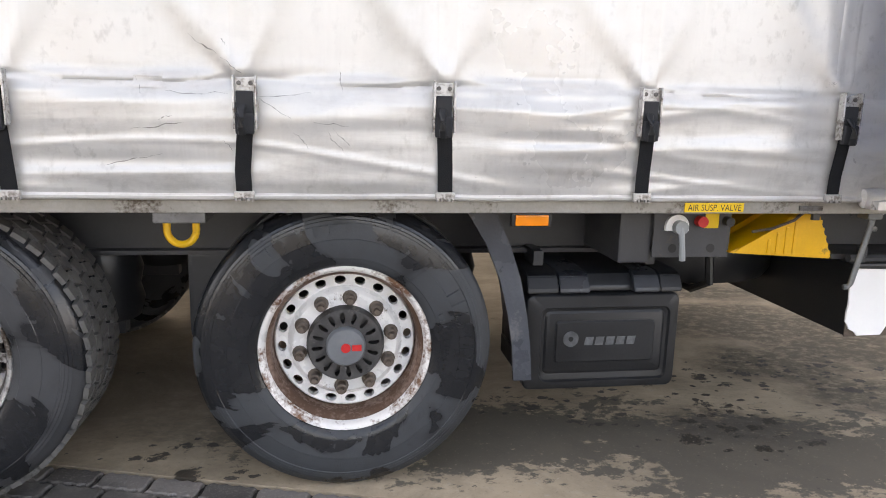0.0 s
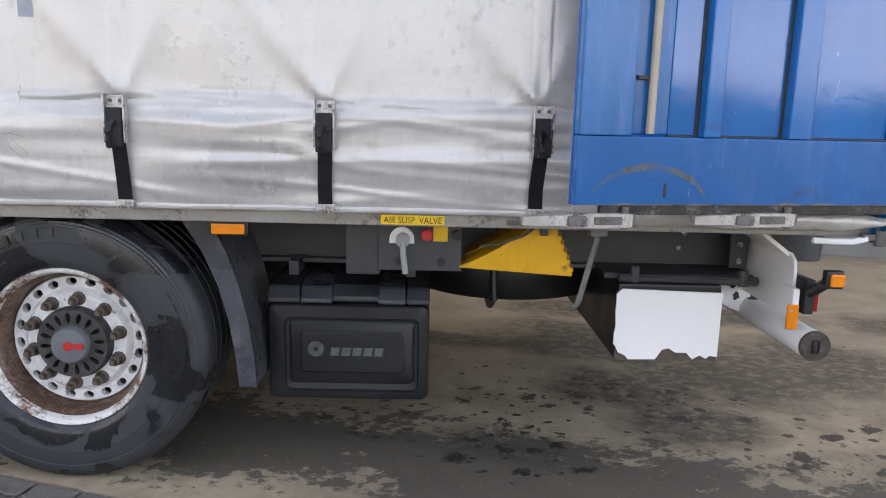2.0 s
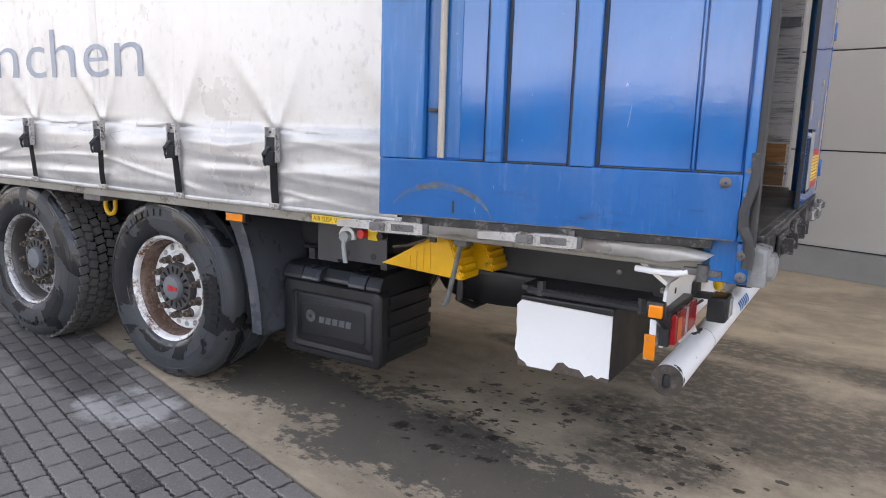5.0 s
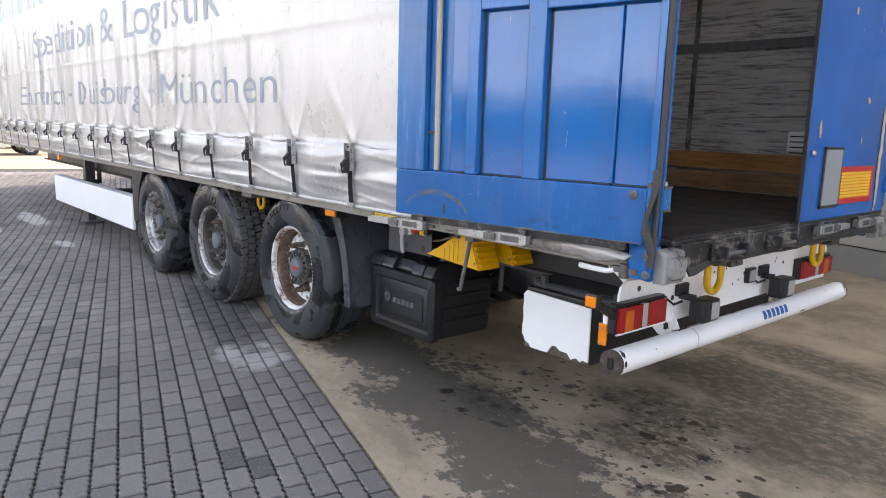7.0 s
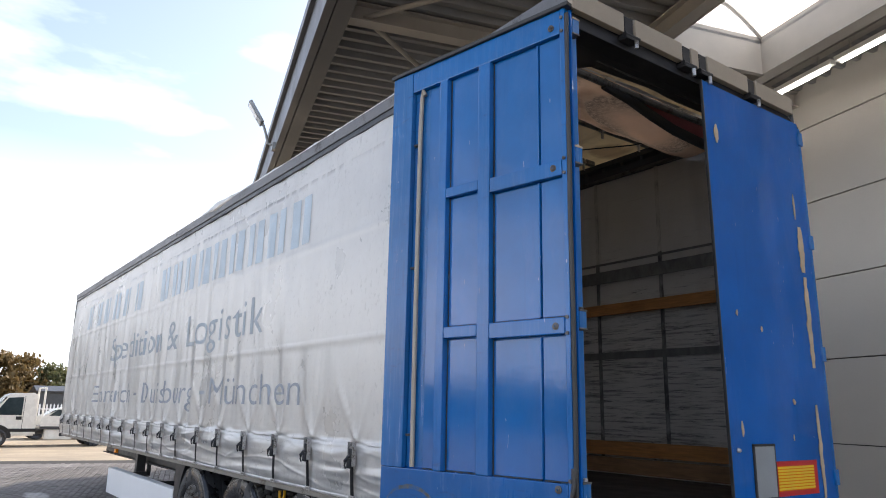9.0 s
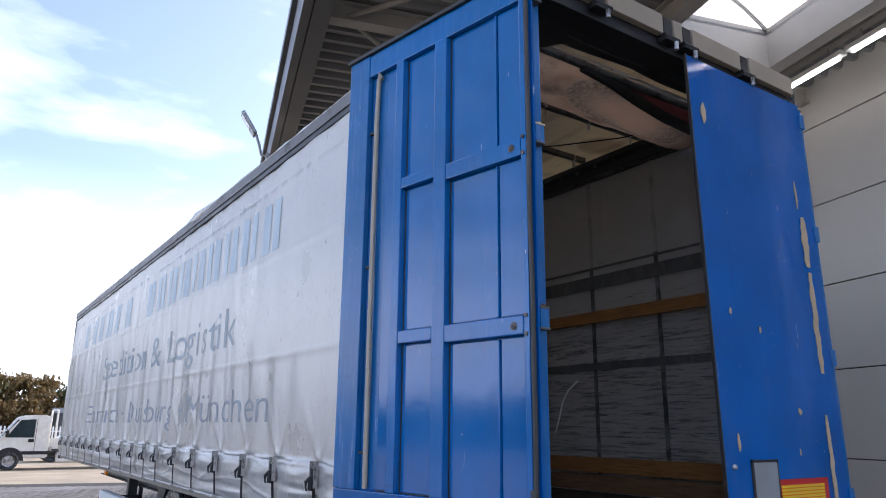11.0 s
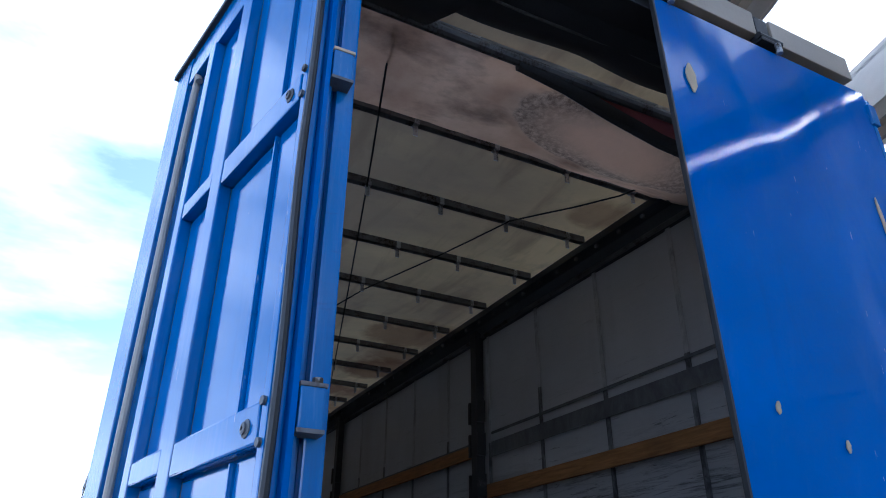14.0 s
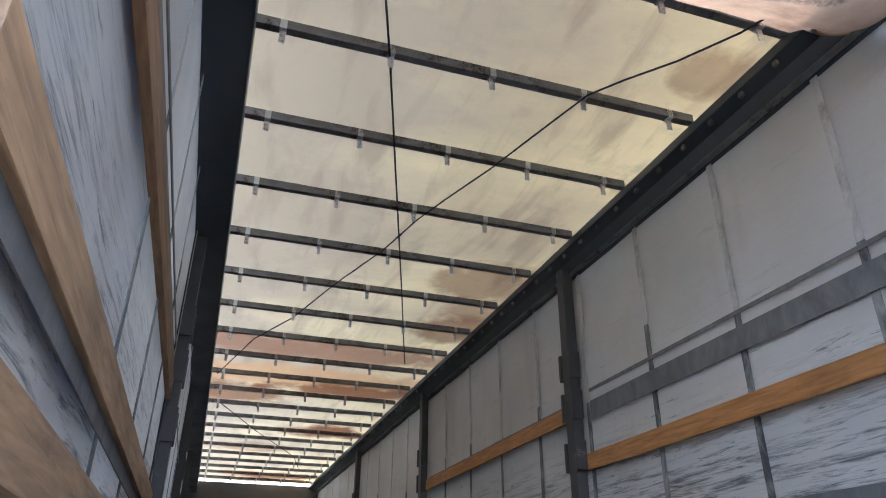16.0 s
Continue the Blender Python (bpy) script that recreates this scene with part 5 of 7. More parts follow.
RY0, RY1, RZ0, RZ1 = 4.100, 5.190, 1.157, 3.61


def lean(bm):
    """The closed leaf hangs a little out of true."""
    for v in bm.verts:
        v.co.y -= 0.02 * (v.co.z - RZ0)
    return bm


ys = [RY0 + (RY1 - RY0) * i / 40 for i in range(41)]
zs2 = [RZ0 + (RZ1 - RZ0) * i / 70 for i in range(71)]


def leaf_x(y, z):
    t = (y - RY0) / (RY1 - RY0)
    return 3.056 + (0.0035 * nz(y * 1.6, z * 1.1, 3.3) + 0.0016 * nz(y * 4.5, z * 3.0, 8.1) + 0.0007 * nz(y * 11, z * 2.0, 1.7)) * math.sin(math.pi * t) ** 0.5


sheet(bm, ys, zs2, lambda y, z: (leaf_x(y, z), y, z))
right = part("rear_door", lean(bm), BLUE_OUT, trailer, "closed blue rear door, paint chipped along the hinge edge", smooth=60)
for x0, x1, y0, y1, z0, z1, mat, name in ((3.040, 3.05, RY0, RY1, RZ0, RZ1, BLUE, "door_core"), (3.045, 3.062, RY0 - 0.010, RY0 - 0.001, RZ0, RZ1, SEAL, "door_seal"), (3.0, 3.058, RY1 + 0.001, RY1 + 0.024, RZ0 + 0.02, RZ1 - 0.03, BLUE, "hinge_strip"),
                                          (3.0, 3.060, RY0, RY1, RZ0 - 0.010, RZ0 - 0.001, SEAL, "bottom_seal"), (2.985, 3.02, RY1 + 0.026, RY1 + 0.036, RZ0 + 0.02, RZ1 - 0.05, SEAL, "hinge_seal")):
    bm = B()
    box(bm, x0, x1, y0, y1, z0, z1, 0.002)
    part(name, lean(bm), mat, right)
for z in (1.3, 2.05, 2.78, 3.5):
    bm = B()
    box(bm, 3.012, 3.070, RY1 - 0.012, RY1 + 0.034, z - 0.045, z + 0.05, 0.006)
    part("hinge", lean(bm), BLUE, right)
bm = B()
lathe(bm, [(0.013, 0.0), (0.013, -0.008), (0.007, -0.016), (0.0, -0.016)], 12, False)
bm.transform(Matrix.Translation((3.06, 4.155, 1.48)) @ Matrix.Rotation(radians(90), 4, "Z"))
part("stop_knob", bm, GALV, right, "small steel stop")


def patch(points, mat, name="paint_chip", x=3.0625, label="bare beige patch"):
    bm = B()
    prism(bm, points, lambda a, b, d: (x + d, a, b), (-0.004, 0.0))
    return part(name, lean(bm), mat, right, label)


def strip(y, z0, z1, w, seed):
    n = 2 * max(4, int((z1 - z0) / 0.04))
    taper = [max(0.10, math.sin(math.pi * (i + 0.2) / (n + 0.4))) ** (0.25 if n > 10 else 0.8) for i in range(n + 1)]
    left = [(y - w * taper[i] * (0.5 + 0.30 * nz(i * 0.35, seed) + 0.12 * nz(i * 1.7, seed + 3)) + 0.25 * w * nz(i * 0.2, seed + 9), z0 + (z1 - z0) * i / n) for i in range(n + 1)]
    rgt = [(y + w * taper[i] * (0.5 + 0.22 * nz(i * 0.30, seed + 5) + 0.18 * nz(i * 1.9, seed + 7)) + 0.25 * w * nz(i * 0.2, seed + 9), z0 + (z1 - z0) * i / n) for i in range(n, -1, -1)]
    return left + rgt


for y, z0, z1, w, seed in ((5.066, 2.565, 2.865, 0.060, 1), (5.070, 1.96, 2.535, 0.050, 2), (5.048, 1.19, 1.735, 0.034, 3), (5.027, 2.91, 3.08, 0.018, 4), (4.200, 3.235, 3.355, 0.042, 6), (4.222, 1.55, 1.635, 0.020, 7), (4.260, 2.215, 2.25, 0.018, 8),
                           (4.79, 1.73, 1.765, 0.028, 9), (4.505, 2.14, 2.175, 0.016, 10), (4.75, 1.525, 1.56, 0.008, 11), (5.035, 1.10 + 0.06, 1.185, 0.014, 12)):
    patch(strip(y, z0, z1, w, seed), CHIP)
bm = B()
box(bm, 3.056, 3.066, 4.312, 4.508, 1.225, 1.497, 0.003)
flap = part("document_flap", bm, FLAP, right, "grey flap with black edging")
for y0, y1, z0, z1 in ((4.298, 4.312, 1.213, 1.508), (4.508, 4.520, 1.213, 1.508), (4.298, 4.520, 1.497, 1.510), (4.298, 4.520, 1.211, 1.225)):
    bm = B()
    box(bm, 3.056, 3.0645, y0, y1, z0, z1)
    part("edging", bm, SEAL, flap)
bm = B()
box(bm, 3.057, 3.0625, 4.524, 4.972, 1.222, 1.412)
board = part("warning_board", bm, RED, right, "red and yellow striped reflective board")
for i in range(8):
    bm = B()
    box(bm, 3.0625, 3.0645, 4.530, 4.930, 1.256 + i * 0.0165, 1.267 + i * 0.0165)
    part("stripe", bm, SIGN_YELLOW, board)
bm = B()
box(bm, 3.0585, 3.0635, 4.530, 4.930, 1.250, 1.385)
part("field", bm, ORANGE_LENS, board)
for y in (4.21, 4.70):
    lock(Matrix.Translation((3.105, y + 0.36, 1.118)) @ Matrix.Rotation(radians(-90), 4, "Z"), trailer)

# ---- rear frame ----
bm = B()
box(bm, 2.87, 2.982, 3.018, 3.062, 1.0, 3.7, 0.005)
post_l = part("corner_post", bm, BLUE, trailer, "worn blue rear corner post with a channel")
bm = B()
box(bm, 2.90, 2.99, 2.975, 3.004, 1.0, 3.7, 0.005)
part("outer_flange", bm, BLUE, post_l)
bm = B()
box(bm, 2.88, 2.955, 3.0045, 3.0175, 1.0, 3.7, 0.001)
part("channel", bm, BLUE_OLD, post_l)
bm = B()
box(bm, 2.93, 2.99, 5.15, 5.20, 1.0, 3.62, 0.006)
part("corner_post", bm, BLUE_OLD, trailer, "worn blue rear corner post")
for z in (1.27, 2.045, 2.86, 3.56):
    bm = B()
    box(bm, 2.975, 3.022, 2.992, 3.042, z, z + 0.085, 0.005)
    hinge = part("hinge", bm, BLUE_OLD, post_l, "worn blue hinge with bare metal edges")
    for dz, mat in ((-0.005, STEEL_DIRTY), (0.081, CHIP if z > 2.5 else STEEL_DIRTY)):
        bm = B()
        box(bm, 2.974, 3.0245, 2.99, 3.044, z + dz, z + dz + 0.009, 0.002)
        part("hinge_edge", bm, mat, hinge)
    bm = B()
    rod(bm, (2.998, 3.03, z + 0.085), (2.998, 3.03, z + 0.105), 0.011, 8)
    part("hinge_pin", bm, GALV, hinge)
bm = B()
box(bm, 2.986, 3.024, 2.94, 3.0, 1.005, 1.14, 0.012)
low = part("post_foot", bm, BLUE_LOW, trailer, "blue hinge foot with bolts")
for z in (1.03, 1.10):
    bm = B()
    lathe(bm, [(0.017, 0.0), (0.017, 0.005), (0.010, 0.007), (0.010, 0.012), (0.003, 0.012)], 12, False)
    bm.transform(Matrix.Translation((3.005, 2.939, z)) @ Matrix.Rotation(math.pi, 4, "Z"))
    part("bolt", bm, STEEL_DIRTY, low)
bm = B()
box(bm, 2.97, 3.062, 3.09, 5.18, 1.045, 1.145, 0.006)
box(bm, 2.93, 3.05, 3.03, 5.20, 1.135, 1.155, 0.004)
sill = part("rear_sill", bm, SILL, trailer, "scraped dark steel rear sill")
for y0, y1, z in ((3.16, 3.71, 1.138), (3.78, 4.55, 1.14), (4.6, 5.16, 1.139)):
    bm = B()
    box(bm, 3.0625, 3.0655, y0, y1, z, z + 0.006, 0.001)
    part("scraped_edge", bm, STEEL_DIRTY, sill, "bare scraped steel edge")
bm = B()
apron_rows = []
for i in range(42):
    y = 3.13 + 0.05 * i
    dx, dz = 0.008 * nz(y * 3, 2.0) + 0.006 * nz(y * 11, 8.0), 0.009 * nz(y * 2.4, 6.0) + 0.008 * nz(y * 9, 3.0) - 0.03 * step(3.3, 3.16, y)
    section = ((2.99, 1.062), (3.052, 1.064), (3.063 + dx, 1.061 + 0.5 * dz), (3.076 + dx, 1.049 + dz), (3.072 + dx, 1.042 + dz), (3.055 + dx, 1.052 + 0.5 * dz), (3.0, 1.054))
    apron_rows.append([bm.verts.new((x, y, z)) for x, z in section])
for p, q in zip(apron_rows, apron_rows[1:]):
    for j in range(7):
        bm.faces.new((p[j], p[(j + 1) % 7], q[(j + 1) % 7], q[j]))
bm.faces.new(apron_rows[0])
bm.faces.new(apron_rows[-1][::-1])
bmesh.ops.recalc_face_normals(bm, faces=bm.faces)
part("rubber_apron", bm, SEAL, trailer, "sagging black rubber strip", smooth=60)
for y in (3.42, 3.90):
    bm = B()
    box(bm, 3.064, 3.078, y - 0.135, y + 0.135, 1.056, 1.128, 0.005)
    box(bm, 3.076, 3.09, y - 0.10, y + 0.04, 1.064, 1.10, 0.005)
    sock = part("lock_socket", bm, SILL, trailer)
    for dy in (-0.12, -0.055, 0.055, 0.122):
        bm = B()
        rod(bm, (3.077, y + dy, 1.116), (3.085, y + dy, 1.116), 0.008, 6)
        part("bolt", bm, STEEL_DIRTY, sock)
    bm = B()
    rod(bm, (3.10, y - 0.085, 1.085), (3.10, y + 0.085, 1.085), 0.009, 10)
    part("cross_pin", bm, STEEL_DIRTY, sock)
    for dy in (-0.085, 0.085):
        bm = B()
        box(bm, 3.076, 3.116, y + dy - 0.008, y + dy + 0.008, 1.06, 1.118, 0.004)
        part("lug", bm, SILL, sock)
    bm = B()
    rod(bm, (3.10, y + 0.10, 1.08), (3.10, y + 0.10, 1.165), 0.0055, 8)
    part("pin", bm, STEEL_DIRTY, sock)
for y in (3.02, 5.17):
    bm = B()
    box(bm, 3.02, 3.078, y - 0.065, y + 0.065, 0.995, 1.13, 0.014)
    box(bm, 3.07, 3.10, y - 0.05, y + 0.05, 1.01, 1.112, 0.022)
    for v in bm.verts:
        v.co.z += 0.006 * nz(v.co.y * 25, v.co.x * 30) - 0.12 * (v.co.x - 3.02) * (1 if v.co.z > 1.06 else -1)
        v.co.y += 0.006 * nz(v.co.z * 25, v.co.x * 25, 3.0)
    part("corner_buffer", bm, BUFFER, trailer, "worn grey rubber corner buffer")
bm = B()
box(bm, 2.88, 3.004, 3.0, 5.13, 3.615, 3.80, 0.008)
part("rear_header", bm, HEADER_BLACK, trailer, "black rear header")
CL = (3.42, 3.94, 4.10, 4.63)
for y0, y1 in zip((2.97, 3.47, 3.985, 4.145, 4.675), (3.375, 3.895, 4.055, 4.585, 5.13)):
    bm = B()
    box(bm, 3.005, 3.045, y0, y1, 3.685, 3.80, 0.006)
    part("header_strip", bm, BEIGE, trailer, "beige header strip")
for y in CL:
    bm = B()
    box(bm, 3.006, 3.040, y - 0.036, y + 0.036, 3.66, 3.792, 0.006)
    box(bm, 3.006, 3.066, y - 0.055, y + 0.055, 3.645, 3.672, 0.008)
    rod(bm, (3.055, y - 0.06, 3.668), (3.055, y + 0.06, 3.668), 0.014, 10)
    clamp = part("header_clamp", bm, HEADER_BLACK, trailer, "black roof clamp")
    bm = B()
    rod(bm, (3.07, y + 0.02, 3.60), (3.07, y + 0.02, 3.645), 0.012, 8)
    part("clamp_pin", bm, GALV, clamp)
# gathered roof sheet: black flap, pale gap, stained belly
def flap_edge(y):
    return 2.53 + 0.025 * nz(y * 3.0, 1.5) if y > 3.52 else 2.39


bm = B()
sheet(bm, [i / 10 for i in range(11)], [3.03 + 0.06 * i for i in range(41)], lambda t, y: (2.93 + (flap_edge(y) - 2.93) * t, y, 3.70 + 0.115 * t - 0.07 * math.sin(math.pi * t) + 0.025 * nz(y * 1.5, t * 2)))
part("roof_flap", bm, SAG_BLACK, trailer, "black gathered roof flap", smooth=60)
bm = B()
tube(bm, [(2.735 + 0.01 * nz(y, 2.0), y, 3.688 + 0.01 * nz(y * 2, 7.0)) for y in (3.5 + 0.1 * i for i in range(16))], 0.006, 6)
part("flap_seam", bm, STEEL_DIRTY, trailer, "pale seam in the flap")
bm = B()
sheet(bm, [2.60, 2.5, 2.4], [3.06 + 0.1 * i for i in range(24)], lambda x, y: (x, y, 3.868 + 0.01 * nz(x * 3, y * 2)))
part("roof_gap_sheet", bm, ROOF, trailer, "yellowed strip of roof sheet", smooth=60)
bm = B()
tube(bm, [(2.405, 3.06 + 0.234 * i, 3.815 - 0.01 * math.sin(math.pi * i / 10)) for i in range(11)], 0.026, 10)
part("folding_bow", bm, STEEL_DIRTY, trailer, "dark steel folding roof bow")
bm = B()
sheet(bm, [i / 22 for i in range(23)], [3.06 + 0.06 * i for i in range(40)], lambda t, y: (2.40 - 0.655 * t, y, 3.845 + 0.04 * t - math.sin(math.pi * t) ** 0.8 * (0.02 + 0.12 * step(4.0, 5.0, y)) + 0.022 * nz(y * 2.2, t * 3) + 0.008 * nz(y * 7, t * 6)))
part("roof_belly", bm, SAG, trailer, "sagging pink-brown stained roof sheet", smooth=60)
bm = B()
tube(bm, [(2.40, 3.95, 3.80), (2.39, 4.2, 3.775), (2.37, 4.45, 3.735), (2.35, 4.75, 3.70), (2.34, 5.1, 3.685), (2.33, 5.4, 3.70)], 0.024, 8, flat=1.8)
part("roof_belt", bm, SAG_BLACK, trailer, "slack black belt")
bm = B()
sheet(bm, [0, 0.5, 1], [4.35 + 0.1 * i for i in range(11)], lambda t, y: (2.405 - 0.05 * t, y, 3.80 - 0.085 * t * step(4.3, 4.7, y)))
part("red_cloth", bm, RED_CLOTH, trailer, "faded red cloth edge", smooth=60)
bm = B()
rings = []
for i in range(25):
    t = i / 24
    x, fat = 1.82 + 1.08 * t, (0.034 + 0.012 * nz(i * 0.5, 1.0)) * (1 - 0.55 * step(0.86, 1.0, t))
    rings.append([bm.verts.new((x + 0.02 * math.sin(a) * t, 2.985 + (0.022 + 0.006 * nz(i * 0.6, a)) * math.cos(a), 1.080 - 0.006 * t + fat * math.sin(a) * (1 + 0.18 * nz(i * 0.45, a * 1.3)))) for a in (2 * math.pi * k / 12 for k in range(12))])
for p, q in zip(rings, rings[1:]):
    for k in range(12):
        bm.faces.new((p[k - 1], p[k], q[k], q[k - 1]))
bm.faces.new(rings[0])
bm.faces.new(rings[-1])
part("rolled_curtain_end", bm, SILVER, trailer, "bunched end of the curtain under the door", smooth=70)
bm = B()
tube(bm, [(2.66, 2.99, 1.008), (2.72, 2.985, 1.006), (2.80, 2.98, 1.008), (2.84, 2.975, 1.02)], 0.011, 8)
lev = part("curtain_tensioner", bm, WHITE, trailer, "white tensioner lever")
bm = B()
box(bm, 2.82, 2.945, 2.97, 3.0, 1.012, 1.036, 0.005)
rod(bm, (2.885, 2.975, 0.995), (2.885, 2.975, 1.05), 0.02, 12)
part("ratchet", bm, STEEL_DIRTY, lev)

# ---- wheels ----
def wheel(at, disc_mat, lip_mat, rubber_mat, marks, blocks=False, barrel=None, badge=True):
    bm = B()
    holed_ring(bm, 0.206, 0.249, 20, 0.0205, 0.0155, -0.084, 0.03, 0.08)
    lathe(bm, [(0.257, -0.066), (0.255, -0.077), (0.249, -0.084)], 60, False)
    lathe(bm, [(0.206, -0.084), (0.199, -0.090), (0.193, -0.100), (0.185, -0.106), (0.13, -0.106)], 60, False)
    bmesh.ops.remove_doubles(bm, verts=bm.verts, dist=0.0004)
    w = part("wheel", bm, disc_mat, trailer, "steel wheel with a black tyre", at=at)
    bm = B()
    lathe(bm, [(0.256, -0.060), (0.258, -0.090), (0.260, -0.124), (0.263, -0.148), (0.270, -0.158), (0.275, -0.162), (0.279, -0.174), (0.282, -0.187)], 64, False)
    part("rim_barrel", bm, barrel or RIM_BARREL, w, "brown rusted rim barrel", local=True)
    bm = B()
    lathe(bm, [(0.282, -0.187), (0.285, -0.194), (0.293, -0.200), (0.300, -0.201), (0.3035, -0.194), (0.300, -0.180), (0.28, -0.15), (0.275, 0.0), (0.28, 0.14), (0.27, 0.14), (0.268, 0.0), (0.274, -0.15), (0.279, -0.18)], 64)
    part("rim", bm, lip_mat, w, "rust-streaked rim", local=True)
    half = [(0.296, -0.150), (0.304, -0.170), (0.318, -0.180), (0.332, -0.1835), (0.334, -0.1865), (0.36, -0.191), (0.40, -0.1935), (0.402, -0.1915), (0.435, -0.1905), (0.455, -0.1865), (0.457, -0.189), (0.466, -0.1875), (0.468, -0.1845), (0.477, -0.1825), (0.479, -0.179), (0.488, -0.1755), (0.49, -0.172), (0.505, -0.164), (0.517, -0.150), (0.522, -0.138)]
    tread = []
    for y in (-0.098, -0.034, 0.034, 0.098):
        tread += [(0.525, y - 0.0075), (0.512, y - 0.005), (0.512, y + 0.005), (0.525, y + 0.0075)]
    bm = B()
    lathe(bm, [(r, y - 0.03) for r, y in half] + tread + [(r, -y) for r, y in reversed(half)] + [(0.285, 0.1), (0.285, -0.1)], 80)
    part("tyre", bm, rubber_mat, w, "black rubber tyre with dusty patches", local=True)
    if blocks:
        bm = B()
        for row, y in enumerate((-0.150, -0.085, -0.018, 0.05, 0.118)):
            for i in range(56):
                a = 2 * math.pi * (i + 0.5 * (row % 2)) / 56
                box(bm, -0.0235, 0.0235, -0.0265, 0.0265, -0.004, 0.013, 0.0, Matrix.Translation((0.525 * math.cos(a), y, 0.525 * math.sin(a))) @ Matrix.Rotation(-a + math.pi / 2, 4, "Y") @ Matrix.Rotation(0.25 * (-1) ** row, 4, "Z"))
        tagged(part("tread", bm, TREAD, w, local=True, smooth=0), kind="stuff")
    def arc_bar(bm, r0, r1, a0, a1, y):
        n = max(2, int((a1 - a0) / 0.03))
        g = [[bm.verts.new((r * math.cos(a0 + (a1 - a0) * i / n), yy, r * math.sin(a0 + (a1 - a0) * i / n))) for i in range(n + 1)] for r, yy in ((r0, y + 0.006), (r0, y - 0.003), (r1, y - 0.001), (r1, y + 0.008))]
        for k in range(3):
            for i in range(n):
                bm.faces.new((g[k][i], g[k][i + 1], g[k + 1][i + 1], g[k + 1][i]))
        for i in (0, n):
            bm.faces.new([g[k][i] for k in range(4)])
    for r0, r1, a0, da, n, fill in marks:
        for i in range(n):
            bm = B()
            arc_bar(bm, r0, r1, a0 + i * da, a0 + i * da + da * fill, -0.2255)
            part("sidewall_mark", bm, rubber_mat, w, "raised blank marking", local=True)
    for i in range(10):
        a = 2 * math.pi * (i + 0.35) / 10
        if i == 0:
            bm = B()
            lathe(bm, [(0.027, -0.106), (0.026, -0.112), (0.0205, -0.116), (0.0195, -0.148), (0.0155, -0.152), (0.0105, -0.151), (0.0100, -0.170), (0.0, -0.171)], 12, False)
            nut = part("wheel_nut", bm, NUT, w, "rusty wheel nut", at=WM[w] @ Matrix.Translation((0.1675 * math.cos(a), 0, 0.1675 * math.sin(a))))
        else:
            copy_thing(nut, Matrix.Translation((0.1675 * math.cos(a), 0, 0.1675 * math.sin(a))))
    bm = B()
    lathe(bm, [(0.139, -0.104), (0.139, -0.128), (0.131, -0.146)], 48, False)
    holed_ring(bm, 0.070, 0.131, 16, 0.0088, 0.021, -0.146, 0.040, 0.1)
    lathe(bm, [(0.0, -0.108), (0.135, -0.108)], 32, False)
    part("hub_cover", bm, HUB, w, "grimy slotted hub cover", local=True)
    bm = B()
    lathe(bm, [(0.071, -0.144), (0.070, -0.166), (0.064, -0.174), (0.03, -0.178), (0.0, -0.178)], 40, False)
    cap = part("hub_cap", bm, HUB_CAP, w, "grey hub cap", local=True)
    bm = B()
    lathe(bm, [(0.0, -0.1812), (0.017, -0.1812), (0.017, -0.177)], 20, False)
    box(bm, 0.022, 0.055, -0.1805, -0.176, -0.011, 0.011)
    if badge:
        part("hub_badge", bm, RED, w, "red blank badge", local=True)
    return w


WY, WZ = 3.317, 0.52
MARK_A = [(0.418, 0.452, math.pi * 0.50, 0.125, 7, 0.72), (0.40, 0.45, -0.35, 0.10, 9, 0.6), (0.345, 0.362, -0.15, 0.07, 8, 0.6)]
MARK_B = [(0.36, 0.40, math.pi * 0.55, 0.16, 4, 0.6), (0.42, 0.44, -1.2, 0.12, 8, 0.5)]
w3 = wheel(Matrix.Translation((0.0, WY, WZ)), RIM_WHITE, RIM_RUST, RUBBER, MARK_A)
w2 = wheel(Matrix.Translation((-1.385, WY, WZ)) @ Matrix.Rotation(0.7, 4, "Y"), RIM_GREY, RIM_GREY, RUBBER_B, MARK_B, True, RIM_SOOT, False)
w1 = wheel(Matrix.Translation((-2.77, WY, WZ)) @ Matrix.Rotation(1.9, 4, "Y"), RIM_GREY, RIM_GREY, RUBBER_B, MARK_B, False, RIM_GREY, False)
for w, x in ((w3, 0.0), (w2, -1.385), (w1, -2.77)):
    again(w, Matrix.Translation((x, 2 * CY - WY, WZ)) @ flip)
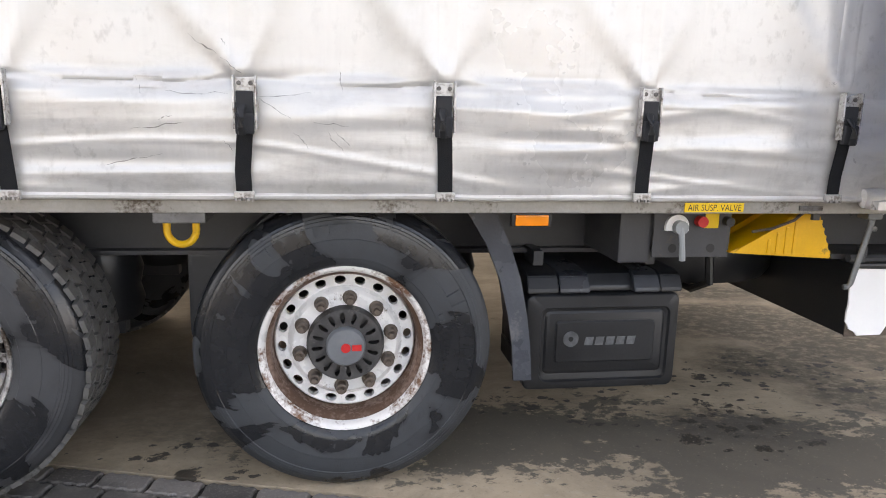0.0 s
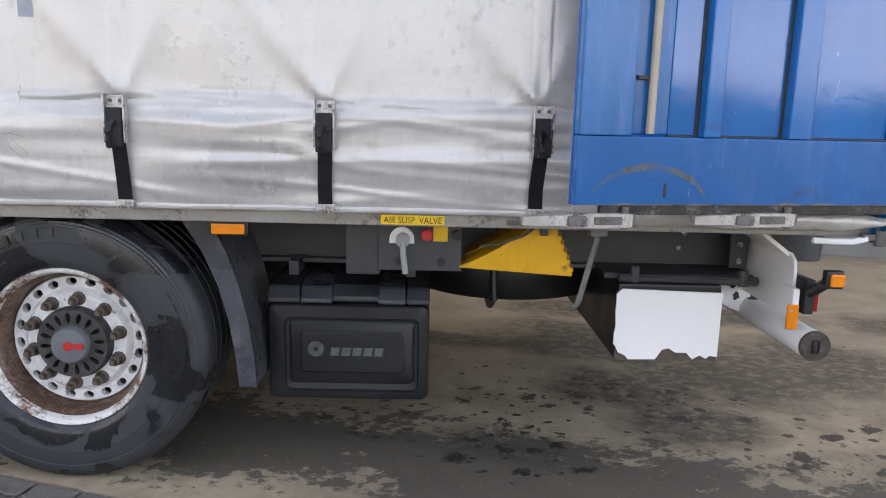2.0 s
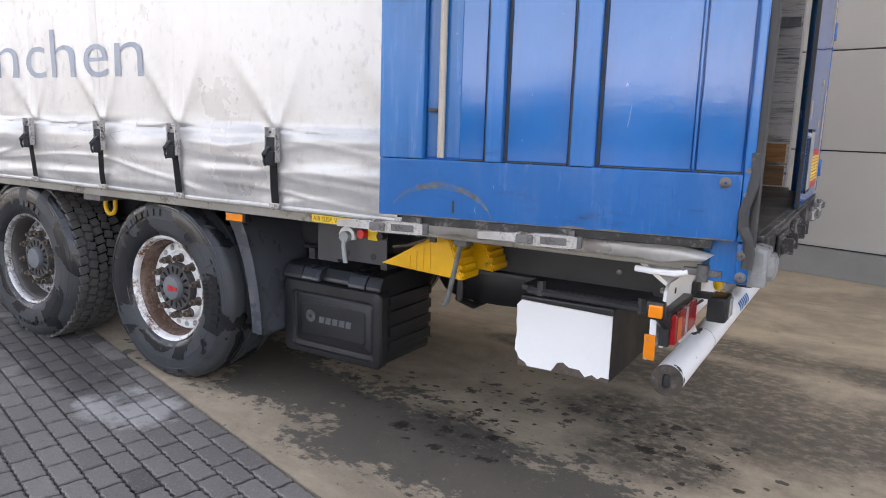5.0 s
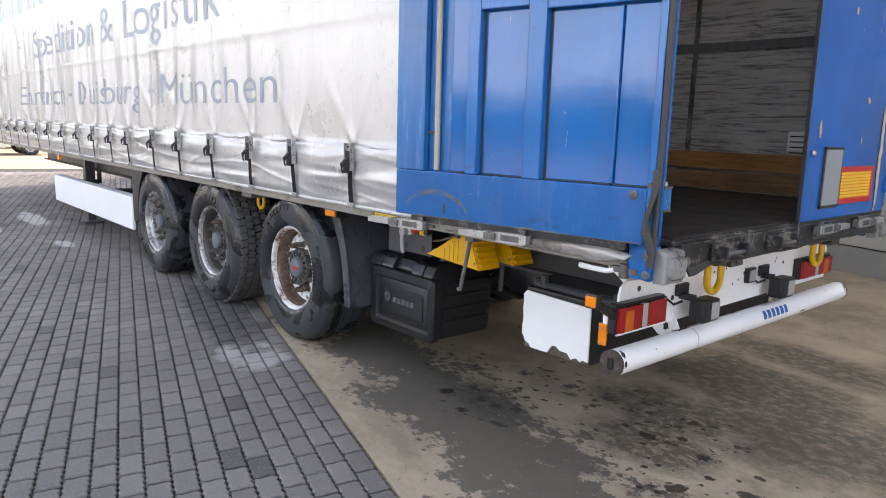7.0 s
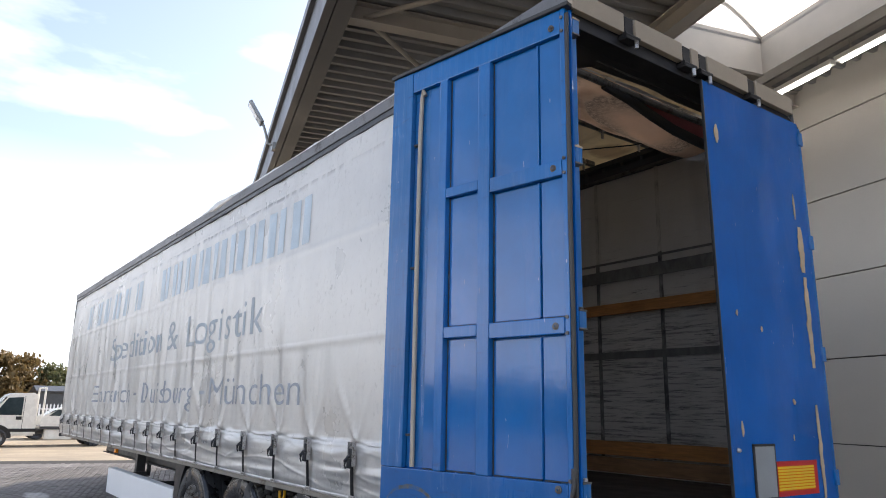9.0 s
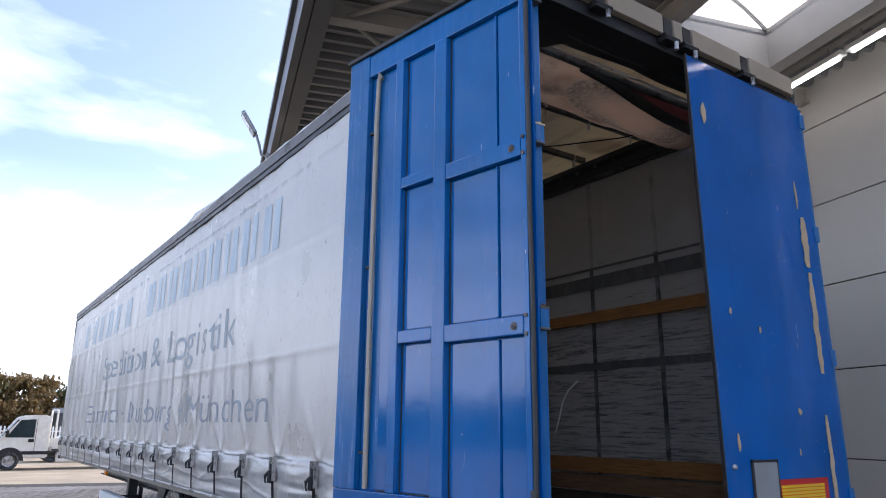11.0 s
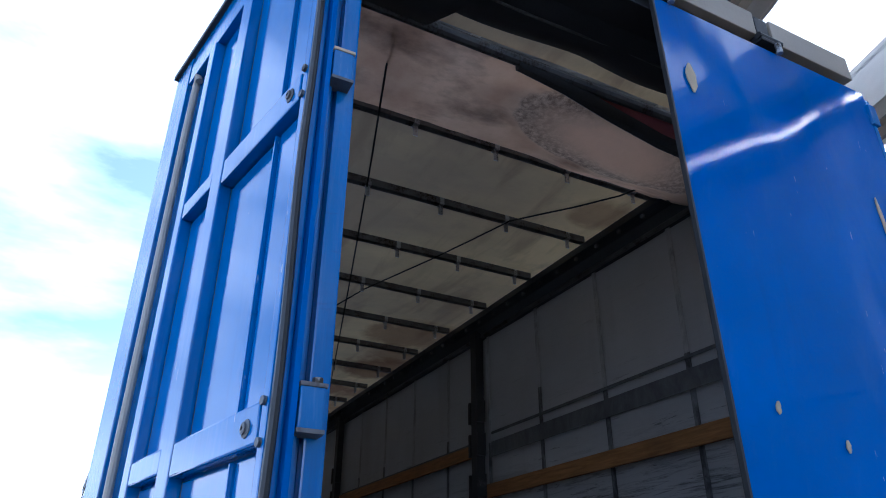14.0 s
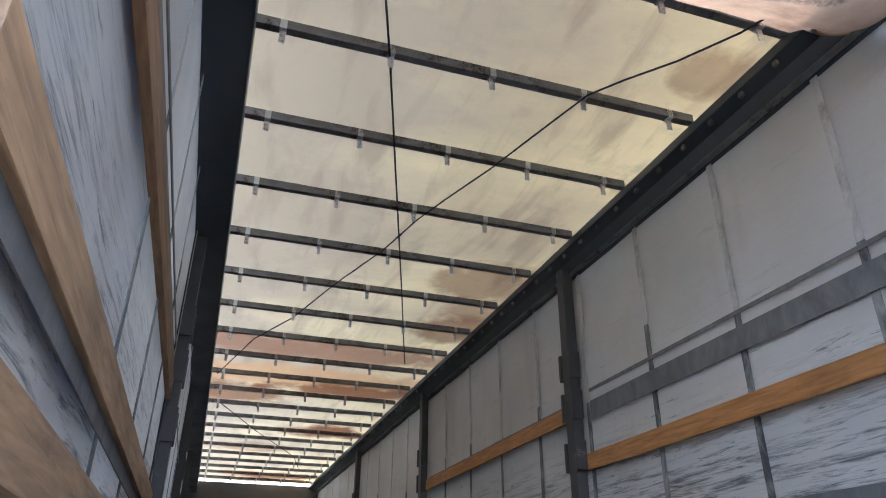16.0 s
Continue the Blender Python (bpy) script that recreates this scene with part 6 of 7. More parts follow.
for x in (0.0, -1.385, -2.77):
    bm = B()
    rod(bm, (x, 3.48, WZ), (x, 2 * CY - 3.48, WZ), 0.065, 16)
    rod(bm, (x, 3.36, WZ), (x, 3.52, WZ), 0.20, 24)
    rod(bm, (x, 2 * CY - 3.52, WZ), (x, 2 * CY - 3.36, WZ), 0.20, 24)
    part("axle", bm, DARK, trailer, "dark axle with brake drums")
    for y in (3.72, 2 * CY - 3.72):
        bm = B()
        lathe(bm, [(0.06, -0.16), (0.13, -0.15), (0.15, -0.08), (0.135, -0.02), (0.15, 0.05), (0.13, 0.13), (0.06, 0.14)], 20)
        bm.transform(Matrix.Translation((x + 0.42, y, 0.64)) @ Matrix.Rotation(radians(90), 4, "X"))
        part("air_spring", bm, BLACK, trailer, "black rubber air spring")
        bm = B()
        box(bm, x - 0.62, x - 0.40, y - 0.11, y + 0.02, 0.42, 0.775, 0.02)
        part("spring_hanger", bm, DARK, trailer)
        bm = B()
        box(bm, x - 0.5, x + 0.5, y - 0.05, y + 0.03, 0.42, 0.48, 0.01)
        part("trailing_arm", bm, DARK, trailer)
# mudguards
inner = [(0.43, 1.0), (0.50, 0.885), (0.555, 0.755), (0.59, 0.62), (0.61, 0.50), (0.622, 0.365)]
outer = [(0.53, 1.0), (0.588, 0.885), (0.632, 0.755), (0.662, 0.62), (0.680, 0.50), (0.690, 0.365)]
bm = B()
for i in range(5):
    prism(bm, [inner[i], inner[i + 1], outer[i + 1], outer[i]], lambda a, b, d: (a, d, b), (3.165, 3.185))
bmesh.ops.remove_doubles(bm, verts=bm.verts, dist=0.0002)
sheet(bm, [0, 1], list(range(6)), lambda s, i: (outer[i][0], 3.17 + 0.40 * s, outer[i][1]))
sheet(bm, [0, 1], list(range(6)), lambda s, i: (outer[i][0] - 0.008, 3.17 + 0.40 * s, outer[i][1]))
part("mudguard", bm, FENDER, trailer, "grey plastic mudguard behind the rear wheel", smooth=50)
bm = B()
box(bm, 0.665, 0.675, 3.20, 3.56, 0.345, 0.42, 0.002)
part("mud_flap", bm, BLACK, trailer)
bm = B()
prism(bm, [(-3.45, 1.01), (-3.10, 1.01), (-3.22, 0.85), (-3.29, 0.68), (-3.33, 0.45), (-3.44, 0.45), (-3.45, 0.7)], lambda a, b, d: (a, d, b), (3.12, 3.55))
part("mudguard", bm, BLACK, trailer, "dark front mudguard", smooth=0)

# ---- things slung under the side ----
bm = B()
box(bm, 0.56, 0.70, 3.052, 3.082, 0.968, 1.015, 0.004)
mk = part("marker_lamp", bm, BLACK, trailer, "amber side marker lamp")
bm = B()
box(bm, 0.572, 0.688, 3.044, 3.055, 0.973, 1.010, 0.004)
part("marker_lens", bm, ORANGE_LENS, mk)
bm = B()
box(bm, 1.165, 1.385, 3.0155, 3.0195, 1.026, 1.058)
st = part("valve_sticker", bm, SIGN_YELLOW, trailer, "yellow sticker reading AIR SUSP. VALVE")
bm = words("AIR SUSP. VALVE", 0.03)
a, b = width_of(bm)
bm.transform(Matrix.Translation((1.175, 3.0145, 1.031)) @ Matrix.Diagonal((0.2 / (b - a), 1, 1.05, 1)) @ Matrix.Translation((-a, 0, 0)))
part("sticker_words", bm, INK, st)
bm = B()
box(bm, 1.60, 1.69, 3.012, 3.02, 1.032, 1.05, 0.002)
part("stop_plate", bm, STEEL_DIRTY, trailer)

# tool box
def rounded(x0, x1, z0, z1, r, n=6):
    return [(cx + r * math.cos(a0 + math.pi / 2 * i / n), cz + r * math.sin(a0 + math.pi / 2 * i / n)) for cx, cz, a0 in ((x1 - r, z1 - r, 0.0), (x0 + r, z1 - r, math.pi / 2), (x0 + r, z0 + r, math.pi), (x1 - r, z0 + r, 1.5 * math.pi)) for i in range(n + 1)]


def frame_plate(bm, shapes):
    """Joins closed outlines (points, y) of equal count one to the next."""
    rows = [[bm.verts.new((x, y, z)) for x, z in pts] for pts, y in shapes]
    for p, q in zip(rows, rows[1:]):
        for i in range(len(p)):
            bm.faces.new((p[i - 1], p[i], q[i], q[i - 1]))
    return rows


bm = B()
box(bm, 0.720, 1.330, 3.37, 3.80, 0.268, 0.70, 0.03)
tool = part("tool_box", bm, BLACK, trailer, "black plastic tool box with a lidded front")
R = rounded
bm = B()
rows = frame_plate(bm, [(R(0.701, 1.342, 0.257, 0.654, 0.034), 3.372), (R(0.701, 1.342, 0.257, 0.654, 0.034), 3.330), (R(0.707, 1.336, 0.263, 0.650, 0.030), 3.320), (R(0.715, 1.328, 0.271, 0.645, 0.026), 3.316),
                        (R(0.765, 1.302, 0.292, 0.600, 0.030), 3.315), (R(0.771, 1.296, 0.298, 0.594, 0.026), 3.327), (R(0.783, 1.284, 0.322, 0.582, 0.022), 3.331), (R(0.792, 1.275, 0.332, 0.573, 0.018), 3.325)])
bm.faces.new(rows[-1])
part("box_front", bm, BLACK, tool, smooth=30)
bm = B()
rows = frame_plate(bm, [(R(0.828, 1.242, 0.371, 0.542, 0.014), 3.330), (R(0.828, 1.242, 0.371, 0.542, 0.014), 3.321), (R(0.833, 1.237, 0.376, 0.537, 0.011), 3.317)])
bm.faces.new(rows[-1])
part("badge_plate", bm, BLACK, tool, smooth=30)
for i in range(6):
    bm = B()
    x = 0.938 + i * 0.044
    if i == 0:
        lathe(bm, [(0.010, -0.0015), (0.032, -0.0015), (0.032, 0.004)], 24, False)
        bm.transform(Matrix.Translation((0.890, 3.3165, 0.470)))
    else:
        prism(bm, [(x - 0.036, 0.443), (x - 0.002, 0.443), (x + 0.004, 0.477), (x - 0.030, 0.477)], lambda p, q, d: (p, d, q), (3.3152, 3.32))
    part("badge_bar", bm, PRINT_GREY, tool, "worn grey blank badge")
LID = [(3.312, 0.660), (3.312, 0.676), (3.316, 0.682), (3.340, 0.722), (3.372, 0.736), (3.79, 0.736), (3.79, 0.660)]
for x0, x1, inset in ((0.704, 0.828, 0.0), (0.832, 0.955, -0.004), (1.138, 1.246, -0.004), (1.250, 1.341, 0.0)):
    bm = B()
    prism(bm, [(y + inset, z) for y, z in LID], lambda y, z, d: (d, y, z), (x0, x1))
    bmesh.ops.bevel(bm, geom=bm.edges[:], offset=0.004, segments=2, affect="EDGES")
    part("lid_piece", bm, LID_SHEEN if inset else BLACK, tool, "lid piece with a sky sheen in its colour" if inset else "")
bm = B()
prism(bm, [(y + 0.03, z + 0.002) for y, z in LID[:-1]] + [(3.82, 0.657)], lambda y, z, d: (d, y, z), (0.948, 1.144))
part("lid_latch", bm, BLACK, tool)
for z in (0.36, 0.44, 0.52, 0.60):
    bm = B()
    box(bm, 1.326, 1.341, 3.40, 3.79, z - 0.03, z + 0.025, 0.008)
    part("side_rib", bm, BLACK, tool)
bm = B()
box(bm, 0.76, 0.80, 3.45, 3.60, 0.742, 0.80)
part("box_bracket", bm, DARK, tool)
bm = B()
box(bm, 1.24, 1.28, 3.45, 3.60, 0.742, 0.80)
part("box_bracket", bm, DARK, tool)

# valve board
bm = B()
box(bm, 1.145, 1.455, 3.20, 3.206, 0.825, 1.02, 0.002)
vb = part("valve_board", bm, DARK, trailer, "dark steel board with air valves")
bm = B()
prism(bm, [(1.232 + 0.046 * math.cos(a), 0.945 + 0.046 * math.sin(a)) for a in (math.pi * i / 14 for i in range(15))] + [(1.186, 0.93), (1.278, 0.93)], lambda p, q, d: (p, d, q), (3.185, 3.2))
part("dial_plate", bm, WHITE_CLEAN, vb, "white dial plate")
bm = B()
tube(bm, [(1.236, 3.165, 0.945), (1.238, 3.155, 0.90), (1.243, 3.155, 0.86), (1.248, 3.158, 0.822)], 0.0115, 10)
rod(bm, (1.236, 3.20, 0.945), (1.236, 3.155, 0.945), 0.026, 16)
part("valve_lever", bm, FLAP, vb, "grey valve lever")
for x, r, mat, name in ((1.325, 0.021, RED, "red_knob"), (1.435, 0.018, BLACK, "black_knob")):
    bm = B()
    rod(bm, (x, 3.20, 0.965), (x, 3.168, 0.965), r, 12)
    part(name, bm, mat, vb)
bm = B()
box(bm, 1.348, 1.402, 3.196, 3.2, 0.938, 0.995)
part("valve_label", bm, SIGN_YELLOW, vb, "small yellow label")
for x, z in ((1.225, 0.86), (1.38, 0.86)):
    bm = B()
    rod(bm, (x, 3.1985, z), (x, 3.2, z), 0.017, 14)
    part("board_hole", bm, INK, vb)
bm = B()
box(bm, 1.02, 1.15, 3.22, 3.60, 0.80, 1.02, 0.01)
part("valve_block", bm, DARK, trailer)

# wheel chocks in their holder
CH = [(1.442, 0.846), (1.875, 0.820), (1.80, 1.003), (1.71, 1.003), (1.66, 0.966), (1.60, 0.928), (1.54, 0.894), (1.49, 0.868)]
chock = None
for y in (3.17, 3.40):
    if chock is None:
        chock = thing("wheel_chock", (1.66, y, 0.82), "yellow ribbed plastic wheel chock in its holder", "wheel chock", "wheel chocks")
        bm = B()
        prism(bm, CH, lambda a, b, d: (a, y + d, b), (0.0, 0.16))
        bmesh.ops.bevel(bm, geom=bm.edges[:], offset=0.006, segments=2, affect="EDGES")
        part("wedge", bm, YELLOW, chock)
        for x0, x1 in ((1.595, 1.606), (1.63, 1.642), (1.665, 1.678), (1.70, 1.712)):
            bm = B()
            zt = 0.9 + (x0 - 1.595) * 0.66
            box(bm, x0, x1, y - 0.004, y + 0.003, 0.842, zt, 0.0015)
            part("rib", bm, YELLOW, chock)
        for k in range(5):
            bm = B()
            t = k / 5
            x, z = 1.872 - 0.062 * t, 0.835 + 0.15 * t
            box(bm, x - 0.012, x + 0.004, y + 0.012, y + 0.148, z, z + 0.016, 0.004)
            part("grip_ridge", bm, YELLOW, chock)
    else:
        copy_thing(chock, Matrix.Translation((1.69, y, 0.825)))
bm = B()
box(bm, 1.725, 1.775, 3.12, 3.62, 1.002, 1.03, 0.003)
box(bm, 1.735, 1.765, 3.12, 3.135, 0.98, 1.03, 0.003)
part("chock_holder", bm, DARK, trailer, "dark steel chock holder")
bm = B()
tube(bm, [(1.52, 3.16, 0.93), (1.60, 3.15, 0.945), (1.68, 3.15, 0.975), (1.73, 3.16, 1.01)], 0.006, 6)
part("chock_chain", bm, NUT, trailer, "rusty chain")
bm = B()
tube(bm, [(1.935, 3.06, 1.02), (1.925, 3.05, 0.985), (1.895, 3.05, 0.85), (1.872, 3.05, 0.752), (1.862, 3.052, 0.738), (1.848, 3.055, 0.738)], 0.0105, 10)
box(bm, 1.90, 1.96, 3.04, 3.10, 0.995, 1.022, 0.004)
part("hanging_lever", bm, LEVER, trailer, "grey hanging steel lever")
bm = B()
lathe(bm, [(0.25, -0.11), (0.30, -0.135), (0.40, -0.14), (0.48, -0.12), (0.51, -0.07), (0.51, 0.07), (0.48, 0.12), (0.25, 0.12)], 56)
bm.transform(Matrix.Translation((1.72, 4.22, 0.70)) @ Matrix.Rotation(radians(90), 4, "X"))
part("spare_wheel", bm, BLACK, trailer, "black spare wheel slung flat under the chassis")
bm = B()
tube(bm, [(1.62, 3.62, 0.80), (1.62, 3.60, 0.62), (1.62, 3.75, 0.555), (1.62, 4.6, 0.555), (1.62, 4.83, 0.62), (1.62, 4.85, 0.80)], 0.02, 8)
part("spare_carrier", bm, BLACK, trailer)
# pallet box with its chipped white end plate
bm = B()
box(bm, 2.088, 2.50, 3.312, 5.15, 0.455, 0.765, 0.008)
pb = part("pallet_box", bm, BLACK, trailer, "black pallet box with a chipped white end plate")
chips = [(2.50, 0.475), (2.47, 0.478), (2.455, 0.466), (2.43, 0.479), (2.40, 0.463), (2.375, 0.489), (2.33, 0.490), (2.302, 0.507), (2.275, 0.50), (2.262, 0.478), (2.25, 0.46), (2.14, 0.458), (2.128, 0.474), (2.10, 0.486), (2.087, 0.512)]
side_edge = [(2.078 + 0.009 * abs(nz(i * 1.1, 8.0)), 0.52 + 0.205 * i / 9) for i in range(10)]
bm = B()
prism(bm, [(2.50, 0.456), (2.088, 0.452), (2.088, 0.60), (2.50, 0.60)], lambda a, b, d: (a, d, b), (3.307, 3.3125))
part("rusted_edge", bm, NUT, pb, "rusted bare edge")
bm = B()
prism(bm, chips + side_edge + [(2.10, 0.748), (2.50, 0.738)], lambda a, b, d: (a, d, b), (3.298, 3.3065))
part("end_plate", bm, WHITE_CLEAN, pb, "white end plate, paint chipped below")
bm = B()
tube(bm, [(2.10, 3.36, 0.78), (2.66, 3.36, 0.775)], 0.018, 8)
rod(bm, (2.16, 3.36, 0.755), (2.16, 3.36, 0.83), 0.02, 8)
rod(bm, (2.60, 3.36, 0.755), (2.60, 3.36, 0.82), 0.02, 8)
box(bm, 2.05, 2.66, 3.40, 3.58, 0.768, 0.79)
part("box_hanger", bm, DARK, trailer)

# white rear underrun frame and lamps
bm = B()
box(bm, 2.66, 2.684, 3.52, 4.95, 0.77, 1.03, 0.004)
ce = part("chassis_end", bm, DARK, trailer)
bm = B()
box(bm, 2.60, 2.675, 3.505, 3.518, 0.80, 1.02, 0.003)
part("end_flange", bm, DARK, ce)
for x, z in ((2.64, 0.83), (2.64, 0.90), (2.64, 0.97), (2.44, 0.93), (2.42, 0.86), (2.30, 0.97), (2.05, 0.95)):
    bm = B()
    lathe(bm, [(0.013, 0.0), (0.013, -0.005), (0.006, -0.009), (0.0, -0.009)], 8, False)
    bm.transform(Matrix.Translation((x, 3.504 if x > 2.6 else 3.614, z)))
    part("bolt", bm, GALV if x > 2.4 else INK, ce)
outline = [(3.19, 0.68), (3.19, 0.86), (3.20, 0.895), (3.235, 0.918), (5.34, 0.908), (5.37, 0.87), (5.37, 0.69)]
bm = B()
prism(bm, outline, lambda a, b, d: (d, a, b), (2.715, 2.727))
prism(bm, [(2.60, 0.985), (2.62, 0.99), (2.727, 0.912), (2.715, 0.902)], lambda a, b, d: (a, d, b), (3.24, 5.33))
under = part("rear_cross_member", bm, WHITE, trailer, "white rear cross member")
for y in (3.63, 4.84):
    bm = B()
    prism(bm, [(2.42, 0.79), (2.66, 0.79), (2.72, 0.74), (2.79, 0.60), (2.74, 0.57), (2.66, 0.60)], lambda a, b, d: (a, d, b), (y - 0.006, y + 0.006))
    part("gusset", bm, WHITE, under)
chip_rng = random.Random(5)
for x0, z0, r in ((2.60, 0.72, 0.022), (2.645, 0.745, 0.03), (2.68, 0.70, 0.018), (2.70, 0.65, 0.02), (2.56, 0.77, 0.014)):
    bm = B()
    prism(bm, [(x0 + r * (0.5 + 0.8 * chip_rng.random()) * math.cos(a), z0 + r * (0.4 + 0.7 * chip_rng.random()) * math.sin(a)) for a in (2 * math.pi * i / 11 for i in range(11))], lambda a, b, d: (a, d, b), (3.6222, 3.6238))
    part("paint_chip", bm, INK, under, "black patch where the paint has gone")
for y, z in ((3.55, 0.80), (3.61, 0.795), (3.68, 0.80), (4.3, 0.835), (4.36, 0.83), (4.5, 0.83), (5.0, 0.84), (4.02, 0.86), (4.05, 0.80), (4.10, 0.88), (4.18, 0.79), (3.98, 0.875), (4.24, 0.805), (4.76, 0.845), (3.33, 0.875)):
    bm = B()
    rod(bm, (2.7265, y, z), (2.7285, y, z), 0.013 if y < 3.7 else 0.006 if y < 4.28 else 0.009, 10)
    part("hole", bm, INK, under)
bm = B()
rod(bm, (2.775, 3.10, 0.592), (2.775, 5.49, 0.592), 0.056, 32, cap=False)
bump = part("underrun_bar", bm, WHITE, trailer, "white round underrun bar")
for y0, y1 in ((3.092, 3.104), (5.486, 5.498)):
    bm = B()
    rod(bm, (2.775, y0, 0.592), (2.775, y1, 0.592), 0.0575, 32)
    cap = part("end_cap", bm, NUT_DARK, bump, "grimy rusted end cap")
bm = B()
box(bm, 2.762, 2.788, 3.088, 3.094, 0.567, 0.617, 0.01)
part("end_slot", bm, INK, bump)
bm = B()
lathe(bm, [(0.0562, -0.0018), (0.0568, 0.0), (0.0562, 0.0018)], 32, False)
bm.transform(Matrix.Translation((2.775, 3.70, 0.592)))
part("weld_seam", bm, NUT_DARK, bump, "dark weld seam round the bar")


def bar_chip(y, a, long, wide):
    """A ragged bare patch lying on the round bar."""
    bm = B()
    rim = []
    for i in range(16):
        t, w = 2 * math.pi * i / 16, 0.65 + 0.7 * chip_rng.random()
        yy, aa = y + long * w * math.cos(t), a + wide * w * math.sin(t)
        rim.append(bm.verts.new((2.775 + 0.0567 * math.cos(aa), yy, 0.592 + 0.0567 * math.sin(aa))))
    mid = bm.verts.new((2.775 + 0.0569 * math.cos(a), y, 0.592 + 0.0569 * math.sin(a)))
    for i in range(16):
        bm.faces.new((mid, rim[i - 1], rim[i]))
    part("paint_chip", bm, INK, bump, "black patch where the paint has gone")


for y, a, long, wide in ((3.625, 1.75, 0.05, 0.30), (3.67, 1.62, 0.025, 0.16), (3.585, 1.7, 0.02, 0.12), (4.86, -0.45, 0.035, 0.10), (4.15, 1.9, 0.02, 0.2), (3.122, 0.9, 0.012, 0.35), (3.12, 0.1, 0.010, 0.30), (5.47, 0.6, 0.012, 0.5), (5.2, 0.9, 0.006, 0.05), (3.35, 0.5, 0.005, 0.05)):
    bar_chip(y, a, long, wide)
for i in range(6):
    bm = B()
    y0 = 4.36 + i * 0.05
    for a0, a1 in ((0.0, 0.8),):
        vsn = [[bm.verts.new((2.775 + 0.0575 * math.cos(a0 + (a1 - a0) * k / 5), y, 0.592 + 0.0575 * math.sin(a0 + (a1 - a0) * k / 5))) for k in range(6)] for y in (y0, y0 + 0.034)]
        for k in range(5):
            bm.faces.new((vsn[0][k], vsn[1][k], vsn[1][k + 1], vsn[0][k + 1]))
    part("print_bar", bm, LOGO_BLUE, bump, "blue blank print")


def rear_lamp(y0, y1, z0, z1, amber_first):
    bm = B()
    box(bm, 2.727, 2.765, y0, y1, z0, z1, 0.006)
    lamp = part("rear_lamp", bm, BLACK, trailer, "rear lamp with red, clear and amber lenses")
    w = y1 - y0
    for a, b, mat, name in ((0.03, 0.13, RED_LENS, "red_lens"), (0.13, 0.30, AMBER_LENS, "amber_lens"), (0.30, 0.47, RED_LENS, "red_lens"), (0.47, 0.575, CLEAR_LENS, "clear_lens"), (0.575, 0.97, RED_LENS, "red_lens")):
        a, b = (a, b) if amber_first else (1 - b, 1 - a)
        bm = B()
        zt = z0 + 0.78 * (z1 - z0) if mat == AMBER_LENS else z1 - 0.014
        box(bm, 2.764, 2.785, y0 + w * a + 0.0005, y0 + w * b - 0.0005, z0 + 0.008, zt, 0.004)
        part(name, bm, mat, lamp)
        if mat == AMBER_LENS:
            bm = B()
            box(bm, 2.764, 2.785, y0 + w * a + 0.0005, y0 + w * b - 0.0005, zt + 0.001, z1 - 0.014, 0.004)
            part("red_lens", bm, RED_LENS, lamp)


rear_lamp(3.115, 3.485, 0.708, 0.838, True)
rear_lamp(4.90, 5.335, 0.728, 0.85, False)
bm = B()
box(bm, 2.674, 2.716, 3.125, 3.135, 0.645, 0.742, 0.004)
rf = part("side_reflector", bm, ORANGE_LENS, trailer, "amber reflector on a white tab")
bm = B()
box(bm, 2.69, 2.715, 3.13, 3.22, 0.70, 0.80, 0.003)
part("tab", bm, WHITE, rf)
for z in (0.65, 0.72):
    bm = B()
    rod(bm, (2.686, 3.126, z), (2.686, 3.121, z), 0.005, 8)
    part("rivet", bm, GALV, rf)
bm = B()
tube(bm, [(2.75, 3.15, 0.775), (2.747, 3.07, 0.82), (2.744, 3.0, 0.862)], 0.02, 8)
box(bm, 2.712, 2.776, 2.965, 3.0, 0.84, 0.905, 0.01)
arm = part("marker_arm", bm, BLACK, trailer, "black rubber arm with an amber marker lamp")
bm = B()
box(bm, 2.724, 2.772, 2.953, 2.968, 0.85, 0.895, 0.006)
part("arm_lens", bm, ORANGE_LENS, arm)
for y0, y1, x in ((3.60, 3.795, 2.87), (4.43, 4.63, 2.86)):
    bm = B()
    box(bm, x - 0.08, x, y0 + 0.05, y1, 0.69, 0.80, 0.014)
    box(bm, 2.73, x - 0.06, y0 + 0.055, y0 + 0.085, 0.785, 0.815, 0.006)
    box(bm, 2.728, 2.75, y0 + 0.02, y0 + 0.12, 0.80, 0.86, 0.01)
    wl2 = part("work_lamp", bm, BLACK, trailer, "black square reversing lamp on a bracket")
    bm = B()
    box(bm, x - 0.002, x + 0.006, y0 + 0.115, y1 - 0.012, 0.705, 0.785, 0.004)
    part("lamp_lens", bm, CLEAR_LENS, wl2)
    bm = B()
    tube(bm, [(2.735, y0 - 0.05, 0.80), (2.76, y0 - 0.03, 0.775), (2.78, y0 + 0.01, 0.79)], 0.006, 6)
    part("cable", bm, BLACK, wl2)
bm = B()
box(bm, 2.728, 2.752, 4.30, 4.39, 0.78, 0.86, 0.006)
pl = part("plate_lamp", bm, BLACK, trailer, "small black plate lamp with a clear lens")
bm = B()
box(bm, 2.751, 2.757, 4.312, 4.378, 0.79, 0.85, 0.004)
part("lens", bm, CLEAR_LENS, pl)


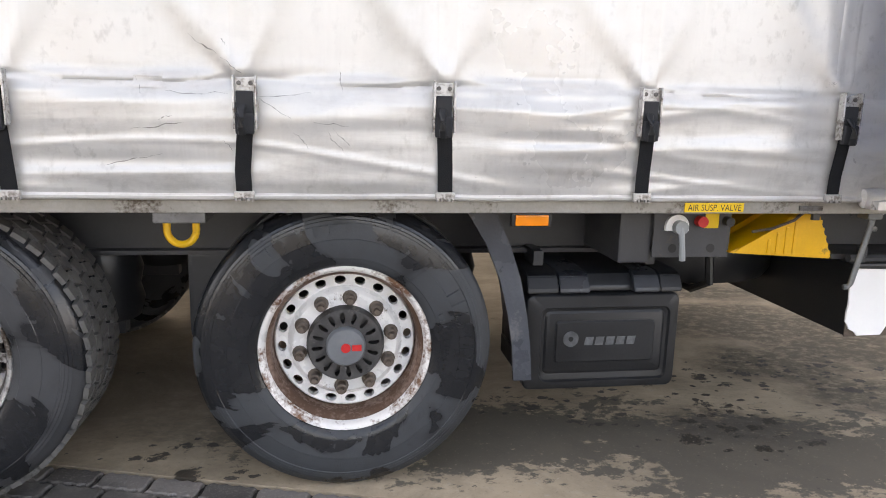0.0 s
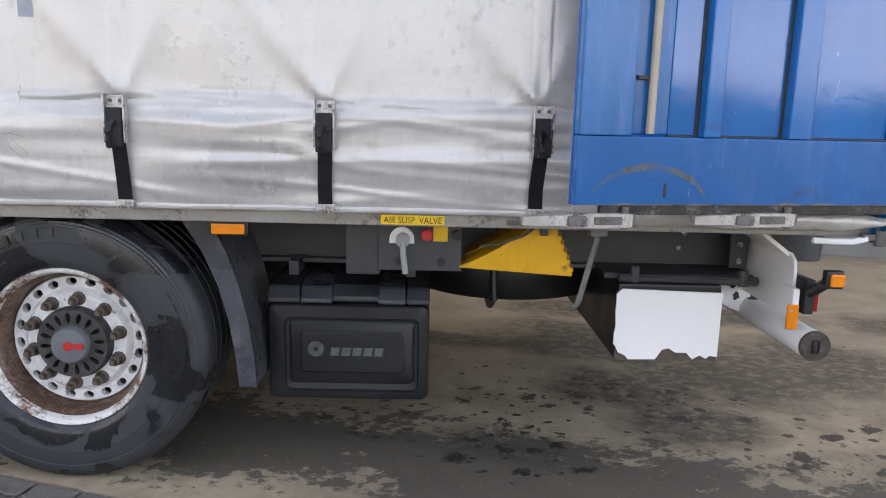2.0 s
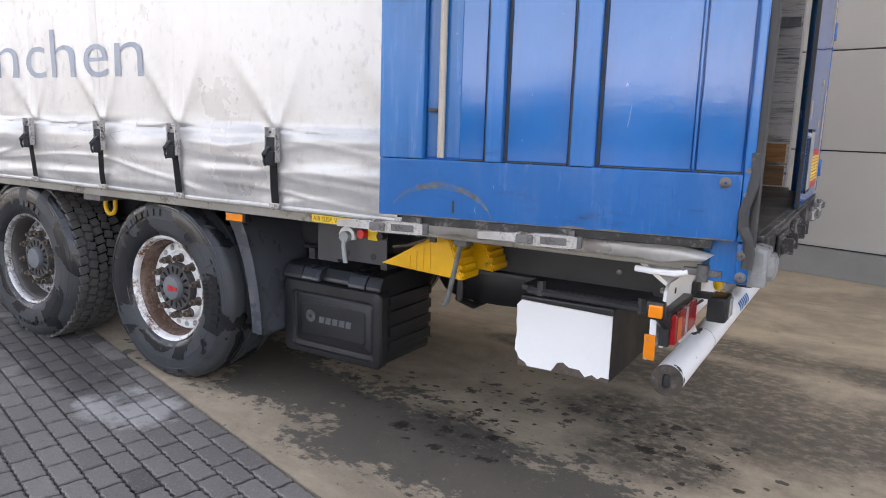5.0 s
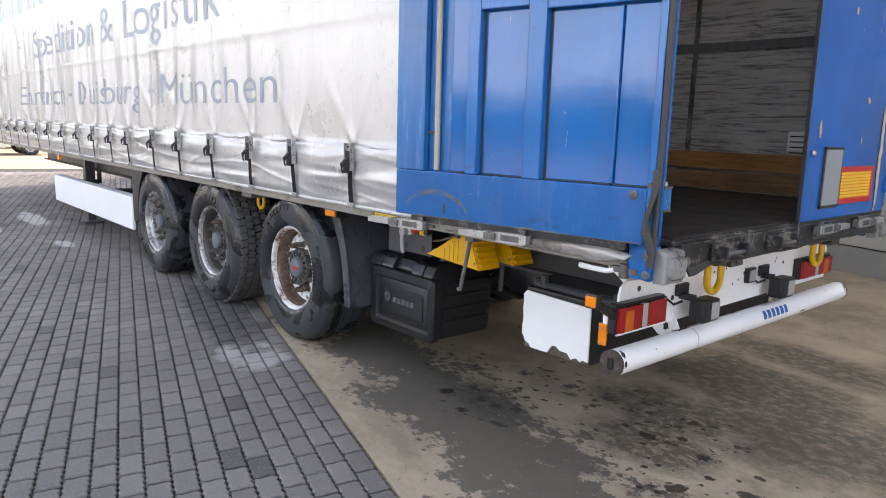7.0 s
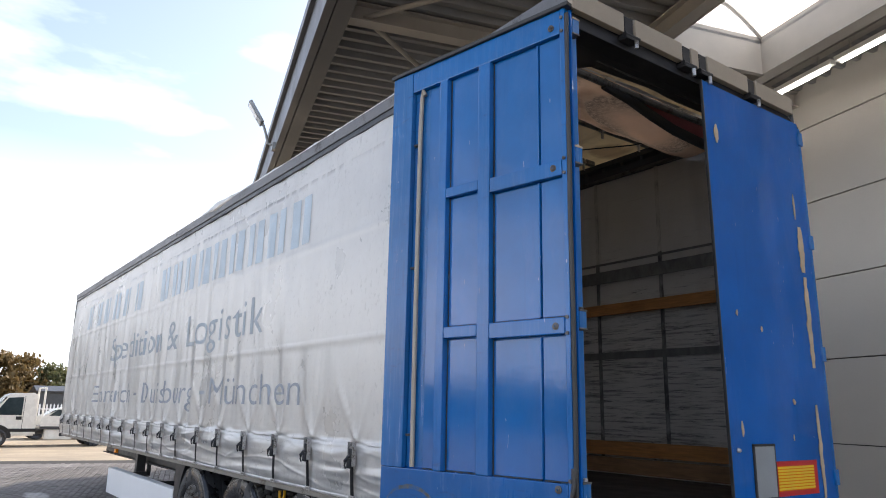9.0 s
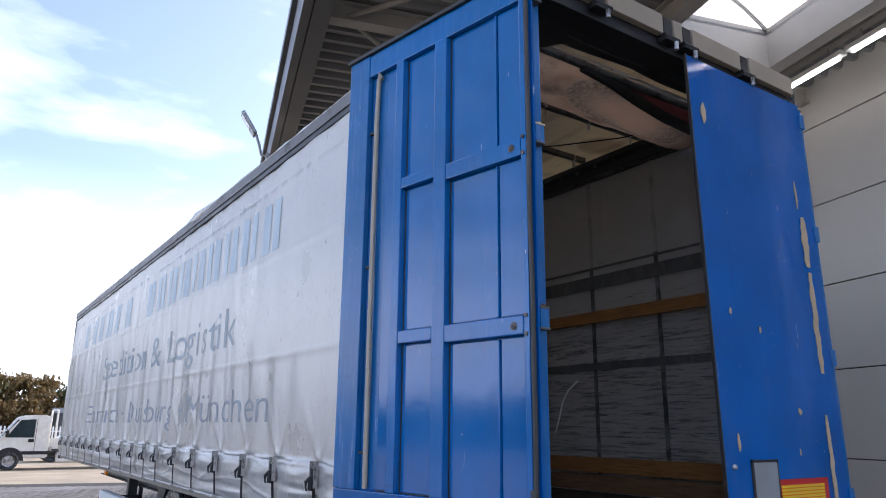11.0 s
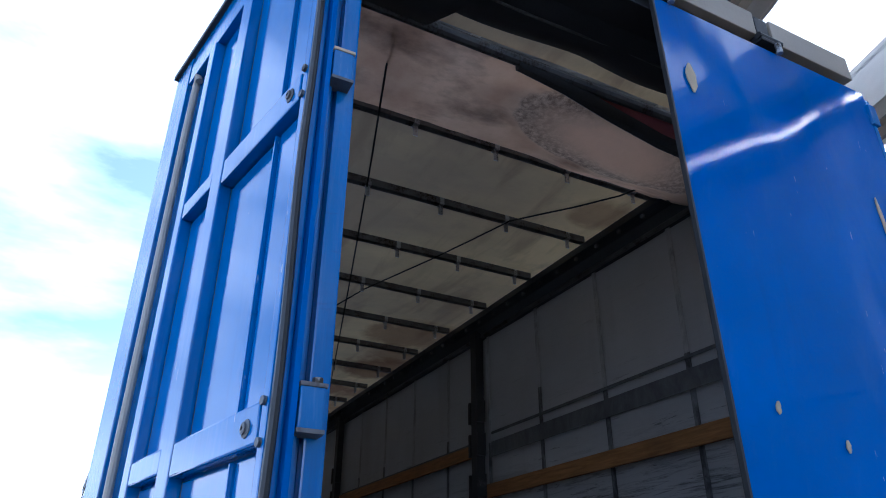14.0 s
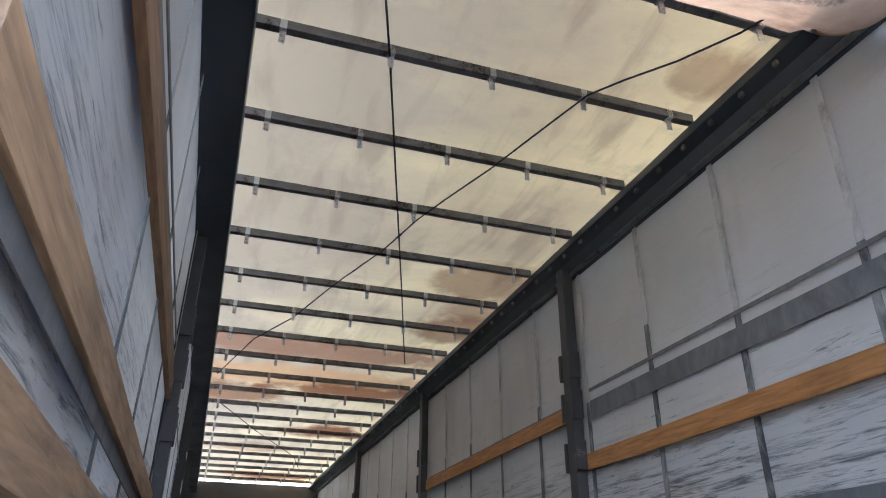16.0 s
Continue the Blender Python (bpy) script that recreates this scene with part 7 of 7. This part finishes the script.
def ring(at, name="lashing_ring"):
    bm = B()
    pts = [(-0.046, 0, 0.02)] + [(0.047 * math.cos(a), 0, -0.052 + 0.05 * math.sin(a)) for a in (math.pi + math.pi * i / 12 for i in range(13))] + [(0.046, 0, 0.02)]
    tube(bm, pts, 0.0125, 10)
    return part(name, bm, YELLOW_STEEL, trailer, "yellow steel lashing ring", at=at)


ring(Matrix.Translation((-0.54, 3.16, 0.995)))
for y, z in ((3.842, 0.945), (5.032, 0.955)):
    ring(Matrix.Translation((2.80, y, z)) @ Matrix.Rotation(radians(90), 4, "Z") @ Matrix.Diagonal((1.35, 1.35, 1.35, 1)))
    bm = B()
    box(bm, 2.74, 2.83, y - 0.045, y + 0.045, z - 0.004, z + 0.05, 0.006)
    part("ring_bracket", bm, DARK, trailer)
for y in (3.92, 5.10):
    bm = B()
    box(bm, 2.72, 2.87, y - 0.06, y + 0.06, 0.935, 0.985, 0.006)
    part("ring_bracket", bm, STEEL_DIRTY, trailer)
bm = B()
box(bm, -0.60, -0.44, 3.03, 3.2, 0.985, 1.02, 0.005)
part("ring_bracket", bm, STEEL_DIRTY, trailer)

# front: side guard, landing legs, marker
bm = B()
box(bm, -6.86, -3.46, 3.11, 3.14, 0.345, 0.705, 0.008)
box(bm, -6.86, -3.46, 3.14, 3.22, 0.69, 0.705)
sg = part("side_guard", bm, WHITE_CLEAN, trailer, "white side guard panel")
for x in (-6.4, -4.9, -3.6):
    bm = B()
    box(bm, x - 0.03, x + 0.03, 3.145, 3.2, 0.4, 0.68)
    box(bm, x - 0.025, x + 0.025, 3.2, 3.6, 0.60, 0.66)
    box(bm, x - 0.025, x + 0.025, 3.56, 3.61, 0.60, 0.79)
    part("guard_bracket", bm, DARK, sg)
for y in (3.50, 4.97):
    bm = B()
    box(bm, -6.65, -6.52, y - 0.065, y + 0.065, 0.30, 1.04, 0.008)
    box(bm, -6.635, -6.535, y - 0.05, y + 0.05, 0.05, 0.30, 0.006)
    box(bm, -6.72, -6.45, y - 0.12, y + 0.12, 0.02, 0.055, 0.01)
    rod(bm, (-6.9, y, 1.0), (-6.62, y, 0.55), 0.025, 8)
    part("landing_leg", bm, DARK, trailer, "dark landing leg")
bm = B()
box(bm, -6.35, -6.25, 3.05, 3.09, 0.95, 1.01, 0.004)
part("front_marker", bm, ORANGE_LENS, trailer)


# ---- by the hall wall ----
spot = HALL @ Vector((2.77, 9.28, 0))
binthing = thing("waste_bin", spot, "dark grey waste bin lined with a blue bag", "bin")
bm = B()
lathe(bm, [(0.0, 0.0), (0.24, 0.0), (0.29, 0.86), (0.30, 0.88), (0.28, 0.88), (0.23, 0.03), (0.0, 0.03)], 24, False)
bm.transform(Matrix.Rotation(radians(90), 4, "X"))
part("barrel", bm, BIN_GREY, binthing, local=True)
bm = B()
sheet(bm, [2 * math.pi * i / 36 for i in range(37)], [0, 1, 2, 3], lambda a, k: ((0.30 + 0.015 * k * (1 + nz(a * 3, k))) * math.cos(a), (0.30 + 0.015 * k * (1 + nz(a * 3, k))) * math.sin(a), 0.90 - 0.045 * k - 0.02 * nz(a * 2.5, k * 2)))
part("bag", bm, BAG_BLUE, binthing, "crumpled blue bag rim", local=True)
bm = B()
for i in range(5):
    rod(bm, (-0.12 + 0.06 * i, 0.1 * math.sin(i * 2), 0.86), (-0.05 + 0.05 * i, 0.12 * math.cos(i), 0.99), 0.05, 8)
part("waste", bm, WHITE_CLEAN, binthing, "white waste", local=True)
for du in (0.0, 0.10):
    bm = B()
    rod(bm, (2.37 + du, WALL_V - 0.09, 0.30), (2.37 + du, WALL_V - 0.09, 5.9), 0.045, 14)
    part("downpipe", hall(bm), WHITE, wall, "pale downpipe")
bm = B()
box(bm, 2.06, 2.13, WALL_V - 0.085, WALL_V - 0.04, 1.50, 1.58, 0.006)
fx = part("socket_box", hall(bm), FLAP, wall, "small grey wall socket with a short cable")
bm = B()
tube(bm, [(2.095, WALL_V - 0.07, 1.50), (2.09, WALL_V - 0.075, 1.44), (2.085, WALL_V - 0.07, 1.39)], 0.008, 6)
part("cable", hall(bm), FLAP, fx)
bm = B()
box(bm, 2.17, 2.25, WALL_V - 0.10, WALL_V - 0.04, 1.44, 1.58, 0.008)
fx = part("wall_switch", hall(bm), WHITE, wall, "white wall switch with a red knob")
bm = B()
box(bm, 2.185, 2.235, WALL_V - 0.125, WALL_V - 0.10, 1.44, 1.49, 0.01)
part("knob", hall(bm), RED, fx)

# floodlight at the canopy edge
fl = thing("floodlight", HALL @ Vector((-6.2, CANOPY_V - 0.10, DECK_Z - 0.28)), "grey floodlight on an arm at the canopy edge", "floodlight", turn=math.degrees(TURN_HALL))
bm = B()
tube(bm, [(0, 0.0, 0.0), (0.0, -0.12, 0.03), (0.02, -0.16, 0.18), (0.0, -0.22, 0.36)], 0.022, 8)
part("arm", bm, FLAP, fl, local=True)
head_at = Matrix.Translation((0.0, -0.34, 0.52)) @ Matrix.Rotation(radians(-58), 4, "X")
bm = B()
box(bm, -0.11, 0.11, -0.20, 0.20, -0.03, 0.03, 0.012, head_at)
part("head", bm, FLAP, fl, local=True)
bm = B()
box(bm, -0.09, 0.09, -0.17, 0.08, -0.036, -0.029, 0.002, head_at)
part("glass", bm, CLEAR_LENS, fl, local=True)
bm = B()
box(bm, -0.07, 0.07, -0.05, 0.0, -0.07, 0.05, 0.006)
part("bracket", bm, FLAP, fl, local=True)

# papers and a rope end inside the trailer
for x0, x1, z0, z1 in ((-0.05, 0.15, 1.48, 1.70), (2.39, 2.55, 1.46, 1.585)):
    bm = B()
    box(bm, x0, x1, 5.418, 5.424, z0, z1)
    pp = part("paper_notice", bm, WHITE_CLEAN, trailer, "pale paper notice")
    for i in range(4):
        bm = B()
        box(bm, x0 + 0.015, x1 - 0.03, 5.4155, 5.4175, z1 - 0.035 - 0.035 * i, z1 - 0.027 - 0.035 * i)
        part("print_line", bm, INK, pp)
bm = B()
tube(bm, [(0.81, 5.40, 2.04), (0.71, 5.39, 1.97), (0.64, 5.385, 1.87), (0.58, 5.39, 1.72), (0.53, 5.39, 1.60)], 0.007, 6)
part("rope_end", bm, WHITE, trailer, "thin white rope end")

# ---- far side of the yard ----
VX = -27.0
VZ = ground_z(VX) - 0.03
van = thing("pickup_truck", (VX, 4.6, VZ), "white flatbed truck with a single cab parked on the yard", "truck")


def along(pts, x0, x1, bevel=0.0):
    bm = B()
    prism(bm, pts, lambda a, b, d: (VX + d, a, VZ + b), (x0, x1))
    if bevel:
        bmesh.ops.bevel(bm, geom=bm.edges[:], offset=bevel, segments=2, affect="EDGES")
    return bm


cab = part("cab", along([(2.42, 0.42), (2.42, 0.82), (2.50, 0.98), (2.92, 1.16), (3.36, 1.86), (3.50, 1.97), (4.32, 2.0), (4.42, 1.9), (4.44, 0.42)], -0.92, 0.92, 0.05), VAN_WHITE, van)
part("side_window", along([(3.02, 1.17), (3.42, 1.80), (3.92, 1.84), (3.92, 1.17)], 0.915, 0.928), VAN_GLASS, cab)
part("rear_window", along([(3.0, 1.22), (3.36, 1.80), (3.36, 1.84), (2.95, 1.22)], -0.8, 0.8), VAN_GLASS, cab)
part("door_seam", along([(3.96, 0.55), (3.96, 1.88), (3.975, 1.88), (3.975, 0.55)], 0.918, 0.924), INK, cab)
part("door_handle", along([(3.74, 1.0), (3.74, 1.12), (3.93, 1.12), (3.93, 1.0)], 0.92, 0.945), BLACK, cab)
part("side_mirror", along([(2.98, 1.18), (2.98, 1.42), (3.09, 1.42), (3.09, 1.18)], 0.94, 1.08, 0.02), BLACK, cab, "black door mirror")
part("bumper", along([(2.34, 0.25), (2.34, 0.74), (2.45, 0.82), (2.86, 0.80), (2.86, 0.42), (2.8, 0.25)], -0.9, 0.935, 0.03), BLACK, van, "black plastic bumper")
part("sill_trim", along([(3.55, 0.56), (3.55, 0.68), (4.44, 0.68), (4.44, 0.56)], 0.90, 0.935), BLACK, van)
part("chassis", along([(3.0, 0.45), (3.0, 0.6), (7.4, 0.6), (7.4, 0.45)], -0.45, 0.45), DARK, van)
part("load_bed", along([(4.55, 0.66), (4.55, 0.76), (7.9, 0.76), (7.9, 0.66)], -1.0, 1.0), DARK, van)
part("side_board", along([(4.58, 0.765), (4.58, 1.12), (7.88, 1.12), (7.88, 0.765)], 0.97, 1.0, 0.008), VAN_WHITE, van, "white side board")
part("side_board", along([(4.58, 0.765), (4.58, 1.12), (7.88, 1.12), (7.88, 0.765)], -1.0, -0.97, 0.008), VAN_WHITE, van, "white side board")
part("tail_board", along([(7.89, 0.765), (7.89, 1.12), (7.92, 1.12), (7.92, 0.765)], -1.0, 1.0, 0.008), VAN_WHITE, van)
part("tool_locker", along([(4.75, 0.28), (4.75, 0.64), (5.7, 0.64), (5.7, 0.28)], 0.55, 0.95, 0.02), VAN_WHITE, van, "white locker under the bed")
for x in (-0.9, 0.9):
    bm = B()
    rod(bm, (VX + x, 4.62, VZ + 0.765), (VX + x, 4.62, VZ + 2.2), 0.035, 8)
    part("rack_post", bm, VAN_WHITE, van)
bm = B()
rod(bm, (VX - 0.9, 4.62, VZ + 2.2), (VX + 0.9, 4.62, VZ + 2.2), 0.035, 8)
part("rack_bar", bm, VAN_WHITE, van)
for y in (3.19, 6.5):
    for s in (-1, 1):
        bm = B()
        lathe(bm, [(0.2, -0.1), (0.30, -0.11), (0.335, -0.08), (0.335, 0.08), (0.30, 0.11), (0.2, 0.1)], 28)
        bm.transform(Matrix.Translation((VX + s * 0.86, y, VZ + 0.335)) @ Matrix.Rotation(radians(90), 4, "Z"))
        whl = part("wheel", bm, RUBBER_B, van)
        bm = B()
        lathe(bm, [(0.0, -0.07), (0.08, -0.09), (0.17, -0.07), (0.21, -0.1), (0.21, 0.1), (0.0, 0.07)], 24, False)
        bm.transform(Matrix.Translation((VX + s * 0.86, y, VZ + 0.335)) @ Matrix.Rotation(radians(90), 4, "Z"))
        part("wheel_disc", bm, RIM_GREY, whl)
bm = B()
for x0, x1, r in ((-0.94, 0.94, 0.48),):
    prism(bm, [(3.19 + r * math.cos(math.pi * i / 12), 0.34 + r * math.sin(math.pi * i / 12)) for i in range(13)], lambda a, b, d: (VX + d, a, VZ + b), (0.70, 0.924))
part("wheel_arch", bm, BLACK, van)

car = thing("parked_car", (-33.0, 6.2, ground_z(-33) - 0.03), "white estate car parked behind the truck", "car")
CZ = ground_z(-33) - 0.03
bm = B()
prism(bm, [(4.5, 0.35), (4.5, 0.75), (4.75, 0.90), (5.45, 0.98), (5.95, 1.36), (6.4, 1.44), (7.7, 1.42), (8.4, 1.0), (8.5, 0.75), (8.45, 0.35)], lambda a, b, d: (-33 + d, a, CZ + b), (-0.85, 0.85))
bmesh.ops.bevel(bm, geom=bm.edges[:], offset=0.06, segments=2, affect="EDGES")
shell = part("body", bm, VAN_WHITE, car)
bm = B()
prism(bm, [(5.62, 1.02), (6.0, 1.33), (6.9, 1.38), (7.6, 1.36), (8.1, 1.02)], lambda a, b, d: (-33 + d, a, CZ + b), (0.845, 0.858))
part("side_window", bm, VAN_GLASS, shell)
for y in (5.25, 7.75):
    for s in (-1, 1):
        bm = B()
        lathe(bm, [(0.0, -0.06), (0.18, -0.08), (0.2, -0.1), (0.29, -0.1), (0.31, -0.07), (0.31, 0.07), (0.29, 0.1), (0.0, 0.08)], 24, False)
        bm.transform(Matrix.Translation((-33 + s * 0.79, y, CZ + 0.31)) @ Matrix.Rotation(radians(90), 4, "Z"))
        part("wheel", bm, RUBBER_B, car)

FZ = ground_z(-41) - 0.03
fence = thing("palisade_fence", (-41, 4, FZ), "white palisade fence at the end of the yard", "fence")
for z in (0.35, 1.25):
    bm = B()
    box(bm, -41.0, -40.95, -14, 22, FZ + z, FZ + z + 0.06)
    part("fence_rail", bm, WHITE, fence)
bm = B()
prism(bm, [(-0.04, 0.0), (0.04, 0.0), (0.04, 1.50), (0.0, 1.58), (-0.04, 1.50)], lambda a, b, d: (d, a, b), (0.0, 0.02))
picket = part("picket", bm, WHITE, fence, at=Matrix.Translation((-40.94, -14, FZ)))
for i in range(1, 200):
    again(picket, Matrix.Translation((-40.94, -14 + i * 0.18, FZ)))

rng = random.Random(11)


def leaf_mat(name, a, b):
    k = Nodes(name)
    geo = k.n.new("ShaderNodeNewGeometry")
    c = k.mix(geo.outputs["Random Per Island"], a, b)
    k.set(c, 0.6)
    return k.glow(c, 0.3)


LEAF_G = leaf_mat("green_leaves", (0.075, 0.092, 0.036), (0.18, 0.17, 0.075))
LEAF_B = leaf_mat("autumn_leaves", (0.13, 0.095, 0.035), (0.24, 0.155, 0.06))


def tree_at(x, y, tall, mat, label):
    z0 = ground_z(x) - 0.03
    t = thing("tree", (x, y, z0), label, "tree", "trees behind the fence")
    bm = B()
    rod(bm, (0, 0, 0), (0.1, 0.1, tall * 0.55), 0.22, 10, 0.10)
    for i in range(6):
        a = i * 1.1
        rod(bm, (0.05, 0.05, tall * (0.25 + 0.05 * i)), (math.cos(a) * tall * 0.25, math.sin(a) * tall * 0.25, tall * (0.5 + 0.05 * i)), 0.08, 6, 0.03)
    part("trunk", bm, BARK, t, local=True)
    bm = B()
    for _ in range(34):
        u, h, a = rng.random() ** 0.4, rng.random(), rng.random() * 6.283
        wide = tall * 0.40 * math.sin(math.pi * (0.12 + 0.83 * h)) ** 0.7 * (0.85 + 0.3 * rng.random())
        b = Vector((math.cos(a) * u * wide, math.sin(a) * u * wide, tall * (0.14 + 0.80 * h)))
        for _ in range(120):
            p = b + Vector((rng.gauss(0, 1), rng.gauss(0, 1), rng.gauss(0, 0.8))) * tall * 0.06
            q = Euler((rng.random() * 6, rng.random() * 6, rng.random() * 6)).to_matrix() * ((0.09 + 0.10 * rng.random()) * tall / 6)
            bm.faces.new([bm.verts.new(p + q @ Vector(c)) for c in ((-1, -0.6, 0), (1, -0.4, 0), (0.8, 0.7, 0.2), (-0.7, 0.6, 0))])
    part("crown", bm, mat, t, local=True, smooth=0)
    return t


ta = tree_at(-55, 0.9, 7.4, LEAF_G, "leafy green tree behind the fence")
tb = tree_at(-56, 5.6, 5.0, LEAF_B, "browning autumn tree behind the fence")
tc = tree_at(-57, 9.2, 4.7, LEAF_G, "dark green tree behind the fence")
for x, y, a in ((-54, -4.2, 40), (-56, -9, 200), (-53, -14, 77)):
    copy_thing(ta, pose(x, y, ground_z(x) - 0.03, 0, 0, a))
for x, y, a in ((-55, 4.1, 60), (-57, 7.2, 120), (-52, -1.8, 210), (-53, -7, 20), (-58, 13, 300)):
    copy_thing(tb, pose(x, y, ground_z(x) - 0.03, 0, 0, a))
for x, y, a in ((-58, 11.0, 60), (-59, 16, 150)):
    copy_thing(tc, pose(x, y, ground_z(x) - 0.03, 0, 0, a))
# a belt of trees across the open yard, seen only in the gloss of the paint and the curtain
bm = B()
for i in range(420):
    x, y = -95 + 0.42 * i + rng.gauss(0, 0.3), -40 + rng.gauss(0, 1.5)
    tall = 3.4 + 1.6 * nz(i * 0.11, 2.2) + 1.0 * nz(i * 0.45, 7.1)
    for _ in range(26):
        p = Vector((x + rng.gauss(0, 0.7), y + rng.gauss(0, 0.7), ground_z(x) + tall * rng.random()))
        q = Euler((rng.random() * 6, rng.random() * 6, rng.random() * 6)).to_matrix() * (0.35 + 0.3 * rng.random())
        bm.faces.new([bm.verts.new(p + q @ Vector(c)) for c in ((-1, -0.6, 0), (1, -0.4, 0), (0.8, 0.7, 0.2), (-0.7, 0.6, 0))])
alone("tree_belt", bm, LEAF_G, "distant belt of green trees across the yard", "trees", "stuff", smooth=0)
SZ = ground_z(-50) - 0.03
shed = thing("dark_shed", (-50, 10, SZ), "low dark shed beyond the fence", "shed")
bm = B()
box(bm, -52, -49, 7.2, 13.5, SZ, SZ + 2.3, 0.03)
part("shed_wall", bm, BIN_GREY, shed)
bm = B()
prism(bm, [(-52.2, 2.3), (-48.8, 2.3), (-48.8, 2.38), (-50.5, 2.75), (-52.2, 2.38)], lambda a, b, d: (a, d, SZ + b), (7.0, 13.7))
part("shed_roof", bm, DARK, shed)

# ---- wall cladding and paving stones ----
for i in range(6):
    bm = B()
    box(bm, -19.5, 18, WALL_V - 0.045, WALL_V + 0.001, 0.316 + 1.033 * i, 0.316 + 1.033 * (i + 1) - 0.014, 0.004)
    part("cladding_panel", hall(bm), CLAD, wall)

PL, PW = 0.2, 0.1085
side, n = [], 8
for i in range(n + 1):
    side.append((PL * i / n, 0.0045 * (1 if i % 2 else -1)))
GAPJ, GAPE = 0.0048, 0.0085


def paver_outline(inset):
    """A long block with toothed sides and slightly waved ends."""
    lo = [(min(max(u, GAPE + inset), PL - GAPE - inset), d + GAPJ + inset) for u, d in side]
    hi = [(u, d + PW - GAPJ * 2 - 2 * inset) for u, d in lo]
    wave = lambda v: 0.005 * math.sin(2 * math.pi * v / PW)
    ends = [PW * 0.3, PW * 0.5, PW * 0.72]
    return lo + [(PL - GAPE - inset + wave(v), v) for v in ends] + hi[::-1] + [(GAPE + inset + wave(v), v) for v in ends[::-1]]


rings = [[(a, b, z) for a, b in paver_outline(ins)] for ins, z in ((0.0, -0.03), (0.0, -0.006), (0.006, 0.0))]
m = len(rings[0])
P_VERTS = np.array([p for r in rings for p in r])
P_FACES = [list(range(2 * m, 3 * m))] + [[k * m + i, k * m + (i + 1) % m, (k + 1) * m + (i + 1) % m, (k + 1) * m + i] for k in (0, 1) for i in range(m)]
bed = B()
sheet(bed, [-17, -12, -9, -7, -5, -3, 0, 8.2], [-5.2, -4, 0, EDGE_V], lambda u, v: (lambda p: (p.x, p.y, ground_z(p.x) + 0.002))(HALL @ Vector((u, v, 0))))
paving = alone("paving", bed, SAND, "grey interlocking block paving with dark joints", "paving", "structure")
cosA, sinA = math.cos(TURN_HALL), math.sin(TURN_HALL)
near_mesh = bpy.data.meshes.new("paver")
near_mesh.from_pydata([tuple(p) for p in P_VERTS], [], P_FACES)
near_mesh.materials.append(PAVER)
allv, allf, count = [], [], 0
for k in range(74):
    v = EDGE_V - 0.004 - PW * (k + 1)
    shift = (k * 0.37) % 1.0 * PL
    for i in range(120):
        u = -15.6 + shift + i * PL
        if u > 7.9:
            break
        x, y = u * cosA - v * sinA, u * sinA + v * cosA
        z = ground_z(x) + 0.02 + 0.0025 * nz(u * 9.1, v * 9.7)
        tilt = 0.008 * nz(u * 7, v * 7, 5)
        if 0.25 < u < 2.55 and k < 25 and count < 290:
            ob = new("paver", near_mesh)
            ob.parent = paving
            ob.matrix_basis = Matrix.Translation((x, y, z)) @ HALL @ Matrix.Rotation(tilt, 4, "Y")
            count += 1
            continue
        pv = P_VERTS.copy()
        pv[:, 2] += z + pv[:, 0] * -tilt
        px, py = pv[:, 0] * cosA - pv[:, 1] * sinA + x, pv[:, 0] * sinA + pv[:, 1] * cosA + y
        base = len(allv) * len(P_VERTS)
        allv.append(np.stack([px, py, pv[:, 2]], 1))
        allf += [[base + a for a in f] for f in P_FACES]
far_mesh = bpy.data.meshes.new("paver_field")
far_mesh.from_pydata(np.concatenate(allv).tolist(), [], allf)
far_mesh.materials.append(PAVER)
field = new("paver_field", far_mesh)
field.parent = paving
tagged(field, "grey interlocking paving blocks", kind="stuff")
